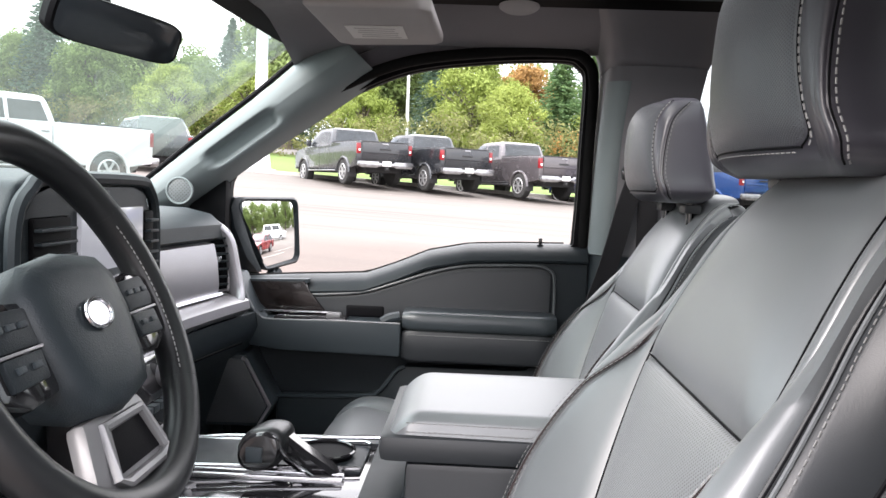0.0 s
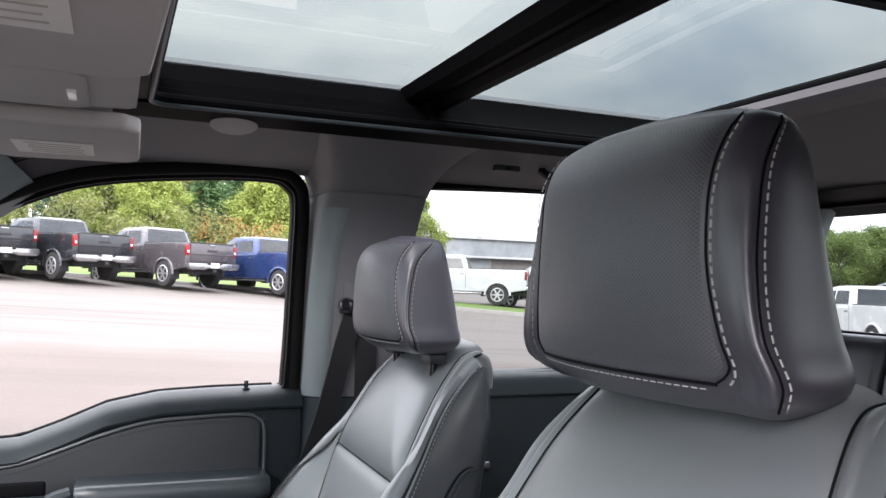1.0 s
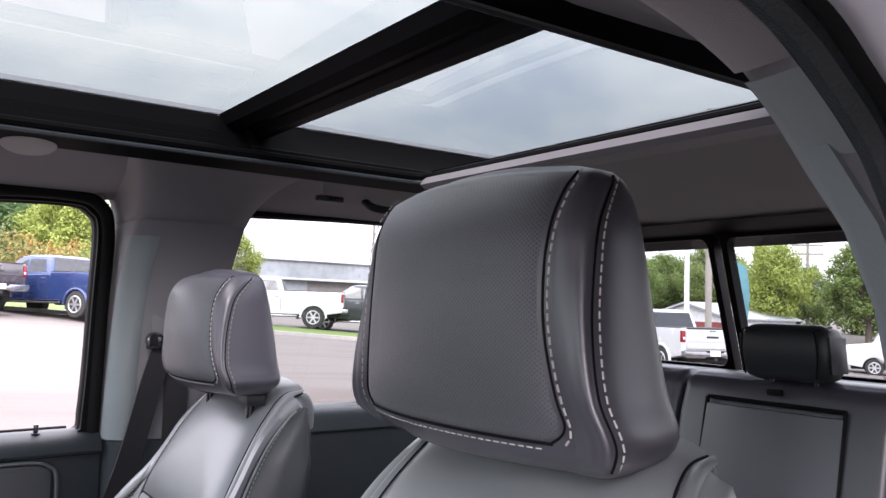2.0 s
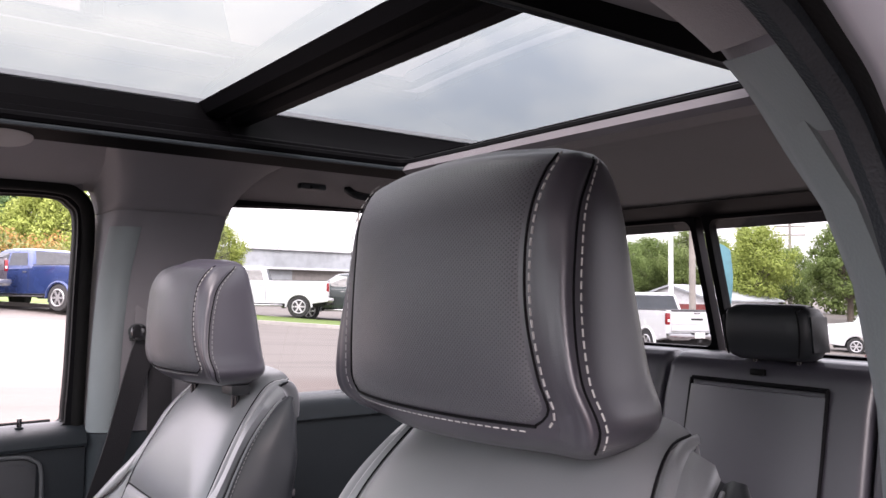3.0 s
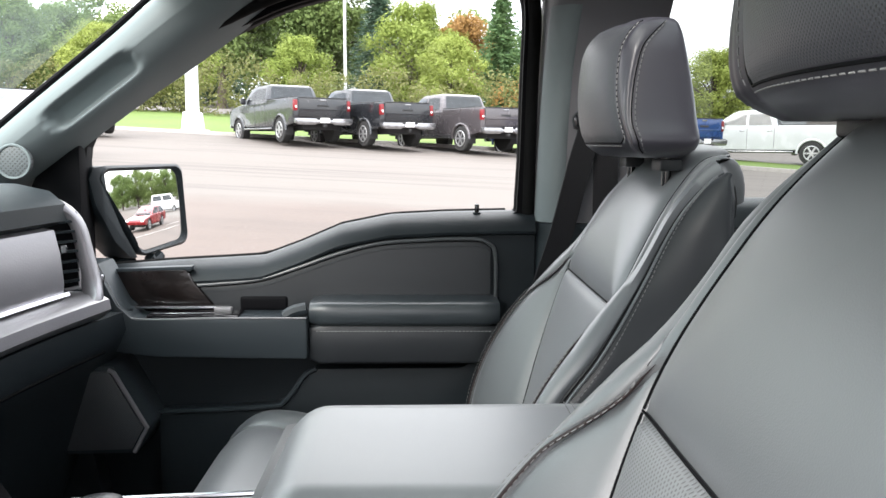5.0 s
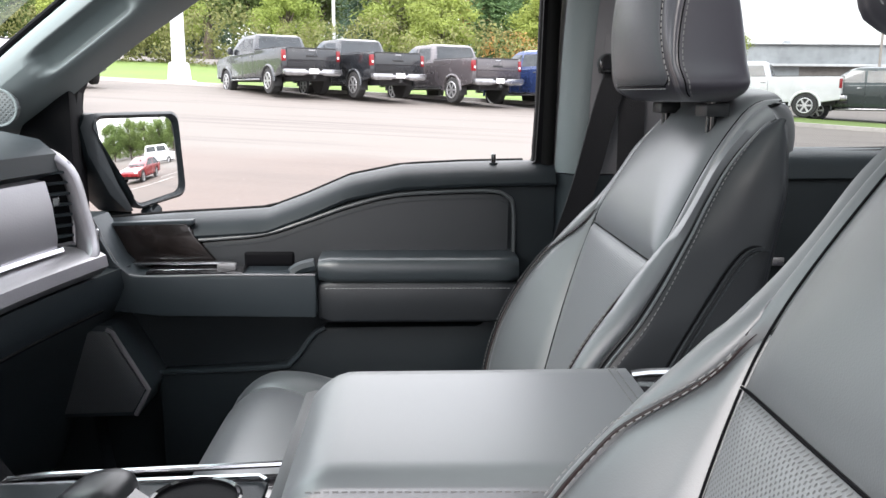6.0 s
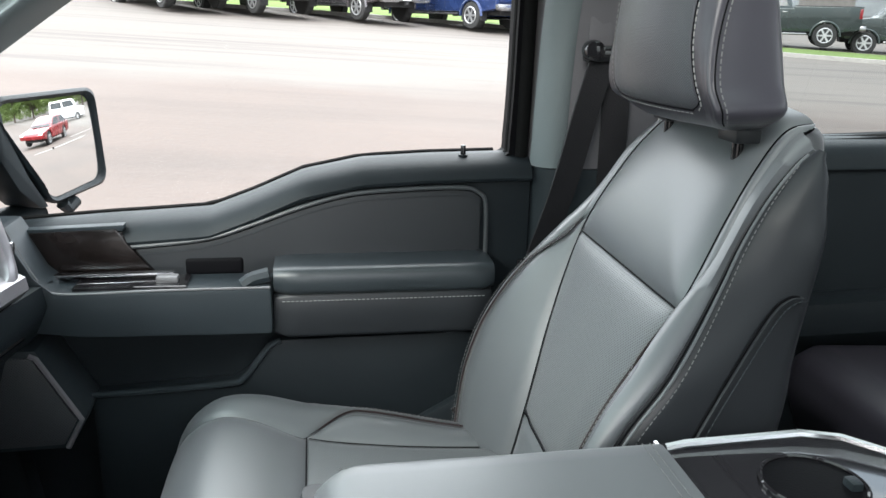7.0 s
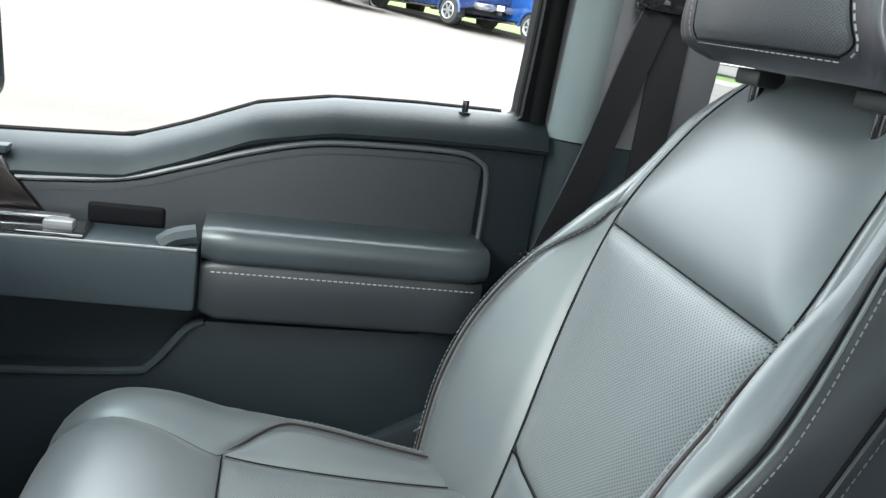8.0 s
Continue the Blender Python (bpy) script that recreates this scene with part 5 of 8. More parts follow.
for s, cy in ((1, 0.42), (-1, -0.40)):
    k0 = 0.0 if s > 0 else 0.075
    sb = thing("seat_belt", (0.2, s * 0.72, 1.1), "charcoal webbing seat belt hanging from the centre pillar", "seat belt", group="front seat belts")
    part("webbing", ribbon([(0.205 + k0, s * 0.700, 1.505), (0.185 + k0, s * 0.695, 1.44), (0.150 + k0, s * 0.690, 1.30), (0.105 + k0, s * 0.690, 1.15), (0.085 + k0, s * 0.695, 1.0), (0.080, s * 0.70, 0.85)], 0.048, (1, s * 0.25, 0)), BELT, sb, "charcoal woven webbing")
    part("webbing", ribbon([(0.235 + k0, s * 0.715, 1.505), (0.240, s * 0.725, 1.3), (0.235, s * 0.727, 1.05), (0.22, s * 0.727, 0.80)], 0.048, (1, s * 0.1, 0)), BELT, sb, "charcoal woven webbing")
    g = part("guide", box((0.205 + k0, s * 0.700, 1.510), (0.07, 0.016, 0.026), 0.007), GLOSS_BLACK, sb, "black plastic belt guide")
    part("bolt_cover", cyl((0.185 + k0, s * 0.695, 1.515), 0.017, 0.026, "y", 20, 0.006), GLOSS_BLACK, g)
    part("height_slide", box((0.205 + k0, s * 0.728, 1.555), (0.040, 0.012, 0.12), 0.005), PILLAR_SHADED, sb, "grey belt height slide")
    part("buckle_tongue", box((0.098 + k0, s * 0.686, 1.165), (0.044, 0.010, 0.030), 0.004), GLOSS_BLACK, sb, "black belt tongue")
    part("tongue_blade", box((0.088 + k0, s * 0.684, 1.140), (0.022, 0.004, 0.028), 0.001), CHROME, sb, "steel tongue blade")
    part("anchor", box((0.02, s * (abs(cy) + 0.245), 0.945), (0.11, 0.012, 0.03), 0.004, rot=Matrix.Rotation(radians(-35), 3, "Y")), CHROME, sb, "steel lap anchor")

# ---- centre console ----
con = thing("centre_console", (-0.1, 0, 0.56), "tall centre console with padded armrest lid and satin trim", "console")
part("body", prism([(-0.82, 0.56), (0.30, 0.56), (0.30, 1.10), (0.27, 1.125), (-0.22, 1.105), (-0.25, 1.022), (-0.64, 1.007), (-0.80, 1.08)], "y", -0.145, 0.132, 0.012), PLASTIC, con, "black console body")

part("side_panel", prism([(-0.235, 0.60), (0.30, 0.60), (0.30, 1.095), (0.08, 1.108), (-0.235, 1.108)], "y", -0.1565, 0.1095, 0.010), LEATHER_SIDE, con, "black padded console side")


def lid_pt(u, v):
    x = -0.262 + 0.340 * u
    w0, w1 = -0.160 + 0.006 * (1 - u), 0.113 - 0.006 * (1 - u)
    y = w0 + (w1 - w0) * v
    dx, dy = min(u * 0.340, 0.05), min(min(v, 1 - v) * (w1 - w0), 0.02)
    drop = 0.034 * (1 - dx / 0.05) ** 2.2 + 0.010 * (1 - dy / 0.02) ** 2
    return (x, y, 1.172 - drop)


lid_rings = []
for i in range(25):
    u = (i / 24) ** 1.5
    ring = [lid_pt(u, v) for v in (0, 0.01, 0.03, 0.06, 0.12, 0.3, 0.5, 0.7, 0.88, 0.94, 0.97, 0.99, 1.0)]
    lo = 1.112 + 0.012 * (1 - min(1, u * 12))
    ring += [(ring[-1][0], ring[-1][1], lo), (ring[0][0], ring[0][1], lo)]
    lid_rings.append(ring)
lid = part("armrest_lid", loft(lid_rings), LEATHER, con, "padded black leather armrest lid", angle=50)
part("lid_base", box((-0.095, -0.0235, 1.127), (0.350, 0.282, 0.036), 0.012), LEATHER_SIDE, lid, "black vinyl lower half of the lid", angle=50)
for sg, w0 in ((-1, -0.1605), (1, 0.1135)):
    ln = [(-0.235 + 0.31 * k / 40, w0 - sg * 0.006 * (1 - k / 40), 1.1605) for k in range(41)]
    part("stitching", stitches(ln, (0, sg, 0.6)), THREAD, lid, "grey stitching along the lid")
    part("stitching", stitches([(a, b, c - 0.012) for a, b, c in ln], (0, sg, 0.3)), THREAD, lid, "grey stitching along the lid")
for xx in (0.066, 0.058):
    part("stitching", stitches([(xx, -0.150 + 0.254 * k / 30, 1.1722) for k in range(31)], (0, 0, 1)), THREAD, lid, "grey stitching across the lid")
part("front_tray", prism([(-0.640, 1.0100), (-0.280, 1.0240), (-0.280, 1.0400), (-0.640, 1.0260)], "y", -0.140, 0.130, 0.004), GLOSS_BLACK, con, "gloss black tray surround")
for y in (0.136, -0.146):
    part("trim_rail", tube(smooth_line([(-0.760, y, 1.1100), (-0.660, y, 1.0350), (-0.540, y, 1.0370), (-0.276, y, 1.0480)], 20), 0.004, 8), CHROME, con, "satin chrome side rail")
part("tray_trim", prism([(-0.300, 1.0360), (-0.240, 1.0380), (-0.240, 1.0480), (-0.300, 1.0450)], "y", -0.14, 0.13, 0.003), PLASTIC, con, "black cross strip")
part("inner_tray", prism([(-0.615, 0.10), (-0.615, -0.02), (-0.310, -0.02), (-0.310, 0.10)], "z", 1.0360, 1.0440, 0.003), PLASTIC, con, "black tray beside the shifter")
for yy in (0.102, -0.022):
    part("tray_edge", tube([(-0.615, yy, 1.0400), (-0.320, yy, 1.0490), (-0.310, yy * 0.9, 1.0490)], 0.003, 6), CHROME, con)
for x in (-0.375, ):
    # closed black disc: the shade of the cup's depth is in its colour
    cup = part("cup_holder", cyl((x, 0.045, 1.0300), 0.044, 0.04, "z", 32), BLACK_FRAME, con, "flat black disc for the cup holder's shaded depth")
    part("rim", tube([(x + 0.045 * math.cos(t), 0.045 + 0.045 * math.sin(t), 1.0520) for t in (2 * math.pi * k / 36 for k in range(36))], 0.003, 6, True), GLOSS_BLACK, cup)
for yy in (-0.045, -0.065):
    part("slot_bar", box((-0.440, yy, 1.0440), (0.22, 0.006, 0.008), 0.002), CHROME, con, "thin bright tray bar")
# rear cup tray behind the lid
part("rear_tray", prism([(0.084, -0.155), (0.084, 0.112), (0.283, 0.125), (0.338, 0.06), (0.338, -0.09), (0.283, -0.155)], "z", 1.1210, 1.1570, 0.005), GLOSS_BLACK, con, "gloss black rear cup tray")
part("rear_trim", tube([(0.088, 0.112, 1.1590), (0.110, 0.116, 1.1600), (0.238, 0.122, 1.1600), (0.278, 0.110, 1.1590), (0.333, 0.055, 1.1570), (0.335, -0.085, 1.1570)], 0.005, 8), CHROME, con, "satin chrome tray edge")
part("lid_hinge_trim", tube([(0.081, 0.118, 1.1610), (0.084, -0.160, 1.1610)], 0.004, 8), CHROME, con, "satin strip behind the lid")
for yy in (0.035, -0.075):
    # no hollow here either; black colour gives the shaded depth
    cup = part("cup_holder", cyl((0.200, yy, 1.1470), 0.047, 0.024, "z", 36), BLACK_FRAME, con, "flat black disc for the cup holder's shaded depth")
    part("rim", tube([(0.200 + 0.047 * math.cos(t), yy + 0.047 * math.sin(t), 1.1595) for t in (2 * math.pi * k / 36 for k in range(36))], 0.0025, 6, True), GLOSS_BLACK, cup)
    part("grip_tab", box((0.233, yy - 0.01, 1.1610), (0.012, 0.016, 0.012), 0.003), PLASTIC_GREY, cup, "grey rubber grip tab")

# gear selector
gear = thing("gear_selector", (-0.435, -0.03, 1.0240), "black leather gear selector with a glossy stalk", "gear lever")
part("boot", cyl((-0.400, -0.03, 1.0340), 0.045, 0.02, "z", 28, 0.006, r2=0.036), GLOSS_BLACK, gear, "gloss black selector base")
part("stalk", loft([[(x + dx_, -0.032 + dy_, z + 0.5 * dx_) for dx_, dy_ in ((-0.017, -0.012), (-0.010, -0.017), (0.010, -0.017), (0.017, -0.012), (0.017, 0.012), (0.010, 0.017), (-0.010, 0.017), (-0.017, 0.012))] for x, z in ((-0.352, 1.036), (-0.372, 1.050), (-0.405, 1.072), (-0.432, 1.092))]), GLOSS_BLACK, gear, "glossy black stalk", angle=30)
KC = Vector((-0.448, -0.036, 1.084))
rings = []
for dy_, g in ((-0.034, 0.90), (-0.030, 0.98), (-0.020, 1.0), (0.010, 0.98), (0.026, 0.92), (0.034, 0.80), (0.039, 0.55)):
    rings.append([KC + Vector((0.034 * g * math.copysign(abs(math.cos(t)) ** 0.8, math.cos(t)) + 0.10 * (dy_ + 0.03), dy_, 0.031 * g * math.copysign(abs(math.sin(t)) ** 0.8, math.sin(t)) + 0.006 * g * math.cos(t))) for t in (2 * math.pi * k / 28 for k in range(28))])
hd = part("knob", loft(rings), GRIP, gear, "black leather grip", angle=60)
part("button_cap", loft([[KC + Vector((0.031 * g * math.cos(t), dy_, 0.028 * g * math.sin(t) + 0.006 * g * math.cos(t))) for t in (2 * math.pi * k / 28 for k in range(28))] for dy_, g in ((-0.0345, 0.99), (-0.039, 0.97), (-0.042, 0.86))]), GLOSS_BLACK, hd, "gloss black button cap")
part("release_button", box(KC + Vector((-0.006, -0.042, -0.003)), (0.024, 0.006, 0.022), 0.002), PLASTIC_GREY, hd, "square release button")
part("knob_trim", tube(smooth_line([KC + Vector((0.022, -0.036, 0.022)), KC + Vector((0.033, -0.034, 0.0)), KC + Vector((0.050, -0.024, -0.020)), KC + Vector((0.075, -0.018, -0.040))], 14), 0.0025, 6), CHROME, hd, "chrome side strip")

# ---- dashboard ----
dash = thing("dashboard", (-0.95, 0, 0.9), "charcoal dashboard with brushed silver panel and satin trim", "dashboard")


def dash_x(y):
    """How far the face of the dashboard stands back along its width."""
    return -0.752 + 0.055 * max(0.0, (abs(y) - 0.25) / 0.4) ** 1.5


def sweep_y(prof, y0, y1, n=24):
    return loft([[(dash_x(y) + px, y, pz) for px, pz in prof] for y in [y0 + (y1 - y0) * k / n for k in range(n + 1)]])


part("top_pad", sweep_y([(-0.50, 1.3180), (-0.42, 1.3730), (-0.20, 1.4030), (-0.08, 1.4000), (-0.025, 1.3880), (0.0, 1.3660), (0.002, 1.3380), (-0.02, 1.3260), (-0.45, 1.2880)], -0.70, 0.575), PLASTIC_SOFT, dash, "soft charcoal dash top")
part("top_end", loft([[(dash_x(0.575) + px - 0.05 * f, 0.575 + 0.13 * f, pz - 0.055 * f) for px, pz in ((-0.50, 1.3180), (-0.42, 1.3730), (-0.20, 1.4030), (-0.08, 1.4000), (-0.03, 1.3880), (-0.02, 1.3660), (-0.02, 1.3380), (-0.05, 1.2), (-0.45, 1.2))] for f in (0, 0.25, 0.5, 1)]), PLASTIC, dash)
part("silver_panel", sweep_y([(-0.02, 1.3300), (0.004, 1.3260), (0.012, 1.2880), (0.016, 1.2380), (0.014, 1.2200), (-0.02, 1.2160)], 0.20, 0.535), SILVER, dash, "brushed silver passenger panel")
part("panel_strip", sweep_y([(0.010, 1.2240), (0.020, 1.2220), (0.022, 1.2160), (0.010, 1.2140)], 0.20, 0.540), CHROME, dash, "thin bright strip under the panel")
part("lower_shelf", sweep_y([(-0.02, 1.2120), (0.030, 1.2100), (0.052, 1.1980), (0.055, 1.1800), (0.040, 1.1660), (-0.02, 1.1600)], 0.19, 0.60), SILVER, dash, "satin silver lower shelf")
loopx = dash_x(0.6) - 0.022
part("vent_surround", tube(smooth_line([(loopx - 0.03, 0.560, 1.3660), (loopx - 0.002, 0.584, 1.3580), (loopx + 0.020, 0.602, 1.3280), (loopx + 0.033, 0.606, 1.2680), (loopx + 0.043, 0.604, 1.2230), (loopx + 0.050, 0.590, 1.1930), (loopx + 0.045, 0.57, 1.1800)], 30), 0.0165, 12, flat=1.5), SILVER, dash, "satin silver vent surround")
VA = radians(-36.9)
VR, VN, VU = Matrix.Rotation(VA, 3, "Z"), Vector((0.8, -0.6, 0)), Vector((0.6, 0.8, 0))
VC = Vector((loopx + 0.006, 0.568, 1.2850))
vent = part("vent", box(VC - VN * 0.012, (0.030, 0.066, 0.128), 0.006, rot=VR), BLACK_FRAME, dash, "black side air vent")
for k in range(7):
    part("slat", box(VC + VN * 0.004 + Vector((0, 0, -0.051 + 0.017 * k)), (0.012, 0.058, 0.0045), 0.001, rot=VR), PLASTIC_GREY, vent)
part("vent_tab", box(VC + VN * 0.012 + Vector((0, 0, 0.006)), (0.008, 0.012, 0.014), 0.003, rot=VR), CHROME, vent, "chrome vent tab")
part("vent_frame", tube(smooth_line([VC + VN * 0.005 + VU * a + Vector((0, 0, b_)) for a, b_ in ((-0.032, -0.055), (-0.032, 0.055), (-0.024, 0.064), (0.024, 0.064), (0.032, 0.055), (0.032, -0.055), (0.024, -0.064), (-0.024, -0.064))], 48, True), 0.003, 6, True), SILVER, vent, "thin silver vent frame")
part("lower_body", sweep_y([(-0.02, 1.1640), (0.035, 1.1600), (0.040, 1.1280), (0.022, 1.0880), (-0.02, 1.0480), (-0.07, 0.90), (-0.12, 0.78), (-0.50, 0.78), (-0.50, 1.3380), (-0.06, 1.3230)], -0.74, 0.70), PLASTIC, dash, "dark lower dashboard")
part("glovebox_line", sweep_y([(0.026, 1.1000), (0.030, 1.0980), (0.028, 1.0940), (0.020, 1.0960)], 0.2, 0.62), BLACK_FRAME, dash, "gap line of the glovebox lid")
# centre stack with screen and vents
stack = part("screen_hood", prism([(-0.225, 1.1420), (0.235, 1.1420), (0.238, 1.3900), (0.205, 1.4520), (0.15, 1.4700), (-0.13, 1.4700), (-0.185, 1.4520), (-0.225, 1.3900)], "x", -0.84, -0.732, 0.012, 3), PLASTIC_SOFT, dash, "charcoal hooded screen housing")
part("bezel", prism([(-0.203, 1.2120), (0.215, 1.2120), (0.217, 1.3840), (0.190, 1.4360), (0.14, 1.4480), (-0.12, 1.4480), (-0.168, 1.4360), (-0.203, 1.3840)], "x", -0.734, -0.722, 0.006), PLASTIC, stack, "black screen surround")
part("hood_lip", tube(smooth_line([(-0.722, a, b_) for a, b_ in ((-0.212, 1.20), (-0.214, 1.3880), (-0.176, 1.4440), (-0.12, 1.4580), (0.14, 1.4580), (0.198, 1.4440), (0.227, 1.3880), (0.225, 1.20))], 60), 0.010, 8), PLASTIC_SOFT, stack, "raised charcoal hood lip")
part("screen", box((-0.718, 0.052, 1.3450), (0.008, 0.215, 0.140), 0.003), SCREEN, stack, "grey touch screen, sky reflection put in as glow")
part("screen_band", box((-0.7133, 0.052, 1.3050), (0.002, 0.19, 0.035), 0.0005), PLASTIC_GREY, stack, "darker band on the screen")
for yc, wv in ((-0.130, 0.100), (0.188, 0.040)):
    v = part("vent", box((-0.722, yc, 1.3550), (0.014, wv, 0.105), 0.006), BLACK_FRAME, stack, "black upright air vent")
    for k in range(5):
        part("slat", box((-0.711, yc, 1.3190 + 0.018 * k), (0.012, wv - 0.006, 0.0045), 0.001), PLASTIC_GREY, v)
part("storage_lip", box((-0.716, -0.015, 1.4340), (0.016, 0.075, 0.018), 0.004), PLASTIC_GREY, stack, "small grey lid above the screen")
pan = part("control_panel", prism([(-0.715, 1.1970), (-0.668, 1.1770), (-0.640, 1.0820), (-0.60, 1.0220), (-0.70, 1.0120)], "y", -0.165, 0.150, 0.006), GLOSS_BLACK, stack, "gloss black climate panel")
part("control_trim", tube([(-0.655, -0.165, 1.1620), (-0.640, -0.168, 1.0920), (-0.598, -0.168, 1.0270)], 0.006, 8), CHROME, pan, "satin chrome panel edge")
for y in (-0.11, 0.10):
    k1 = part("dial", cyl((-0.648, y, 1.1470), 0.022, 0.024, "x", 26, 0.004), SILVER, pan, "ribbed silver rotary dial")
    part("dial_ring", tube([(-0.637, y + 0.021 * math.cos(t), 1.1470 + 0.021 * math.sin(t)) for t in (2 * math.pi * k / 26 for k in range(26))], 0.002, 6, True), CHROME, k1)
for r in range(3):
    for c in range(7):
        part("button", box((-0.640 + 0.018 * r, -0.075 + 0.025 * c, 1.1100 - 0.032 * r), (0.014, 0.020, 0.012), 0.002), SILVER if r == 1 else PLASTIC_GREY, pan)
part("instrument_hood", prism([(-0.82, 1.3220), (-0.71, 1.3620), (-0.70, 1.4050), (-0.73, 1.4220), (-0.80, 1.4200), (-0.98, 1.3720)], "y", -0.66, -0.330, 0.014), PLASTIC_SOFT, dash, "hooded instrument cover")

# ---- steering wheel ----
WC, WN = Vector((-0.543, -0.425, 1.322)), Vector((0.90, 0.0, 0.436)).normalized()
WU = Vector((-0.436, 0, 0.90)).normalized()
WS = Vector((0, 1, 0))
wheel = thing("steering_wheel", tuple(WC), "black leather steering wheel with thumb controls", "steering wheel")


def wp(a, b, n=0.0):
    return WC + WS * a + WU * b + WN * n


def ell(t, r=0.193):
    return wp(r * math.cos(t), r * (0.97 if math.sin(t) < 0 else 1.0) * math.sin(t), 0.004)


ring = part("rim", tube([ell(2 * math.pi * k / 72) for k in range(72)], 0.0200, 16, True), GRIP, wheel, "smooth black leather rim")
for t0 in (0.0, math.pi):
    part("stitching", stitches([ell(t0 - 0.55 + 1.1 * k / 30, 0.177) + WN * 0.011 for k in range(31)], lambda p: WN, r=0.0009), THREAD_PALE, ring, "pale rim stitching")
for sg in (1, -1):
    part("rim_inset", tube([ell((0 if sg > 0 else math.pi) + math.radians(a)) for a in range(-34, 35, 4)], 0.0203, 16), GRIP, ring, "perforated grip section")
hub_rings = []
for n, sc in ((-0.05, 0.80), (-0.01, 1.0), (0.010, 0.99), (0.022, 0.90), (0.027, 0.70), (0.028, 0.3)):
    pts = []
    for a, b in ((-0.088, 0.040), (-0.065, 0.062), (0.0, 0.070), (0.065, 0.062), (0.088, 0.040), (0.090, 0.0), (0.078, -0.055), (0.060, -0.088), (0.0, -0.098), (-0.060, -0.088), (-0.078, -0.055), (-0.090, 0.0)):
        pts.append((a * sc, (b + 0.012) * sc - 0.012, n))
    hub_rings.append([wp(*p) for p in pts])
hub = part("airbag_cover", loft(hub_rings), PLASTIC_SOFT, wheel, "charcoal airbag cover", angle=60)
em = part("emblem", tube([wp(0.024 * math.cos(t), 0.0145 * math.sin(t) - 0.002, 0.031) for t in (2 * math.pi * k / 32 for k in range(32))], 0.0022, 8, True), CHROME, hub, "plain oval chrome badge ring")
part("emblem_plate", loft([[wp(0.022 * f * math.cos(t), 0.0128 * f * math.sin(t) - 0.002, 0.030 + 0.001 * f) for t in (2 * math.pi * k / 28 for k in range(28))] for f in (1.0, 0.05)]), CHROME, em, "plain bright oval plate")


def spoke(pts, n0, n1, bev=0.006):
    own = bmesh.new()
    lo = [own.verts.new(wp(a, b, n0)) for a, b in pts]
    hi = [own.verts.new(wp(a, b, n1)) for a, b in pts]
    own.faces.new(lo)
    own.faces.new(hi[::-1])
    for i in range(len(pts)):
        k = (i + 1) % len(pts)
        own.faces.new((lo[i], hi[i], hi[k], lo[k]))
    bevel_all(own, bev, 2)
    return own


for sg in (1, -1):
    sp = part("spoke", spoke([(sg * 0.075, 0.030), (sg * 0.130, 0.035), (sg * 0.180, 0.025), (sg * 0.182, -0.040), (sg * 0.130, -0.060), (sg * 0.080, -0.055)], -0.016, 0.012), GLOSS_BLACK, wheel, "gloss black side spoke")
    part("thumb_pad", spoke([(sg * 0.090, 0.024), (sg * 0.150, 0.026), (sg * 0.157, 0.0), (sg * 0.150, -0.010), (sg * 0.092, -0.010)], 0.010, 0.018, 0.003), PLASTIC, sp, "black thumb switch pad")
    part("thumb_pad", spoke([(sg * 0.092, -0.014), (sg * 0.150, -0.014), (sg * 0.150, -0.042), (sg * 0.096, -0.040)], 0.010, 0.018, 0.003), PLASTIC, sp, "black thumb switch pad")
    for k, (a, b) in enumerate(((0.106, 0.010), (0.124, 0.010), (0.142, 0.010), (0.110, -0.026), (0.134, -0.026))):
        part("switch", spoke([(sg * (a - 0.006), b + 0.003), (sg * (a + 0.006), b + 0.003), (sg * (a + 0.006), b - 0.003), (sg * (a - 0.006), b - 0.003)], 0.017, 0.0205, 0.001), PLASTIC_GREY, sp)
    part("spoke_trim", spoke([(sg * 0.088, -0.0105), (sg * 0.157, -0.0105), (sg * 0.157, -0.0135), (sg * 0.088, -0.0135)], 0.010, 0.0185, 0.001), SILVER, sp, "thin silver divider")
low = part("lower_spoke", spoke([(-0.060, -0.090), (0.060, -0.090), (0.082, -0.150), (0.075, -0.178), (-0.075, -0.178), (-0.082, -0.150)], -0.018, 0.004, 0.008), SATIN_GREY, wheel, "satin grey open lower spoke")
# black plate on the closed spoke paints the shade of an opening
part("opening_shade", spoke([(-0.038, -0.104), (0.038, -0.104), (0.052, -0.150), (-0.052, -0.150)], 0.002, 0.006, 0.002), BLACK_FRAME, low, "black plate for the shaded opening in the spoke")
part("opening_edge", tube([wp(a, b, 0.007) for a, b in ((-0.038, -0.104), (0.038, -0.104), (0.055, -0.152), (0.04, -0.160), (-0.04, -0.160), (-0.055, -0.152))], 0.006, 8, True), SATIN_GREY, low, "grey raised spoke edge")
part("column", tube([WC - WN * 0.04, WC - WN * 0.28], 0.045, 14), PLASTIC, wheel, "black steering column shroud")
for sg in (1, -1):
    part("stalk", tube([wp(sg * 0.05, 0.02, -0.06), wp(sg * 0.14, 0.035, -0.055), wp(sg * 0.17, 0.04, -0.05)], 0.009, 8), PLASTIC, wheel, "black column stalk")

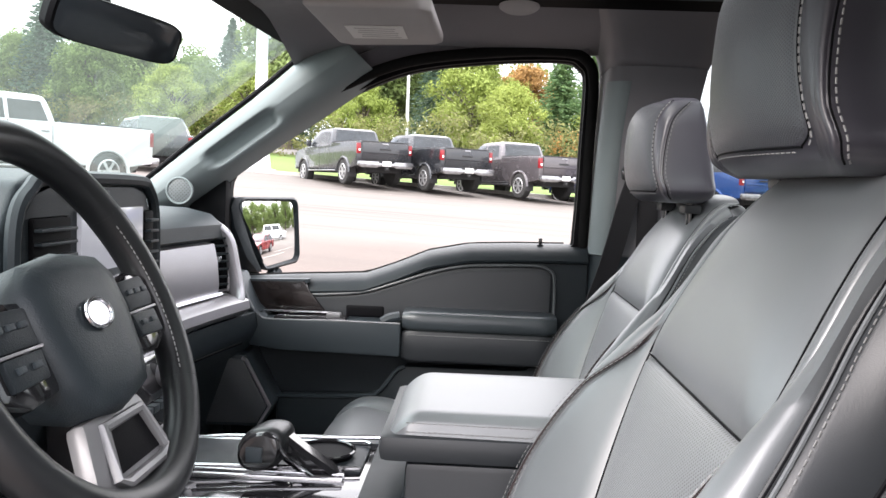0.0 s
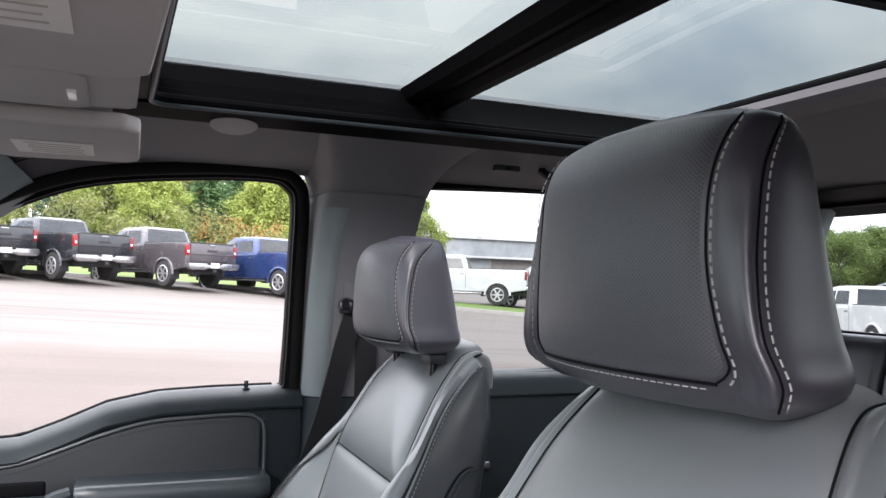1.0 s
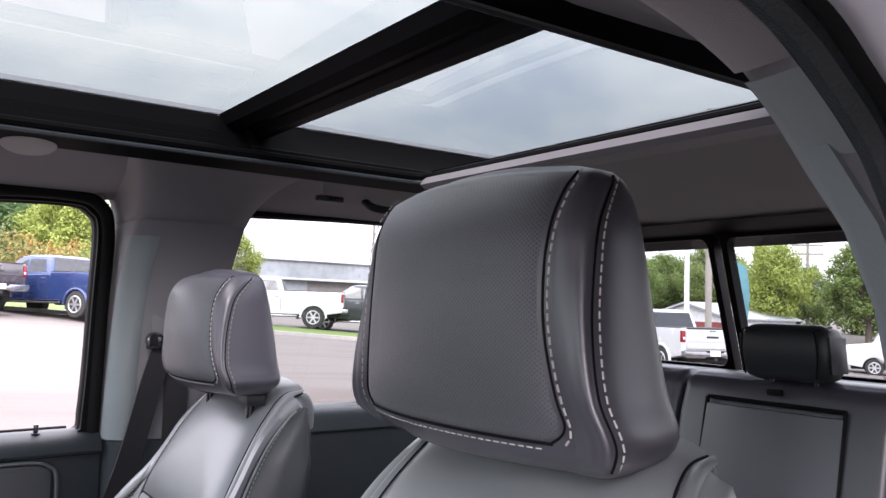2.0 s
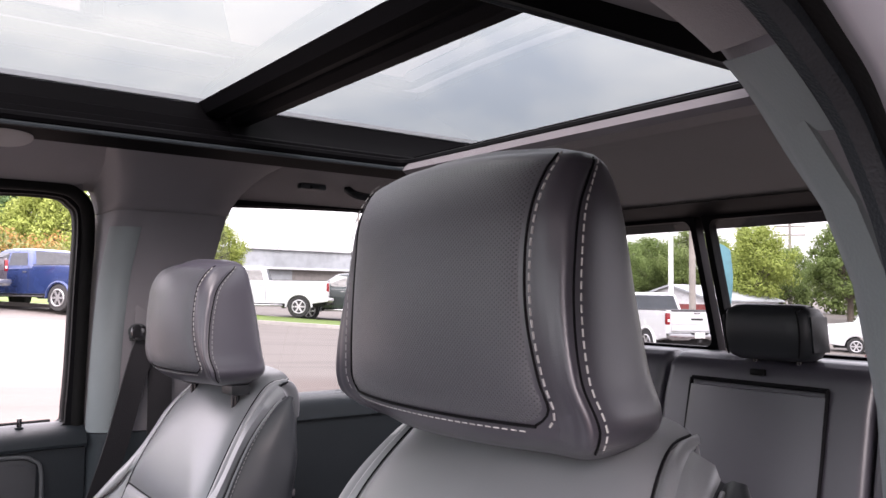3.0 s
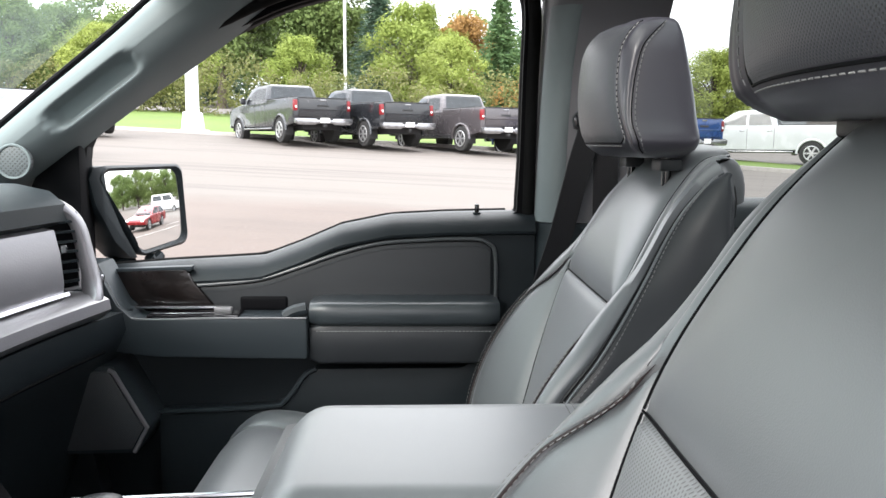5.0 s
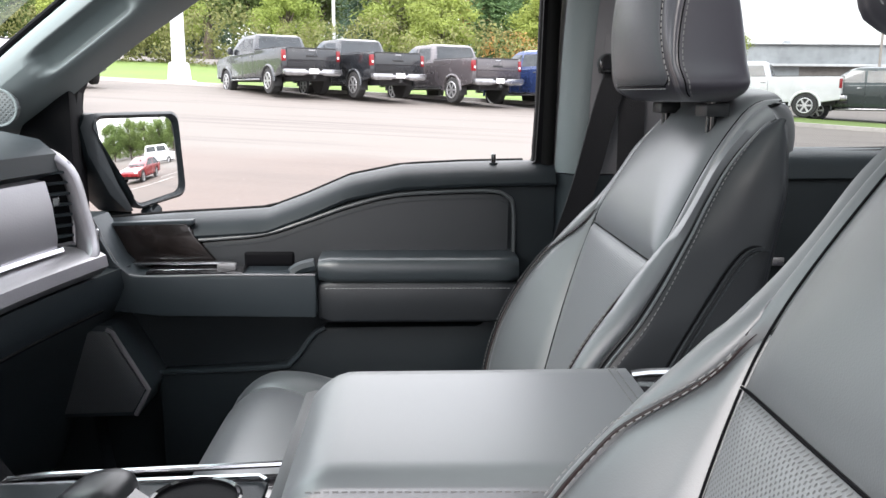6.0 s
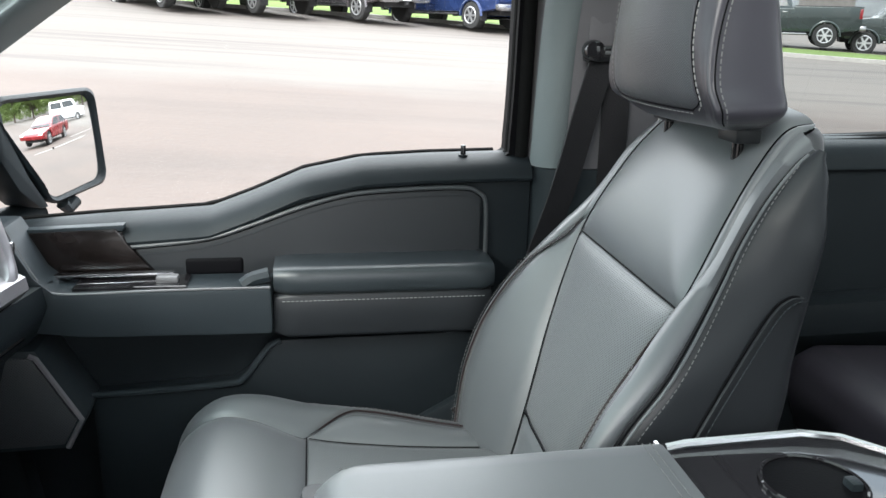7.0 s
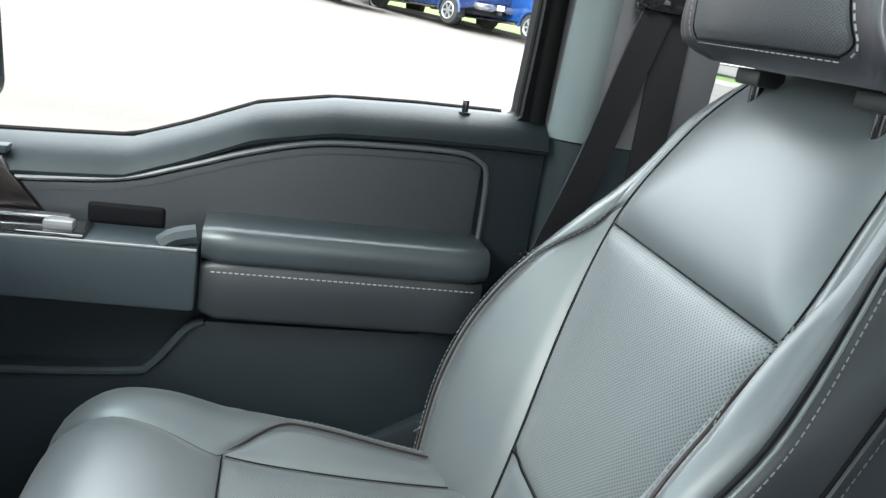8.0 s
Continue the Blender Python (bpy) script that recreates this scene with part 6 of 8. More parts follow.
# ---- overhead things ----
oc = thing("overhead_console", (-0.375, 0, 1.7590), "grey overhead console with sunglasses bin and map lamps", "overhead console")
part("housing", loft([[(x, y * w, z) for y, z in ((-0.150, 1.8170), (-0.135, 1.7940), (-0.115, 1.7750), (-0.08, 1.7680), (0.08, 1.7680), (0.115, 1.7710), (0.135, 1.7870), (0.150, 1.8170))] for x, w in ((-0.555, 0.8), (-0.525, 0.98), (-0.455, 1.0), (-0.335, 1.0), (-0.280, 1.0), (-0.260, 0.96), (-0.250, 0.85))]), VISOR, oc, "grey moulded housing")
bn = part("bin_lid", prism([(-0.400, -0.088), (-0.400, 0.098), (-0.317, 0.098), (-0.300, 0.08), (-0.300, -0.07), (-0.317, -0.088)], "z", 1.7635, 1.7710, 0.003), VISOR, oc, "closed sunglasses bin lid")
part("bin_tab", box((-0.317, 0.01, 1.7620), (0.010, 0.045, 0.004), 0.0015), BRIGHT, bn, "pale release tab")
lp = part("lamp_frame", prism([(-0.530, -0.085), (-0.530, 0.095), (-0.470, 0.095), (-0.470, -0.085)], "z", 1.7620, 1.7700, 0.003), CHROME, oc, "satin silver map lamp frame")
for y in (-0.05, 0.06):
    part("lens", box((-0.500, y, 1.7615), (0.046, 0.055, 0.004), 0.002), BRIGHT, lp, "clear map lamp lens")
part("lamp_switch", box((-0.500, 0.005, 1.7612), (0.046, 0.040, 0.004), 0.001), GLOSS_BLACK, lp)
part("microphone", box((-0.433, 0.02, 1.7665), (0.022, 0.03, 0.006), 0.002), BLACK_FRAME, oc, "small dark switch")

for s in (1, -1):
    vz = thing("sun_visor", (-0.34, s * 0.34, 1.7520), "grey cloth sun visor folded up against the headliner", "sun visor", group="sun visors")
    plan = [(-0.452, 0.145), (-0.262, 0.145), (-0.242, 0.17), (-0.236, 0.455), (-0.252, 0.482), (-0.425, 0.515), (-0.452, 0.49)]
    vb = part("panel", prism([(a, s * b) for a, b in plan], "z", 1.7505, 1.7730, 0.008, 3), VISOR, vz, "flat grey visor panel")
    part("warning_label", prism([(-0.408, s * 0.298), (-0.302, s * 0.292), (-0.302, s * 0.410), (-0.408, s * 0.420)], "z", 1.7485, 1.7498), LABEL, vb, "pale printed warning label")
    for k in range(5):
        part("print_bar", box((-0.355 + 0.001 * k, s * (0.315 + 0.020 * k), 1.7482), (0.075 - 0.008 * (k % 2), 0.004, 0.0006)), VISOR, vb)
    part("pivot", tube([(-0.425, s * 0.52, 1.7660), (-0.435, s * 0.56, 1.7720)], 0.008, 8), PLASTIC_GREY, vz)

mir = thing("rear_view_mirror", (-0.66, 0, 1.72), "black rear-view mirror on the windscreen", "mirror")
mt = Vector((0.09, 0.24, -0.01)).normalized()
mn = Vector((0.24, -0.09, -0.10)).normalized()
mu = mn.cross(mt).normalized()
mu = mu if mu.z > 0 else -mu
mc = Vector((-0.687, 0.0, 1.677))


def mirror_ring(n, g):
    out = []
    for k in range(32):
        t = 2 * math.pi * k / 32
        a = 0.125 * math.copysign(abs(math.cos(t)) ** 0.35, math.cos(t)) * g
        b = 0.034 * math.copysign(abs(math.sin(t)) ** 0.45, math.sin(t)) * g
        out.append(mc + mt * a + mu * b + mn * n)
    return out


part("housing", loft([mirror_ring(-0.030, 0.75), mirror_ring(-0.018, 0.96), mirror_ring(0.0, 1.0), mirror_ring(0.006, 0.97)]), BLACK_FRAME, mir, "black mirror housing")
part("mirror_glass", loft([mirror_ring(0.0062, 0.93), mirror_ring(0.0068, 0.90)]), GLASS_FAR, mir, "dimmed dark mirror glass")
part("stem", tube([mc - mn * 0.02, mc - mn * 0.05 + Vector((0, 0, 0.05)), mc + Vector((-0.06, 0, 0.09))], 0.014, 10), BLACK_FRAME, mir, "black mirror stem")

for s in (1, -1):
    dm = thing("ceiling_speaker", (-0.089, s * 0.447, 1.797), "small oval grey disc in the headliner", "ceiling lamp", group="headliner discs")
    part("disc", loft([[(-0.089 + 0.040 * f * math.cos(t), s * (0.447 + 0.026 * f * math.sin(t)), z - 0.010 * math.sin(t) * f) for t in (2 * math.pi * k / 30 for k in range(30))] for f, z in ((1.0, 1.845), (1.0, 1.8235), (0.9, 1.8205), (0.1, 1.8200))]), VISOR, dm, "pale grey oval disc")
hk = thing("coat_hook", (0.50, 0.60, 1.815), "small grey coat hook plate on the headliner", "hook")
part("plate", box((0.50, 0.60, 1.815), (0.060, 0.02, 0.014), 0.006), PLASTIC_GREY, hk)
part("hook", box((0.50, 0.588, 1.813), (0.018, 0.012, 0.010), 0.004), PLASTIC, hk)
gh = thing("grab_handle", (0.66, 0.62, 1.81), "folded charcoal grab handle over the rear door", "handle")
part("bar", tube(smooth_line([(0.60, 0.63, 1.822), (0.61, 0.60, 1.806), (0.68, 0.60, 1.804), (0.77, 0.60, 1.806), (0.78, 0.63, 1.822)], 20), 0.009, 8), PLASTIC, gh)

# ---- passenger door mirror ----
dmr = thing("door_mirror", (-0.72, 0.95, 1.3), "black door mirror with convex glass reflecting the car park", "door mirror")
MC = Vector((-0.702, 0.930, 1.326))
MN = Vector((0.885, -0.462, 0.03)).normalized()
MA = Vector((0.462, 0.885, 0)).normalized()
MU = MN.cross(MA).normalized()
MU = MU if MU.z > 0 else -MU


def dm_outline(g, n):
    pts = []
    W, H, r = 0.105 * g, 0.086 * g, 0.024
    for cx, cz, a0 in ((W - r, H - r, 0), (-(W - r) + 0.0, H - r, 90), (-(W - r) + 0.078 * g, -(H - r), 180), (W - r + 0.006, -(H - r) + 0.012, 270)):
        pts += [(cx + r * math.cos(radians(a0 + k * 18)), cz + r * math.sin(radians(a0 + k * 18))) for k in range(6)]
    return [MC + MA * a + MU * b + MN * n for a, b in pts]


part("housing", loft([dm_outline(0.70, -0.11), dm_outline(0.98, -0.07), dm_outline(1.10, -0.02), dm_outline(1.12, 0.004), dm_outline(1.06, 0.010), dm_outline(1.0, 0.004), dm_outline(0.98, -0.004)]), PLASTIC, dmr, "black mirror housing", angle=50)
R_CONVEX = 1.5
ol = even_line(dm_outline(0.985, 0.0), 0.006, True)
rings = []
for f in [1.0 - k / 20.4 for k in range(21)]:
    ring_pts = []
    for p in ol:
        q = MC.lerp(p, f)
        d2 = (q - MC).length_squared
        ring_pts.append(q - MN * (d2 / (2 * R_CONVEX)) + MN * 0.006)
    rings.append(ring_pts)
part("mirror_glass", loft(rings, True, False), MIRROR, dmr, "convex mirror glass", angle=180)
shroud = [MC + MA * a + MU * b - MN * 0.004 for a, b in ((-0.100, 0.098), (-0.128, 0.094), (-0.140, 0.070), (-0.128, 0.020), (-0.085, -0.060), (-0.046, -0.098), (-0.024, -0.100), (-0.060, -0.040), (-0.094, 0.040))]
own = bmesh.new()
lo_, hi_ = [own.verts.new(q - MN * 0.07) for q in shroud], [own.verts.new(q + MN * 0.012) for q in shroud]
own.faces.new(lo_)
own.faces.new(hi_[::-1])
for k in range(len(shroud)):
    own.faces.new((lo_[k], hi_[k], hi_[(k + 1) % len(shroud)], lo_[(k + 1) % len(shroud)]))
bevel_all(own, 0.008, 2)
part("shroud", own, PLASTIC, dmr, "broad black inner edge of the mirror")
part("puddle_lamp", tube([MC - MU * 0.100 + MA * 0.010, MC - MU * 0.112 + MA * 0.020, MC - MU * 0.100 + MA * 0.042], 0.012, 8), PLASTIC, dmr, "small lamp under the mirror")
part("arm", tube(smooth_line([(-0.86, 0.84, 1.20), (-0.80, 0.90, 1.195), (-0.74, 0.96, 1.205)], 10), 0.028, 10), PLASTIC, dmr, "black mirror arm")
part("foot", box((-0.84, 0.85, 1.205), (0.14, 0.03, 0.04), 0.01), PLASTIC, dmr, "black mirror foot")

# ---- the car park outside ----
def ground_z(x, y):
    """The lot falls gently towards the back of the pickup."""
    return 0.0454 * (y - 0.8) - 1.4 * math.tanh((x + 1.0) / 30.0) + 0.9 * max(0.0, min(1.0, (y - 30.0) / 40.0)) * max(0.0, min(1.0, (20.0 - x) / 30.0))


def outdoor(name, color, rough, scale, bump=0.4, color2=None, spots=0.35):
    m = material(name, color, rough, tint=0.18, tint_scale=0.35)
    n, l = m.node_tree.nodes, m.node_tree.links
    b, tc, ramp = n["Principled BSDF"], n["Texture Coordinate"], n["Color Ramp"]
    fine = n.new("ShaderNodeTexNoise")
    fine.inputs["Scale"].default_value, fine.inputs["Detail"].default_value = scale, 8.0
    l.new(tc.outputs["Object"], fine.inputs["Vector"])
    mix = n.new("ShaderNodeMixRGB")
    mix.blend_type = "MIX"
    mr = n.new("ShaderNodeMapRange")
    mr.inputs["From Min"].default_value, mr.inputs["From Max"].default_value = 0.42, 0.68
    mr.inputs["To Max"].default_value = spots
    l.new(fine.outputs["Fac"], mr.inputs["Value"])
    l.new(mr.outputs["Result"], mix.inputs["Fac"])
    l.new(ramp.outputs["Color"], mix.inputs["Color1"])
    mix.inputs["Color2"].default_value = (*(color2 or [c * 0.5 for c in color]), 1)
    l.new(mix.outputs["Color"], b.inputs["Base Color"])
    bp = n.new("ShaderNodeBump")
    bp.inputs["Strength"].default_value, bp.inputs["Distance"].default_value = bump, 0.01
    l.new(fine.outputs["Fac"], bp.inputs["Height"])
    l.new(bp.outputs["Normal"], b.inputs["Normal"])
    return m


def worn_streaks(m):
    """Long pale and dark bands of worn and patched asphalt, and fine grit."""
    n, l = m.node_tree.nodes, m.node_tree.links
    b, tc = n["Principled BSDF"], n["Texture Coordinate"]
    src = b.inputs["Base Color"].links[0].from_socket
    for scale, size, lo, hi, tone, amount in (((0.035, 1.3, 1.0), 0.8, 0.50, 0.66, (0.038, 0.028, 0.024), 0.36), ((0.22, 0.40, 1.0), 0.7, 0.46, 0.74, (0.110, 0.085, 0.074), 0.45), ((1.0, 1.0, 1.0), 90.0, 0.45, 0.75, (0.145, 0.128, 0.116), 0.35)):
        mp, ns, mr, mx = n.new("ShaderNodeMapping"), n.new("ShaderNodeTexNoise"), n.new("ShaderNodeMapRange"), n.new("ShaderNodeMixRGB")
        mp.inputs["Scale"].default_value = scale
        mp.inputs["Rotation"].default_value = (0, 0, radians(6))
        ns.inputs["Scale"].default_value, ns.inputs["Detail"].default_value, ns.inputs["Roughness"].default_value = size, 7.0, 0.6
        mr.inputs["From Min"].default_value, mr.inputs["From Max"].default_value, mr.inputs["To Max"].default_value = lo, hi, amount
        l.new(tc.outputs["Object"], mp.inputs["Vector"])
        l.new(mp.outputs[0], ns.inputs["Vector"])
        l.new(ns.outputs["Fac"], mr.inputs["Value"])
        l.new(mr.outputs["Result"], mx.inputs["Fac"])
        l.new(src, mx.inputs["Color1"])
        mx.inputs["Color2"].default_value = (*tone, 1)
        src = mx.outputs["Color"]
    # an older, paler stretch of pavement beyond the lane beside the pickup
    sep, wob, add, edge, mx = n.new("ShaderNodeSeparateXYZ"), n.new("ShaderNodeTexNoise"), n.new("ShaderNodeMath"), n.new("ShaderNodeMapRange"), n.new("ShaderNodeMixRGB")
    l.new(tc.outputs["Object"], sep.inputs[0])
    wob.inputs["Scale"].default_value, wob.inputs["Detail"].default_value = 0.5, 6.0
    l.new(tc.outputs["Object"], wob.inputs["Vector"])
    add.operation = "MULTIPLY_ADD"
    add.inputs[1].default_value = 3.0
    l.new(wob.outputs["Fac"], add.inputs[0])
    l.new(sep.outputs["Y"], add.inputs[2])
    edge.inputs["From Min"].default_value, edge.inputs["From Max"].default_value, edge.inputs["To Max"].default_value = 12.6, 14.2, 0.72
    l.new(add.outputs[0], edge.inputs["Value"])
    l.new(edge.outputs["Result"], mx.inputs["Fac"])
    l.new(src, mx.inputs["Color1"])
    mx.inputs["Color2"].default_value = (0.106, 0.094, 0.084, 1)
    src = mx.outputs["Color"]
    # long tyre-worn and patched lines along it
    mp, ns, band, far, mul, mx = n.new("ShaderNodeMapping"), n.new("ShaderNodeTexNoise"), n.new("ShaderNodeMapRange"), n.new("ShaderNodeMapRange"), n.new("ShaderNodeMath"), n.new("ShaderNodeMixRGB")
    mp.inputs["Scale"].default_value, mp.inputs["Rotation"].default_value = (0.05, 1.0, 1.0), (0, 0, radians(3))
    ns.inputs["Scale"].default_value, ns.inputs["Detail"].default_value, ns.inputs["Roughness"].default_value = 1.6, 8.0, 0.65
    l.new(tc.outputs["Object"], mp.inputs["Vector"])
    l.new(mp.outputs[0], ns.inputs["Vector"])
    band.inputs["From Min"].default_value, band.inputs["From Max"].default_value = 0.52, 0.66
    l.new(ns.outputs["Fac"], band.inputs["Value"])
    far.inputs["From Min"].default_value, far.inputs["From Max"].default_value, far.inputs["To Max"].default_value = 12.5, 14.5, 0.75
    l.new(add.outputs[0], far.inputs["Value"])
    mul.operation = "MULTIPLY"
    l.new(band.outputs["Result"], mul.inputs[0])
    l.new(far.outputs["Result"], mul.inputs[1])
    l.new(mul.outputs[0], mx.inputs["Fac"])
    l.new(src, mx.inputs["Color1"])
    mx.inputs["Color2"].default_value = (0.056, 0.046, 0.042, 1)
    src = mx.outputs["Color"]
    l.new(src, b.inputs["Base Color"])
    return m


ASPHALT = outdoor("worn_pale_asphalt", (0.073, 0.053, 0.044), 0.85, 14.0, 0.5, (0.064, 0.050, 0.044), 0.5)
ASPHALT = worn_streaks(ASPHALT)
LINE_WHITE = outdoor("worn_white_line_paint", (0.40, 0.39, 0.37), 0.8, 20.0)
GRASS = outdoor("mown_grass", (0.078, 0.122, 0.015), 0.9, 6.0, 0.6, (0.05, 0.09, 0.012), 0.6)
KERB = outdoor("pale_concrete", (0.32, 0.30, 0.28), 0.85, 8.0)
ROADWAY = outdoor("grey_road", (0.22, 0.20, 0.19), 0.85, 4.0)


def wide(u):
    v = 2 * u - 1
    return 60 * v + 840 * v ** 7


sheet_bm = patch(lambda u, v: (wide(u), wide(v) + 10, ground_z(wide(u), wide(v) + 10)), 90, 60)
solo("ground", sheet_bm, ASPHALT, "worn pale pinkish asphalt of the dealer's car park", "ground", kind="structure")

EDGE = [(-70, 41.0), (-40, 36.0), (-20, 32.0), (-8, 30.6), (-2, 30.3), (3, 30.0), (6, 29.2), (9, 26.6), (13, 24.2), (18, 22.2), (26, 20.6)]
FAR = [(-78, 58.0), (-44, 52.0), (-22, 48.5), (-8, 47.0), (-1, 46.0), (5, 45.0), (9, 36.0), (12, 30.2), (15, 27.2), (20, 25.0), (27, 23.2)]


def strip(a, b, lift, name, mat, label, category, n=8):
    """A band of ground between two lines in plan."""
    rows = []
    A, B = even_line([(x, y, 0) for x, y in a], 1.5), None
    pa, pb = smooth_line([(x, y, 0) for x, y in a], 80), smooth_line([(x, y, 0) for x, y in b], 80)
    bm = bmesh.new()
    vs = []
    for p, q in zip(pa, pb):
        row = []
        for k in range(n + 1):
            w = p.lerp(q, k / n)
            row.append(bm.verts.new((w.x, w.y, ground_z(w.x, w.y) + (lift if 0 < k < n else lift - 0.09))))
        vs.append(row)
    for i in range(79):
        for k in range(n):
            bm.faces.new((vs[i][k], vs[i + 1][k], vs[i + 1][k + 1], vs[i][k + 1]))
    return solo(name, bm, mat, label, category, kind="structure")


strip(EDGE, FAR, 0.10, "lawn", GRASS, "mown green grass verge beside the car park", "grass")
kl = [p for p in smooth_line([(x, y - 0.08, 0) for x, y in EDGE], 120)]
solo("kerb", loft([[(p.x, p.y - 0.09, ground_z(p.x, p.y) - 0.05), (p.x, p.y - 0.07, ground_z(p.x, p.y) + 0.12), (p.x, p.y + 0.07, ground_z(p.x, p.y) + 0.13), (p.x, p.y + 0.09, ground_z(p.x, p.y) - 0.05)] for p in kl]), KERB, "low pale concrete kerb along the grass", "kerb", kind="structure")
strip([(x, y + 0.5) for x, y in FAR[:6]], [(x - 1, y + 7.0) for x, y in FAR[:6]], 0.06, "road", ROADWAY, "far grey road beyond the verge", "road")


# ---- parked vehicles ----
TYRE = material("black_tyre", (0.018, 0.018, 0.018), 0.85, grain=0.3, grain_scale=60)
ALLOY = material("silver_alloy_wheel", (0.45, 0.45, 0.46), 0.3, metal=0.8)
RED_LENS = material("red_tail_lens", (0.17, 0.006, 0.010), 0.2, tint=0.1)
PLATE = material("white_plate", (0.75, 0.75, 0.73), 0.5)
BUMPER = material("bright_bumper", (0.32, 0.32, 0.33), 0.20, metal=0.9)
UNDER = material("dark_underbody", (0.015, 0.015, 0.016), 0.8)


def paint(name, color, metal=0.35):
    return material(name, color, 0.26, metal=metal, coat=0.7, coat_rough=0.06, tint=0.06, tint_scale=2.0)


PAINTS = {"charcoal": paint("charcoal_paint", (0.022, 0.024, 0.028)), "dark": paint("dark_grey_paint", (0.018, 0.020, 0.024)), "bronze": paint("grey_mauve_paint", (0.075, 0.067, 0.072)),
          "navy": paint("navy_blue_paint", (0.018, 0.035, 0.11)), "blue": paint("bright_blue_paint", (0.012, 0.055, 0.20)), "white": paint("white_paint", (0.46, 0.47, 0.48), 0.0),
          "black": paint("black_green_paint", (0.020, 0.030, 0.030)), "red": paint("red_paint", (0.22, 0.010, 0.014))}


def wheel_parts(car, x, y, r, w):
    ring_p = [[(x + (w / 2 - 0.03) * math.copysign(1, a) * (1 if abs(a) > 0.5 else 0.98) + (0.03 * a if abs(a) > 0.9 else 0), y + rr * math.cos(t), r + rr * math.sin(t)) for t in (2 * math.pi * k / 28 for k in range(28))] for a, rr in ((-1, r * 0.62), (-0.95, r * 0.93), (-0.6, r), (0.6, r), (0.95, r * 0.93), (1, r * 0.62))]
    tyre = part("wheel", loft(ring_p), TYRE, car, "black tyre on an alloy rim")
    sgn = math.copysign(1, x)
    part("hub_disc", cyl((x + sgn * (w / 2 - 0.014), y, r), r * 0.60, 0.03, "x", 28), UNDER, tyre, "dark wheel disc")
    bm = tube([(x + sgn * (w / 2 + 0.004), y + r * 0.60 * math.cos(t), r + r * 0.60 * math.sin(t)) for t in (2 * math.pi * k / 24 for k in range(24))], 0.022, 6, True)
    bm = cyl((x + sgn * (w / 2 + 0.004), y, r), r * 0.16, 0.03, "x", 14, bm=bm)
    for k in range(6):
        t = 2 * math.pi * k / 6
        bm = box((x + sgn * (w / 2 + 0.004), y + r * 0.32 * math.cos(t), r + r * 0.32 * math.sin(t)), (0.025, r * 0.50, r * 0.15), 0.0, bm=bm, rot=Matrix.Rotation(t, 3, "X"))
    part("rim", bm, ALLOY, tyre, "spoked alloy rim")


def arch_profile(pts_front, axles, r, z_low, length):
    """A side outline whose lower edge is cut by round wheel arches."""
    low = []
    for ya in sorted(axles):
        low += [(ya + (r + 0.07) * math.cos(math.pi - math.pi * k / 10), max(z_low, r * 0.95 + (r + 0.07) * math.sin(math.pi * k / 10))) for k in range(11)]
    return low


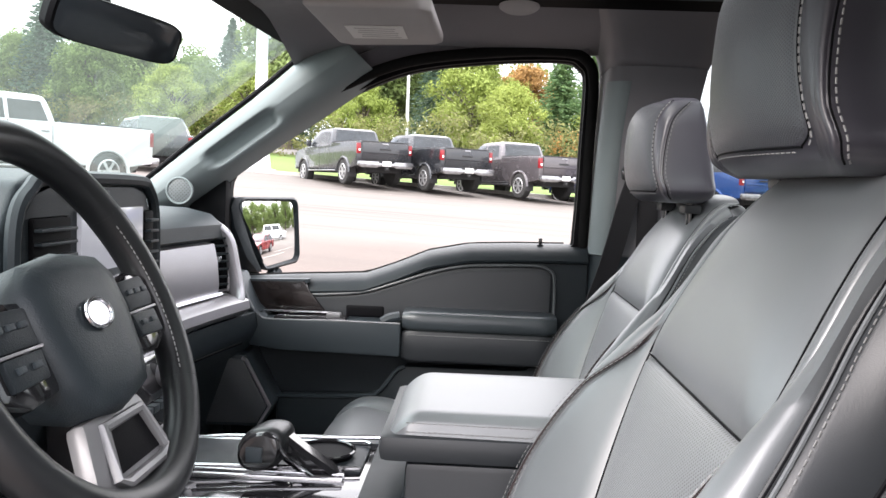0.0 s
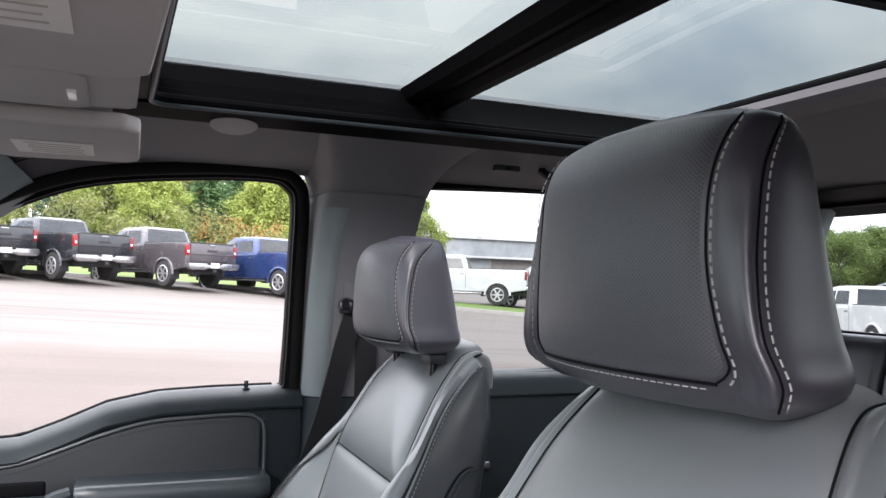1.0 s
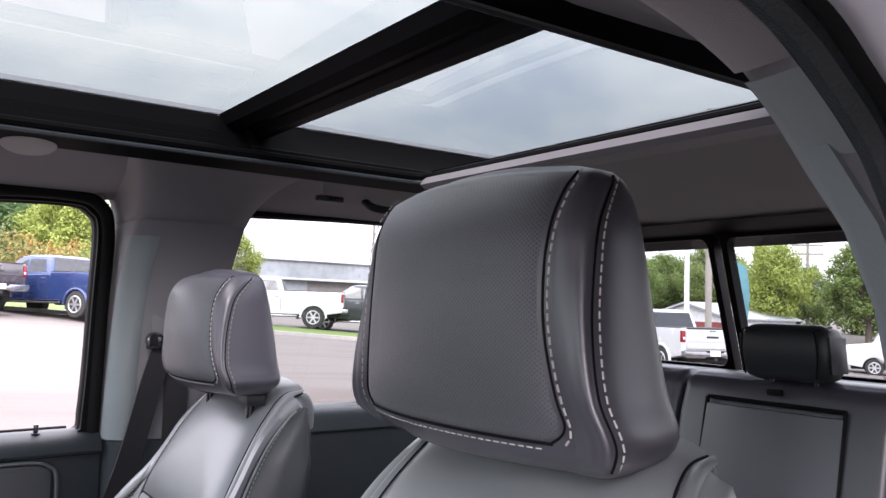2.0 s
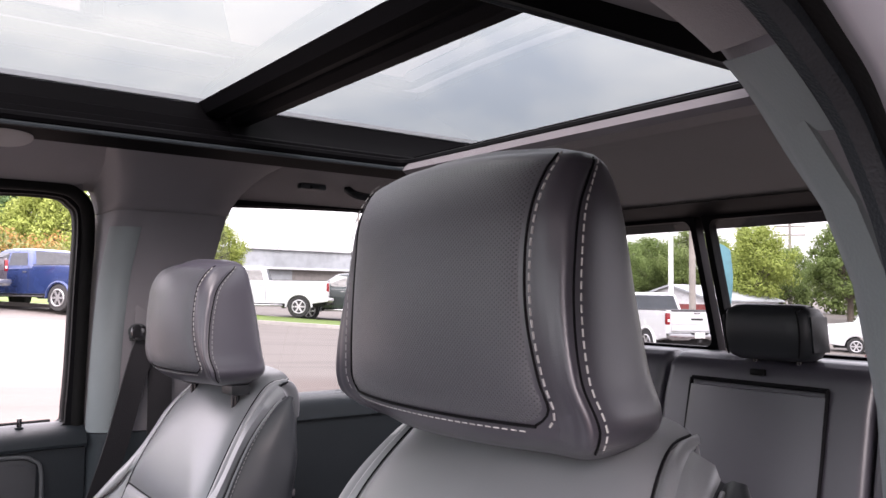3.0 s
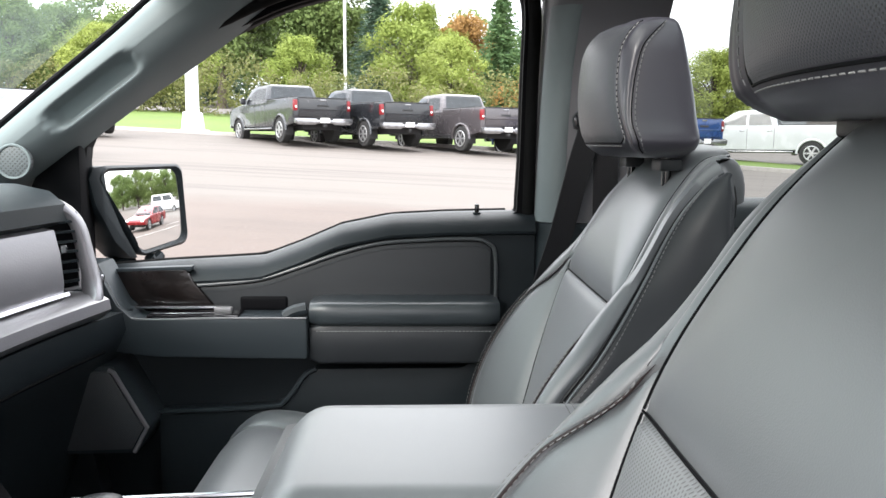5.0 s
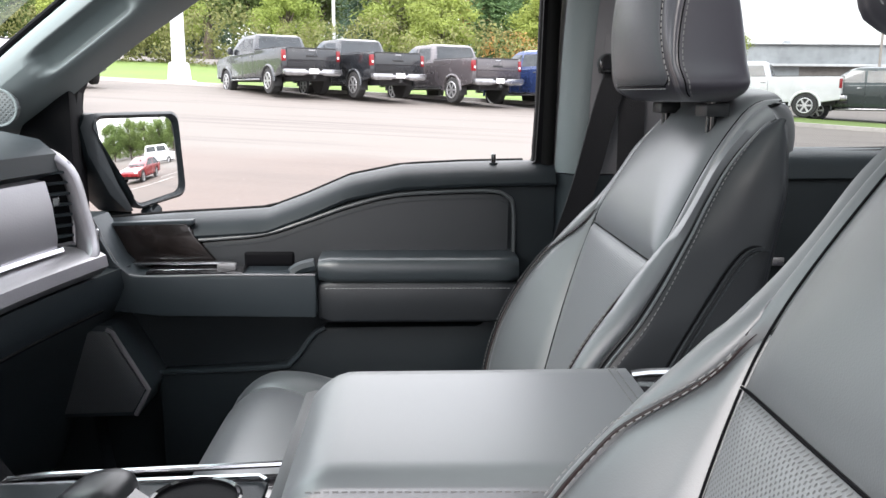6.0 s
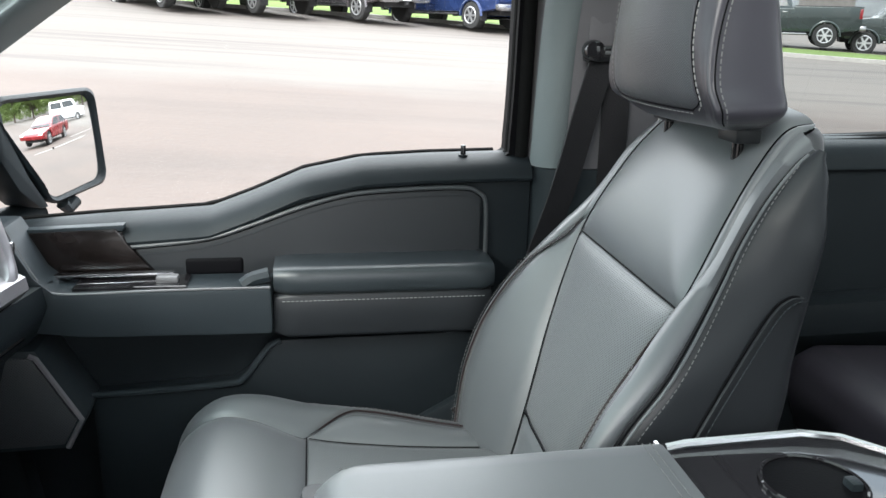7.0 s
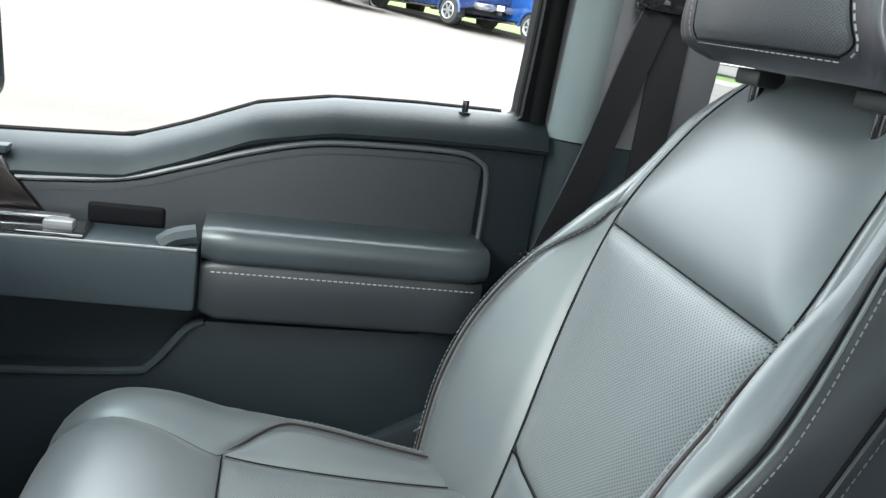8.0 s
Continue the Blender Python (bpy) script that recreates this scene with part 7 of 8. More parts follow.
def pickup(x, y, head, colour, label, lift=0.0, crew=True, z=None):
    """A parked pickup, its nose along local +y; x, y is the rear axle's left wheel on the ground."""
    h = radians(head)
    c = Vector((x, y, 0)) + Matrix.Rotation(h, 3, "Z") @ Vector((0.86, 1.75, 0))
    gz = ground_z(c.x, c.y) if z is None else z
    car = thing("pickup_truck", (c.x, c.y, gz), label, "pickup truck", group="parked pickups", rz=head if head else 0.001)
    p = PAINTS[colour]
    R0, ra, fa = 0.415, -1.75, 1.95
    low = arch_profile(None, (ra, fa), R0, 0.52, 0)
    side = [(-2.86, 0.62)] + low + [(2.86, 0.60), (2.92, 0.80), (2.90, 1.10), (2.62, 1.22), (1.62, 1.30), (-0.62, 1.33), (-0.64, 1.405), (-2.84, 1.415), (-2.88, 1.14)]
    body = part("body", prism(side, "x", -0.985, 0.985, 0.045, 3), p, car, "painted body with wheel arches")
    cab = []
    for zz, hw, y0, y1 in ((1.25, 0.968, -0.63, 1.66), (1.40, 0.955, -0.60, 1.52), (1.60, 0.90, -0.55, 1.27), (1.82, 0.845, -0.47, 0.98), (1.90, 0.80, -0.42, 0.80), (1.935, 0.72, -0.34, 0.64), (1.95, 0.55, -0.18, 0.40)):
        r = 0.10
        cab.append([(-hw, y0 + r, zz), (-hw + r * 0.3, y0 + r * 0.3, zz), (-hw + r, y0, zz), (hw - r, y0, zz), (hw - r * 0.3, y0 + r * 0.3, zz), (hw, y0 + r, zz), (hw, y1 - r, zz), (hw - r, y1, zz), (-hw + r, y1, zz), (-hw, y1 - r, zz)])
    part("cab", loft(cab), p, car, "painted crew cab", angle=30)

    def quad(pts, name, parent=car, mat=GLASS_FAR):
        own = bmesh.new()
        vs = [own.verts.new(q) for q in pts]
        own.faces.new(vs)
        bmesh.ops.solidify(own, geom=own.faces[:], thickness=0.01)
        return part(name, own, mat, parent)
    for sg in (1, -1):
        quad([(sg * 0.962, 0.46, 1.40), (sg * 0.962, 1.38, 1.40), (sg * 0.907, 1.14, 1.60), (sg * 0.858, 0.90, 1.80), (sg * 0.858, 0.46, 1.80)], "side_window")
        quad([(sg * 0.962, -0.42, 1.40), (sg * 0.962, 0.38, 1.40), (sg * 0.858, 0.38, 1.80), (sg * 0.858, -0.30, 1.80)], "side_window")
        for yg, z0g, z1g in ((-0.50, 0.62, 1.36), (0.42, 0.56, 1.38), (1.44, 0.62, 1.30)):
            part("door_gap", box((sg * 0.9845, yg, (z0g + z1g) / 2), (0.006, 0.014, z1g - z0g)), UNDER, body)
        part("bed_rail_cap", box((sg * 0.94, -1.75, 1.415), (0.10, 2.16, 0.022), 0.008), UNDER, car, "black bed rail cap")
        lamp = part("tail_light", box((sg * 0.925, -2.835, 1.17), (0.13, 0.11, 0.34), 0.025), RED_LENS, car, "red tail lamp")
        part("reversing_lens", box((sg * 0.915, -2.892, 1.12), (0.06, 0.010, 0.07), 0.004), PLATE, lamp, "clear reversing lens")
        part("mud_flap", box((sg * 0.86, -2.22, 0.42), (0.28, 0.02, 0.34), 0.006), UNDER, car)
        part("mirror", box((sg * 1.08, 1.24, 1.42), (0.18, 0.10, 0.22), 0.03), p, car)
        for yh in (0.60, -0.34):
            part("door_handle", box((sg * 0.992, yh, 1.20), (0.024, 0.17, 0.035), 0.008), BUMPER, car)
        part("running_board", box((sg * 0.96, 0.10, 0.46), (0.16, 2.5, 0.06), 0.02), BUMPER, car, "bright running board")
        for ya in (ra, fa):
            part("arch_lip", tube([(sg * 0.985, ya + (R0 + 0.075) * math.cos(math.pi * k / 12), R0 * 0.95 + (R0 + 0.085) * math.sin(math.pi * k / 12)) for k in range(13)], 0.045, 8), p, car, "flared wheel arch")
            wheel_parts(car, sg * 0.86, ya, R0, 0.28)
    quad([(-0.80, -0.612, 1.42), (0.80, -0.612, 1.42), (0.71, -0.468, 1.86), (-0.71, -0.468, 1.86)], "rear_window")
    quad([(-0.83, 1.535, 1.40), (0.83, 1.535, 1.40), (0.74, 0.945, 1.85), (-0.74, 0.945, 1.85)], "windscreen")
    part("bed_liner", box((0, -1.76, 1.407), (1.70, 2.06, 0.03), 0.0), UNDER, car, "dark open load bed")
    tg = part("tailgate", prism([(-0.83, 0.82), (0.83, 0.82), (0.83, 1.405), (-0.83, 1.405)], "y", -2.905, -2.86, 0.014), p, car, "painted tailgate")
    part("gate_crease", prism([(-2.900, 1.00), (-2.918, 1.035), (-2.918, 1.055), (-2.900, 1.065)], "x", -0.80, 0.80), p, tg, "raised tailgate crease")
    part("gate_spoiler", box((0, -2.895, 1.402), (1.66, 0.07, 0.03), 0.01), UNDER, tg, "black tailgate top cap")
    part("gate_badge", box((0, -2.908, 1.16), (0.40, 0.012, 0.06), 0.006), UNDER, tg, "plain dark badge")
    part("gate_handle", box((0, -2.912, 1.335), (0.22, 0.014, 0.045), 0.006), BUMPER, tg, "bright tailgate handle")
    bp = part("rear_bumper", prism([(-0.98, 0.76), (-0.98, 0.62), (-0.90, 0.56), (-0.34, 0.56), (-0.28, 0.60), (0.28, 0.60), (0.34, 0.56), (0.90, 0.56), (0.98, 0.62), (0.98, 0.76), (0.30, 0.76), (0.26, 0.72), (-0.26, 0.72), (-0.30, 0.76)], "y", -3.05, -2.84, 0.02), BUMPER, car, "bright rear bumper")
    part("step_pad", box((0, -2.95, 0.765), (1.80, 0.18, 0.02), 0.006), UNDER, bp, "black step pad")
    part("hitch", box((0, -3.02, 0.53), (0.10, 0.14, 0.09), 0.01), UNDER, bp)
    part("number_plate", box((0, -3.055, 0.70), (0.32, 0.012, 0.15), 0.003), PLATE, bp, "white plate without writing")
    part("front_bumper", box((0, 2.94, 0.62), (1.92, 0.18, 0.24), 0.05), BUMPER, car)
    part("grille", box((0, 2.92, 0.95), (1.5, 0.06, 0.30), 0.03), UNDER, car)
    for sg in (1, -1):
        part("headlight", box((sg * 0.84, 2.89, 0.98), (0.22, 0.10, 0.22), 0.03), BRIGHT, car)
    part("chassis", box((0, 0, 0.52), (1.2, 5.4, 0.22), 0.03), UNDER, car, "dark underbody")
    return car


HEAD = 32.5
pickup(-4.60, 26.1, HEAD, "charcoal", "charcoal crew-cab pickup parked at the grass verge")
pickup(-1.92, 26.3, HEAD, "dark", "dark grey pickup parked between two others")
pickup(1.27, 26.6, HEAD, "bronze", "grey-mauve pickup parked in the row")
pickup(4.84, 26.1, HEAD, "navy", "navy blue pickup parked in the row")
pickup(7.3, 25.2, HEAD, "blue", "strong blue pickup at the end of the row")
pickup(13.6, 27.9, 62, "white", "white pickup parked beyond the grass strip")
pickup(17.8, 27.2, 62, "black", "dark green-black pickup near the long building")
pickup(22.6, 25.4, 62, "black", "dark pickup beside another dark pickup")
pickup(19.3, 15.6, -20, "white", "white pickup seen from its tailgate through the back window")
pickup(-8.45, 16.7, 146, "white", "white crew-cab pickup beyond the windscreen")


def hatch(x, y, head, colour, label, name, category, tall=1.0, length=4.6, van=False):
    """A car, sport utility or van, its nose along local +y."""
    car = thing(name, (x, y, ground_z(x, y)), label, category, rz=head if head else 0.001)
    p, L, H = PAINTS[colour], length / 2, tall
    R0 = 0.34
    low = arch_profile(None, (-L * 0.58, L * 0.60), R0, 0.34, 0)
    shoulder = 0.62 * H + 0.32
    part("body", prism([(-L, 0.42)] + low + [(L, 0.42), (L + 0.05, 0.60), (L - 0.05, shoulder - 0.18), (L * 0.45, shoulder), (-L, shoulder + 0.03), (-L - 0.03, 0.70)], "x", -0.90, 0.90, 0.05, 2), p, car, "painted body")
    top = 1.02 * H + 0.45
    y0, y1, f0, f1 = (-L * 0.98, L * 0.62, -L * 0.94, L * 0.40) if van else (-L * 0.95, L * 0.45, -L * 0.55 if H < 1.1 else -L * 0.80, L * 0.05)
    rings = []
    for zz, hw, a, b in ((shoulder - 0.03, 0.87, y0, y1), ((shoulder + top) / 2, 0.80, (y0 + f0) / 2, (y1 + f1) / 2), (top - 0.04, 0.70, f0, f1), (top, 0.58, f0 + 0.1, f1 - 0.1)):
        r = 0.10
        rings.append([(-hw, a + r, zz), (-hw + r, a, zz), (hw - r, a, zz), (hw, a + r, zz), (hw, b - r, zz), (hw - r, b, zz), (-hw + r, b, zz), (-hw, b - r, zz)])
    part("cabin", loft(rings), p, car, "painted cabin", angle=30)
    mid = (shoulder + top) / 2
    for sg in (1, -1):
        for u0, u1 in ((0.06, 0.46), (0.52, 0.92)):
            own = bmesh.new()
            pts = []
            for u, f in ((u0, 0.08), (u1, 0.08), (u1, 0.80), (u0, 0.80)):
                ya = (y0 + (f0 - y0) * f) * (1 - u) + (y1 + (f1 - y1) * f) * u
                pts.append((sg * (0.885 - 0.165 * f), ya, shoulder + (top - shoulder) * f))
            own.faces.new([own.verts.new(q) for q in pts])
            bmesh.ops.solidify(own, geom=own.faces[:], thickness=0.012)
            part("side_window", own, GLASS_FAR, car)
        part("tail_light", box((sg * 0.80, -L - 0.01, shoulder - 0.10), (0.18, 0.06, 0.14), 0.02), RED_LENS, car)
        part("headlight", box((sg * 0.72, L + 0.0, shoulder - 0.24), (0.26, 0.08, 0.12), 0.02), BRIGHT, car)
        for ya in (-L * 0.58, L * 0.60):
            wheel_parts(car, sg * 0.80, ya, R0, 0.22)
    own = bmesh.new()
    own.faces.new([own.verts.new(q) for q in ((-0.78, y1 - 0.03, shoulder + 0.02), (0.78, y1 - 0.03, shoulder + 0.02), (0.64, f1 + 0.03, top - 0.08), (-0.64, f1 + 0.03, top - 0.08))])
    bmesh.ops.solidify(own, geom=own.faces[:], thickness=0.02)
    part("windscreen", own, GLASS_FAR, car)
    part("chassis", box((0, 0, 0.36), (1.3, length * 0.9, 0.2), 0.03), UNDER, car)
    return car


for (xa, ya), (xb, yb) in (((13.0, 4.2), (14.9, 8.6)), ((16.6, 8.0), (17.9, 11.4))):
    def mark(u, v, xa=xa, ya=ya, xb=xb, yb=yb):
        px, py = xa + (xb - xa) * u - 0.12 * (v - 0.5), ya + (yb - ya) * u + 0.04 * (v - 0.5)
        return (px, py, ground_z(px, py) + 0.012)
    solo("parking_line", patch(mark, 12, 1), LINE_WHITE, "worn white painted parking bay line", "road marking", kind="structure")

hatch(17.6, 6.5, 135, "red", "red saloon parked behind the pickup", "red_car", "car", 0.92, 4.7)
hatch(33.5, 15.0, 30, "white", "white passenger van with dark windows", "van", "van", 1.65, 5.4, True)
hatch(-11.8, 27.0, 38, "black", "dark sport utility car behind the white pickup", "suv", "car", 1.25, 4.8)

# ---- posts, building ----
WHITE_POST = outdoor("white_painted_post", (0.60, 0.62, 0.62), 0.5, 5.0, 0.1)
GREY_POST = outdoor("weathered_wood_pole", (0.24, 0.22, 0.20), 0.9, 12.0)


def post(x, y, r, h, mat, label, name="lamp_post", base=0.0, arm=0.0):
    g = ground_z(x, y)
    p = thing(name, (x, y, g), label, name.replace("_", " "), group="posts")
    part("shaft", tube([(x, y, g), (x, y, g + h * 0.5), (x, y, g + h)], lambda f: r * (1 - 0.25 * f), 14), mat, p)
    if base:
        part("plinth", loft([[(x + base * k * a, y + base * k * b, g + zz) for a, b in ((-1, -1), (1, -1), (1, 1), (-1, 1))] for zz, k in ((0, 1.25), (0.10, 1.2), (0.12, 0.85), (0.75, 0.72), (0.78, 0.6))]), mat, p, "pale stepped plinth")
    if arm:
        for sg in (1, -1):
            part("lamp_head", box((x + sg * arm, y, g + h), (arm * 1.1, 0.3, 0.14), 0.04), GREY_POST, p, "flat lamp head")
    return p


post(-8.9, 31.2, 0.26, 12.0, WHITE_POST, "thick white sign post on a stepped plinth", base=0.42)
post(-4.7, 49.0, 0.10, 9.5, WHITE_POST, "thin white lamp post beyond the trucks", arm=0.5)
post(-3.6, 60.0, 0.17, 11.0, GREY_POST, "weathered wooden utility pole", "utility_pole")
post(27.0, 47.0, 0.09, 6.2, GREY_POST, "twin-headed lamp post by the long building", arm=0.55)
for q, d in ((51.2, 52.0), (52.6, 40.0)):
    post(-0.3 + d * math.sin(radians(q)), -0.9 + d * math.cos(radians(q)), 0.16, 11.5, WHITE_POST if d > 45 else GREY_POST, "tall pole behind the back window", "utility_pole")
pl = post(-0.3 + 80 * math.sin(radians(58.6)), -0.9 + 80 * math.cos(radians(58.6)), 0.16, 8.4, GREY_POST, "utility pole with cross arms", "utility_pole")
for k in range(2):
    part("cross_arm", box((pl.location.x, pl.location.y, pl.location.z + 7.9 - 0.8 * k), (2.6, 0.16, 0.16), 0.02, rot=Matrix.Rotation(radians(-58), 3, "Z")), GREY_POST, pl)
WALL_METAL = outdoor("grey_metal_cladding", (0.29, 0.31, 0.325), 0.5, 2.0, 0.1)
WALL_LOW = outdoor("brown_grey_block_wall", (0.20, 0.185, 0.175), 0.85, 3.0, 0.2)
TRIM_WHITE = outdoor("white_fascia", (0.48, 0.49, 0.50), 0.6, 3.0, 0.1)
b = thing("long_building", (48, 62, 1.5), "long low dealership with grey metal fascia", "building")
part("wall", box((51.5, 66, 2.8), (57, 8, 3.4), 0.02), WALL_LOW, b, "brown-grey block wall")
part("fascia", box((51.5, 65.9, 4.52), (58, 8.6, 1.45), 0.05), WALL_METAL, b, "grey metal fascia")
part("gutter", box((51.5, 65.8, 3.72), (58.4, 9.0, 0.18), 0.02), TRIM_WHITE, b, "white gutter line")
part("coping", box((51.5, 65.8, 5.27), (58.4, 9.0, 0.10), 0.02), TRIM_WHITE, b, "white roof coping")
for k in range(6):
    dr = part("roller_door", box((27.5 + 8.5 * k, 61.98, 2.65), (3.6, 0.06, 1.9), 0.01), WALL_METAL, b, "roller door")
for k in range(3):
    part("roof_vent", box((30 + 12 * k, 66, 5.52), (0.5, 0.5, 0.5), 0.03), WALL_METAL, b)
BARN_RED = outdoor("dull_red_boards", (0.16, 0.035, 0.032), 0.8, 4.0, 0.2)
b2 = thing("shed", (47.5, 37.5, 0.35), "low white shed with a pale metal roof and red trim", "building")
part("wall", prism([(-3.4, 0), (3.4, 0), (3.4, 1.25), (0, 2.2), (-3.4, 1.25)], "x", 0, 8), TRIM_WHITE, b2, "white shed wall").location = (0, 0, 0)
part("red_band", prism([(-3.42, 0.55), (3.42, 0.55), (3.42, 0.95), (-3.42, 0.95)], "x", -0.06, 0), BARN_RED, b2, "dull red band across the gable").location = (0, 0, 0)
part("red_corner", prism([(1.9, 0), (3.42, 0), (3.42, 1.25), (1.9, 1.60)], "x", -0.10, -0.06), BARN_RED, b2, "dull red corner boards").location = (0, 0, 0)
part("roof", loft([[(x, y, z) for y, z in ((-3.7, 1.17), (0, 2.22), (3.7, 1.17), (3.7, 1.29), (0, 2.36), (-3.7, 1.29))] for x in (-0.3, 8.3)]), WALL_METAL, b2, "pale metal roof").location = (0, 0, 0)
TEAL = outdoor("teal_banner_cloth", (0.06, 0.17, 0.20), 0.7, 3.0, 0.1)
fl = thing("banner_flag", (24.4, 16.9, ground_z(24.4, 16.9)), "tall teal feather banner on a pole", "banner")
part("pole", tube([(24.4, 16.9, -0.3), (24.4, 16.9, 3.7)], 0.02, 8), GREY_POST, fl)
part("cloth", patch(lambda u, v: (24.42 + 0.40 * u * math.sin(radians(125)), 16.9 - 0.40 * u * 0.8 + 0.06 * math.sin(v * 7), 0.5 + 3.1 * v - 0.25 * u * u), 6, 14, 0.004), TEAL, fl, "teal banner cloth")


# ---- trees and shrubs ----
def foliage(name, dark, light, rough=0.75):
    m = bpy.data.materials.new(name)
    m.use_nodes = True
    n, l = m.node_tree.nodes, m.node_tree.links
    b_ = n["Principled BSDF"]
    geo, oi, ramp, mix = n.new("ShaderNodeNewGeometry"), n.new("ShaderNodeObjectInfo"), n.new("ShaderNodeValToRGB"), n.new("ShaderNodeMixRGB")
    ramp.color_ramp.elements[0].color, ramp.color_ramp.elements[1].color = (*dark, 1), (*light, 1)
    l.new(geo.outputs["Random Per Island"], ramp.inputs["Fac"])
    mix.blend_type = "MULTIPLY"
    mix.inputs["Fac"].default_value = 0.5
    rr = n.new("ShaderNodeValToRGB")
    rr.color_ramp.elements[0].color, rr.color_ramp.elements[1].color = (0.62, 0.72, 0.6, 1), (1.0, 1.0, 0.95, 1)
    l.new(oi.outputs["Random"], rr.inputs["Fac"])
    l.new(ramp.outputs["Color"], mix.inputs["Color1"])
    l.new(rr.outputs["Color"], mix.inputs["Color2"])
    l.new(mix.outputs["Color"], b_.inputs["Base Color"])
    b_.inputs["Roughness"].default_value = rough
    b_.inputs["Specular IOR Level"].default_value = 0.25
    thin, blend = n.new("ShaderNodeBsdfTranslucent"), n.new("ShaderNodeMixShader")
    blend.inputs["Fac"].default_value = 0.40
    l.new(mix.outputs["Color"], thin.inputs["Color"])
    l.new(b_.outputs[0], blend.inputs[1])
    l.new(thin.outputs[0], blend.inputs[2])
    l.new(blend.outputs[0], n["Material Output"].inputs["Surface"])
    return m


LEAF = foliage("broad_green_leaves", (0.119, 0.165, 0.055), (0.198, 0.257, 0.087))
LEAF_LIGHT = foliage("yellow_green_leaves", (0.218, 0.271, 0.063), (0.310, 0.356, 0.095))
LEAF_ORANGE = foliage("orange_autumn_leaves", (0.246, 0.138, 0.051), (0.420, 0.239, 0.087))
NEEDLE = foliage("dark_spruce_needles", (0.053, 0.095, 0.069), (0.125, 0.178, 0.129))
PINE = foliage("soft_pine_needles", (0.073, 0.139, 0.061), (0.165, 0.244, 0.106))
HEDGE = foliage("hedge_leaves", (0.135, 0.140, 0.052), (0.200, 0.200, 0.080))
BARK = outdoor("grey_brown_bark", (0.10, 0.08, 0.065), 0.95, 9.0)


def leaf_mesh(name, centres, size, rng, per, mat, squash=1.0, spread=0.5):
    """Many small bent leaves round the centres of the clumps."""
    verts, faces = [], []
    for c, rad in centres:
        for _ in range(per):
            d = Vector((rng.gauss(0, 1), rng.gauss(0, 1), rng.gauss(0, 1)))
            d.normalize()
            p = Vector(c) + Vector((d.x, d.y, d.z * squash)) * rad * (rng.random() ** spread)
            nv = d + Vector((rng.gauss(0, 0.38), rng.gauss(0, 0.38), 0.45 + rng.gauss(0, 0.38)))
            a = nv.cross(Vector((rng.gauss(0, 1), rng.gauss(0, 1), rng.gauss(0, 1))))
            if a.length < 1e-4:
                continue
            a.normalize()
            b_ = nv.cross(a).normalized()
            s_ = size * (0.6 + 0.8 * rng.random())
            n0 = len(verts)
            verts += [p - a * s_, p + b_ * s_ * 0.45, p + a * s_, p - b_ * s_ * 0.45]
            faces.append((n0, n0 + 1, n0 + 2, n0 + 3))
    me = bpy.data.meshes.new(name)
    me.from_pydata([tuple(v) for v in verts], [], faces)
    me.materials.append(mat)
    return me


def broad_tree(name, label, mat, h, r, seed, per=90):
    """A broad-leaved tree standing at the origin."""
    rng = random.Random(seed)
    t = thing(name, (0, 0, 0), label, "tree", group="trees round the lot")
    bm = tube(smooth_line([(0, 0, -0.3), (0.1, 0, h * 0.2), (-0.1, 0.1, h * 0.5), (0.05, 0, h * 0.8)], 12), lambda f: 0.035 * h * (1 - 0.85 * f), 9)
    centres = []
    for k in range(104):
        zt = 0.26 + 0.70 * rng.random()
        env = math.sin(math.pi * min(1.0, (zt - 0.10) / 0.92)) ** 0.7
        an, rr = rng.random() * 6.283, r * env * (0.35 + 0.65 * rng.random())
        c = (rr * math.cos(an), rr * math.sin(an), h * zt)
        centres.append((c, r * (0.20 + 0.20 * rng.random())))
        if k % 3 == 0:
            bm = tube(smooth_line([(0, 0, h * zt * 0.62), (c[0] * 0.5, c[1] * 0.5, h * zt * 0.85), c], 6), lambda f: 0.012 * h * (1 - 0.8 * f), 5, bm=bm)
    part("trunk", bm, BARK, t, "grey-brown trunk with limbs")
    cr = new("crown", leaf_mesh("crown", centres, 0.0135 * h, rng, int(per * 2.9), mat, 0.85, 0.62))
    cr.parent = t
    return t


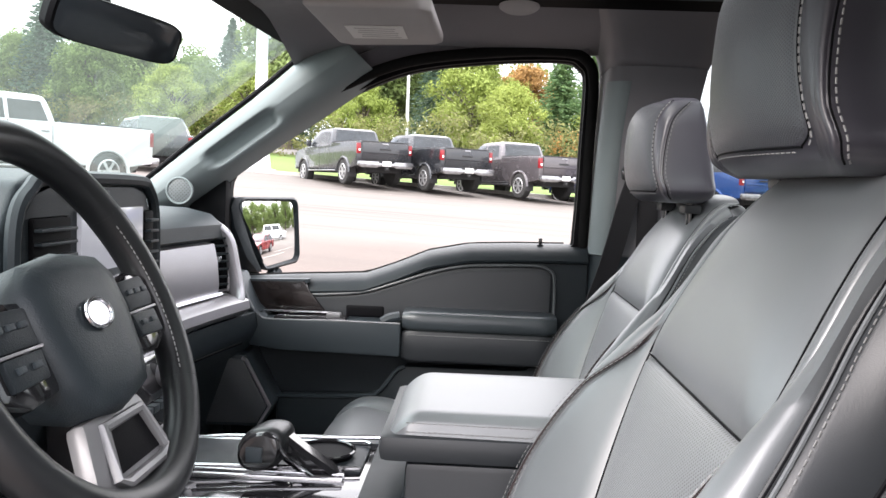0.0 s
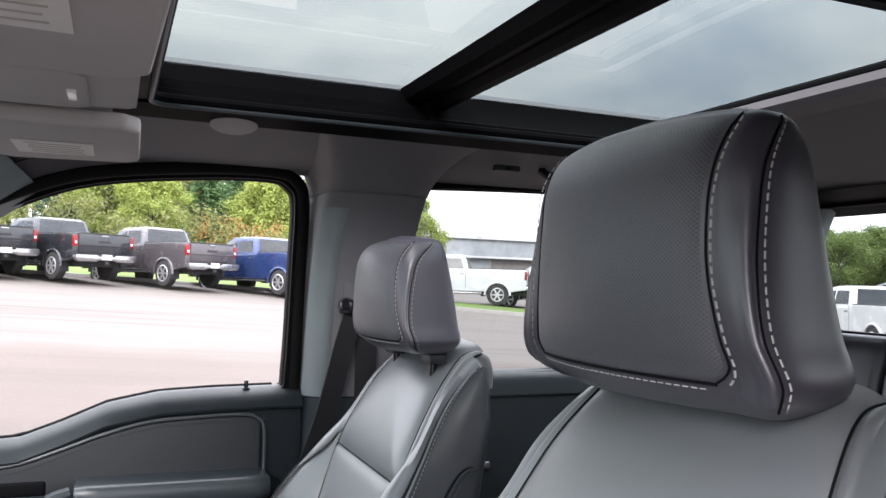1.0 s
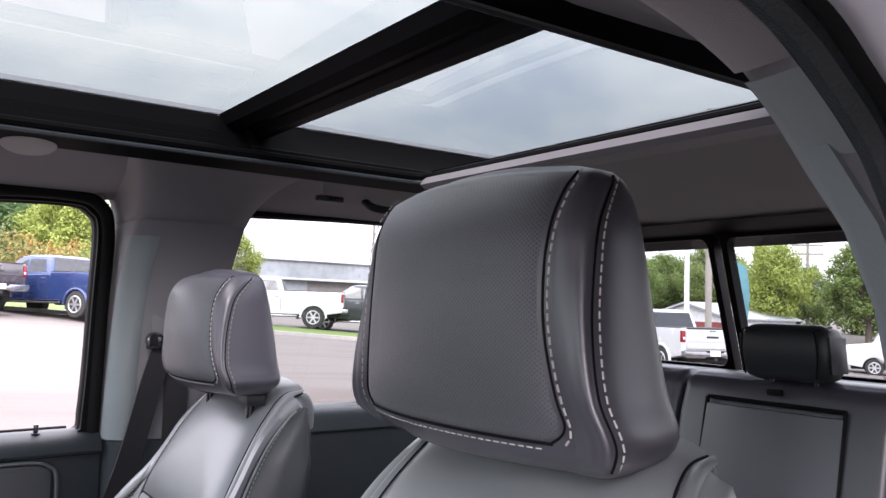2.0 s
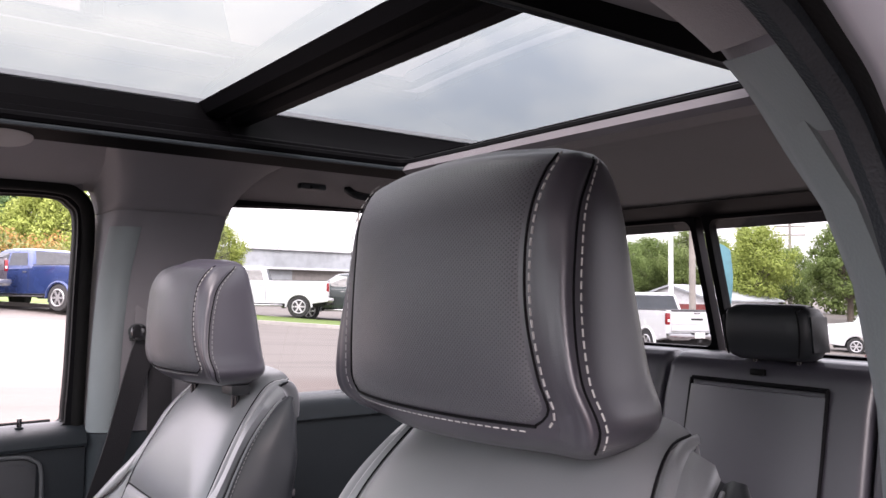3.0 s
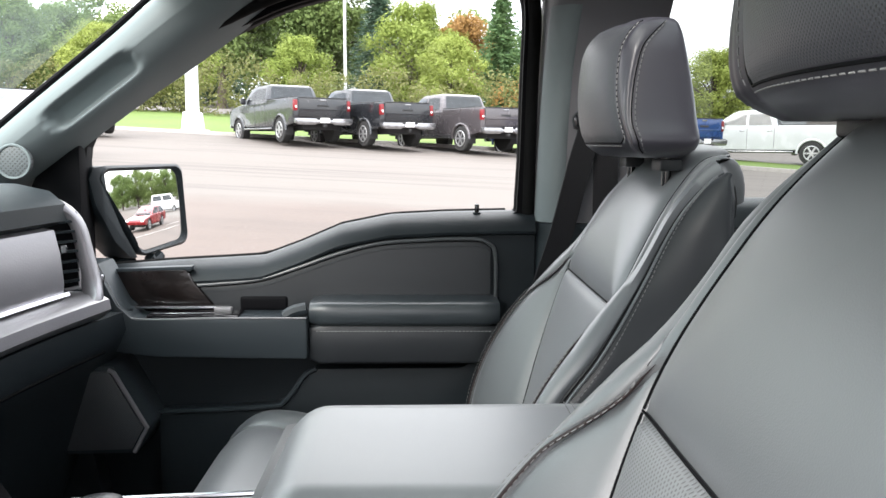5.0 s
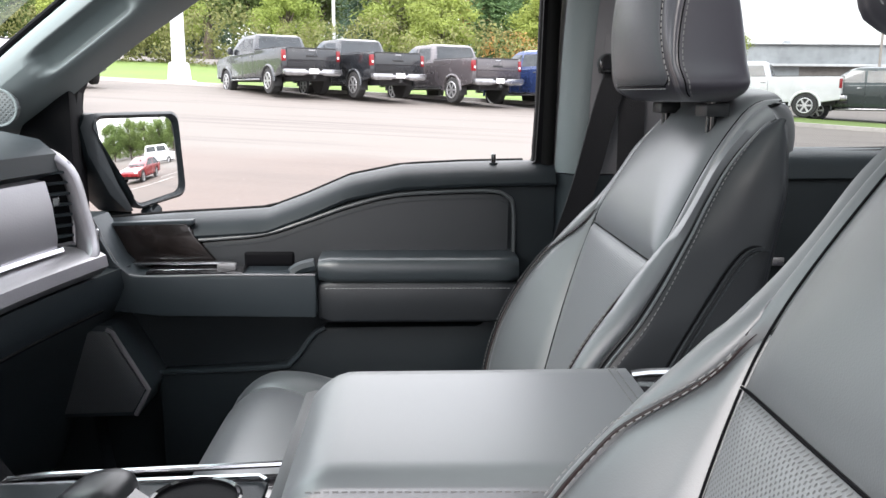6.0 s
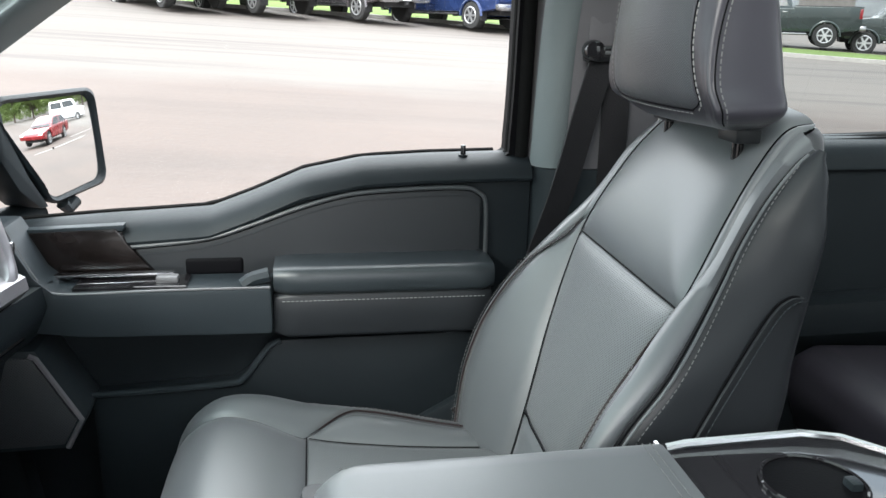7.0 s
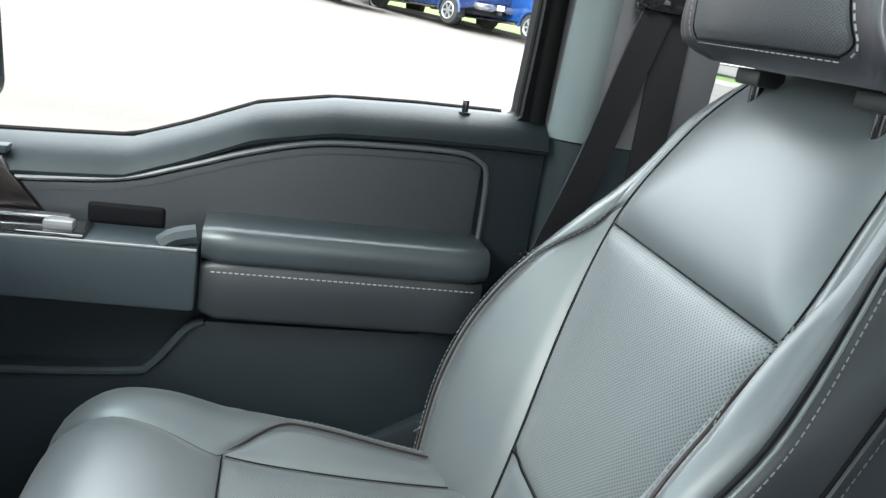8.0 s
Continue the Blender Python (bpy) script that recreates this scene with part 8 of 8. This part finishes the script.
def conifer(name, label, mat, h, r, seed, droop=0.25):
    """A spruce or pine with whorls of branches, standing at the origin."""
    rng = random.Random(seed)
    t = thing(name, (0, 0, 0), label, "tree", group="trees round the lot")
    part("trunk", tube([(0, 0, -0.3), (0, 0, h * 0.5), (0, 0, h * 0.99)], lambda f: 0.02 * h * (1 - 0.93 * f), 8), BARK, t, "straight dark trunk")
    verts, faces = [], []
    tiers = 24
    for k in range(tiers):
        f = k / (tiers - 1)
        z, R = h * (0.06 + 0.92 * f), r * (1 - f) ** 0.85 + 0.10
        nb = 7 + int(7 * (1 - f))
        for b_ in range(nb):
            an = 6.283 * (b_ + rng.random() * 0.8) / nb
            ln = R * (0.75 + 0.35 * rng.random())
            d = Vector((math.cos(an), math.sin(an), 0))
            sd = Vector((-d.y, d.x, 0))
            m = 9
            for q in range(m):
                g = (q + 0.6) / m
                c = Vector((0, 0, z)) + d * ln * g + Vector((0, 0, -droop * ln * g * g + 0.06 * ln * g))
                for _ in range(4):
                    s_ = h * 0.020 * (1.25 - 0.5 * g) * (0.6 + 0.8 * rng.random())
                    a = (d * (0.7 + rng.random()) + sd * rng.gauss(0, 0.9) + Vector((0, 0, rng.gauss(-0.1, 0.5)))).normalized()
                    w = a.cross(Vector((rng.gauss(0, 1), rng.gauss(0, 1), 1))).normalized()
                    p = c + sd * rng.gauss(0, 0.16 * ln * (1 - 0.5 * g)) + Vector((0, 0, rng.gauss(0, 0.02 * h * 0.5)))
                    n0 = len(verts)
                    verts += [p - a * s_, p + w * s_ * 0.35, p + a * s_ * 1.2, p - w * s_ * 0.35]
                    faces.append((n0, n0 + 1, n0 + 2, n0 + 3))
    me = bpy.data.meshes.new("crown")
    me.from_pydata([tuple(v) for v in verts], [], faces)
    me.materials.append(mat)
    cr = new("crown", me)
    cr.parent = t
    return t


def plant(first, spots):
    """Puts the first tree and its copies at (x, y, scale, turn)."""
    for k, (x, y, sc, rz_) in enumerate(spots):
        m = Matrix.Translation((x, y, ground_z(x, y) - 0.1)) @ Matrix.Rotation(radians(rz_), 4, "Z") @ Matrix.Diagonal((sc, sc, sc, 1))
        if k == 0:
            first.matrix_basis = m
        else:
            ob = copy_thing(first, Matrix.Identity(4))
            ob.matrix_basis = m


def polar(deg, d):
    return (-0.1 + d * math.sin(radians(deg)), -0.85 + d * math.cos(radians(deg)))


plant(broad_tree("tree", "tall green broad-leaved tree behind the hedge", LEAF, 11.0, 4.0, 3), [(*polar(-13.5, 58), 1.0, 0), (*polar(-10, 60), 1.05, 70), (*polar(-6.5, 62), 1.1, 140), (*polar(-26, 55), 0.58, 200), (*polar(-23, 62), 0.6, 30), (*polar(-19.5, 60), 0.56, 250), (*polar(-30, 60), 0.6, 310), (*polar(11, 72), 0.6, 90), (*polar(62, 70), 0.75, 20)])
plant(broad_tree("tree", "bright yellow-green broad tree behind the trucks", LEAF_LIGHT, 7.5, 3.0, 5), [(*polar(-0.6, 53), 1.0, 0), (*polar(-8.3, 48), 0.62, 80), (*polar(2.0, 50), 0.72, 160), (*polar(9.5, 54), 0.9, 210), (*polar(19.4, 50), 0.72, 15), (*polar(-16, 50), 0.7, 40), (*polar(-21, 48), 0.62, 120), (*polar(56.5, 66), 0.95, 130)])
plant(broad_tree("tree", "small orange autumn tree", LEAF_ORANGE, 7.0, 2.2, 8), [(*polar(2.9, 60), 1.1, 0)])
plant(conifer("spruce", "dark blue-green spruce tree", NEEDLE, 9.5, 3.6, 11), [(*polar(-2.9, 57), 1.0, 0), (*polar(-28.5, 58), 1.0, 40), (*polar(-17.2, 62), 0.95, 80), (*polar(-14.2, 66), 1.05, 130)])
plant(conifer("pine", "soft green pine tree", PINE, 11.0, 3.4, 12, 0.05), [(*polar(5.4, 55), 0.85, 0), (*polar(7.6, 60), 0.85, 50)])
rear_spots = [(*polar(q, d), sc, q * 37) for q, d, sc in ((47.5, 78, 0.62), (49.5, 84, 0.7), (53.0, 80, 0.78), (55.0, 86, 0.6), (58, 80, 0.62), (66, 75, 0.8), (70, 70, 0.8), (74, 72, 0.9), (78, 70, 0.85))]
plant(broad_tree("tree", "green broad-leaved tree behind the back lot", LEAF, 10.0, 4.6, 21, 80), rear_spots)


def hedge(points, height, width, mat, label, seed, size=0.16, per=26, name="hedge"):
    rng = random.Random(seed)
    line = even_line([(x, y, 0) for x, y in points], 0.7)
    centres = []
    for p in line:
        hh = height * (0.75 + 0.5 * noise.noise(Vector((p.x * 0.35, p.y * 0.35, seed))) + 0.25)
        rows = max(5, int(height / 0.75))
        for k in range(rows):
            centres.append(((p.x + rng.gauss(0, 0.25), p.y + rng.gauss(0, width * 0.35), ground_z(p.x, p.y) + hh * (0.12 + 0.85 * k / (rows - 0.5))), 0.60 if height < 4 else 0.95))
    ob = new(name, leaf_mesh(name, centres, size * 0.62, rng, int(per * 2.4), mat, 0.9, 0.4))
    return tagged(ob, label, "hedge", kind="stuff")


hedge([polar(q, d) for q, d in ((-32, 56), (-22, 50), (-14, 46), (-6, 43.5), (2, 42.5), (8, 42), (14, 43))], 2.7, 1.8, HEDGE, "long rough green hedge behind the parked trucks", 4)
hedge([polar(q, d) for q, d in ((5.6, 44.0), (7.5, 43.5), (10.5, 43.0))], 2.9, 1.5, LEAF_ORANGE, "orange autumn shrubs in the hedge", 6)
hedge([polar(q, d) for q, d in ((-34, 62), (-26, 60), (-18, 57))], 4.5, 3.0, LEAF, "dense green thicket along the far road", 9, 0.24, 34, "thicket")
hedge([polar(q, d) for q, d in ((44, 90), (54, 88), (64, 86), (76, 84), (82, 85))], 5.5, 3.0, LEAF, "far line of green trees", 10, 0.34, 30, "tree_line")
hedge([polar(q, d) for q, d in ((-36, 80), (-24, 78), (-12, 76), (-2, 75), (6, 73), (13, 72))], 7.5, 3.5, LEAF, "dense green wood closing the view behind the trees", 14, 0.36, 20, "woods")
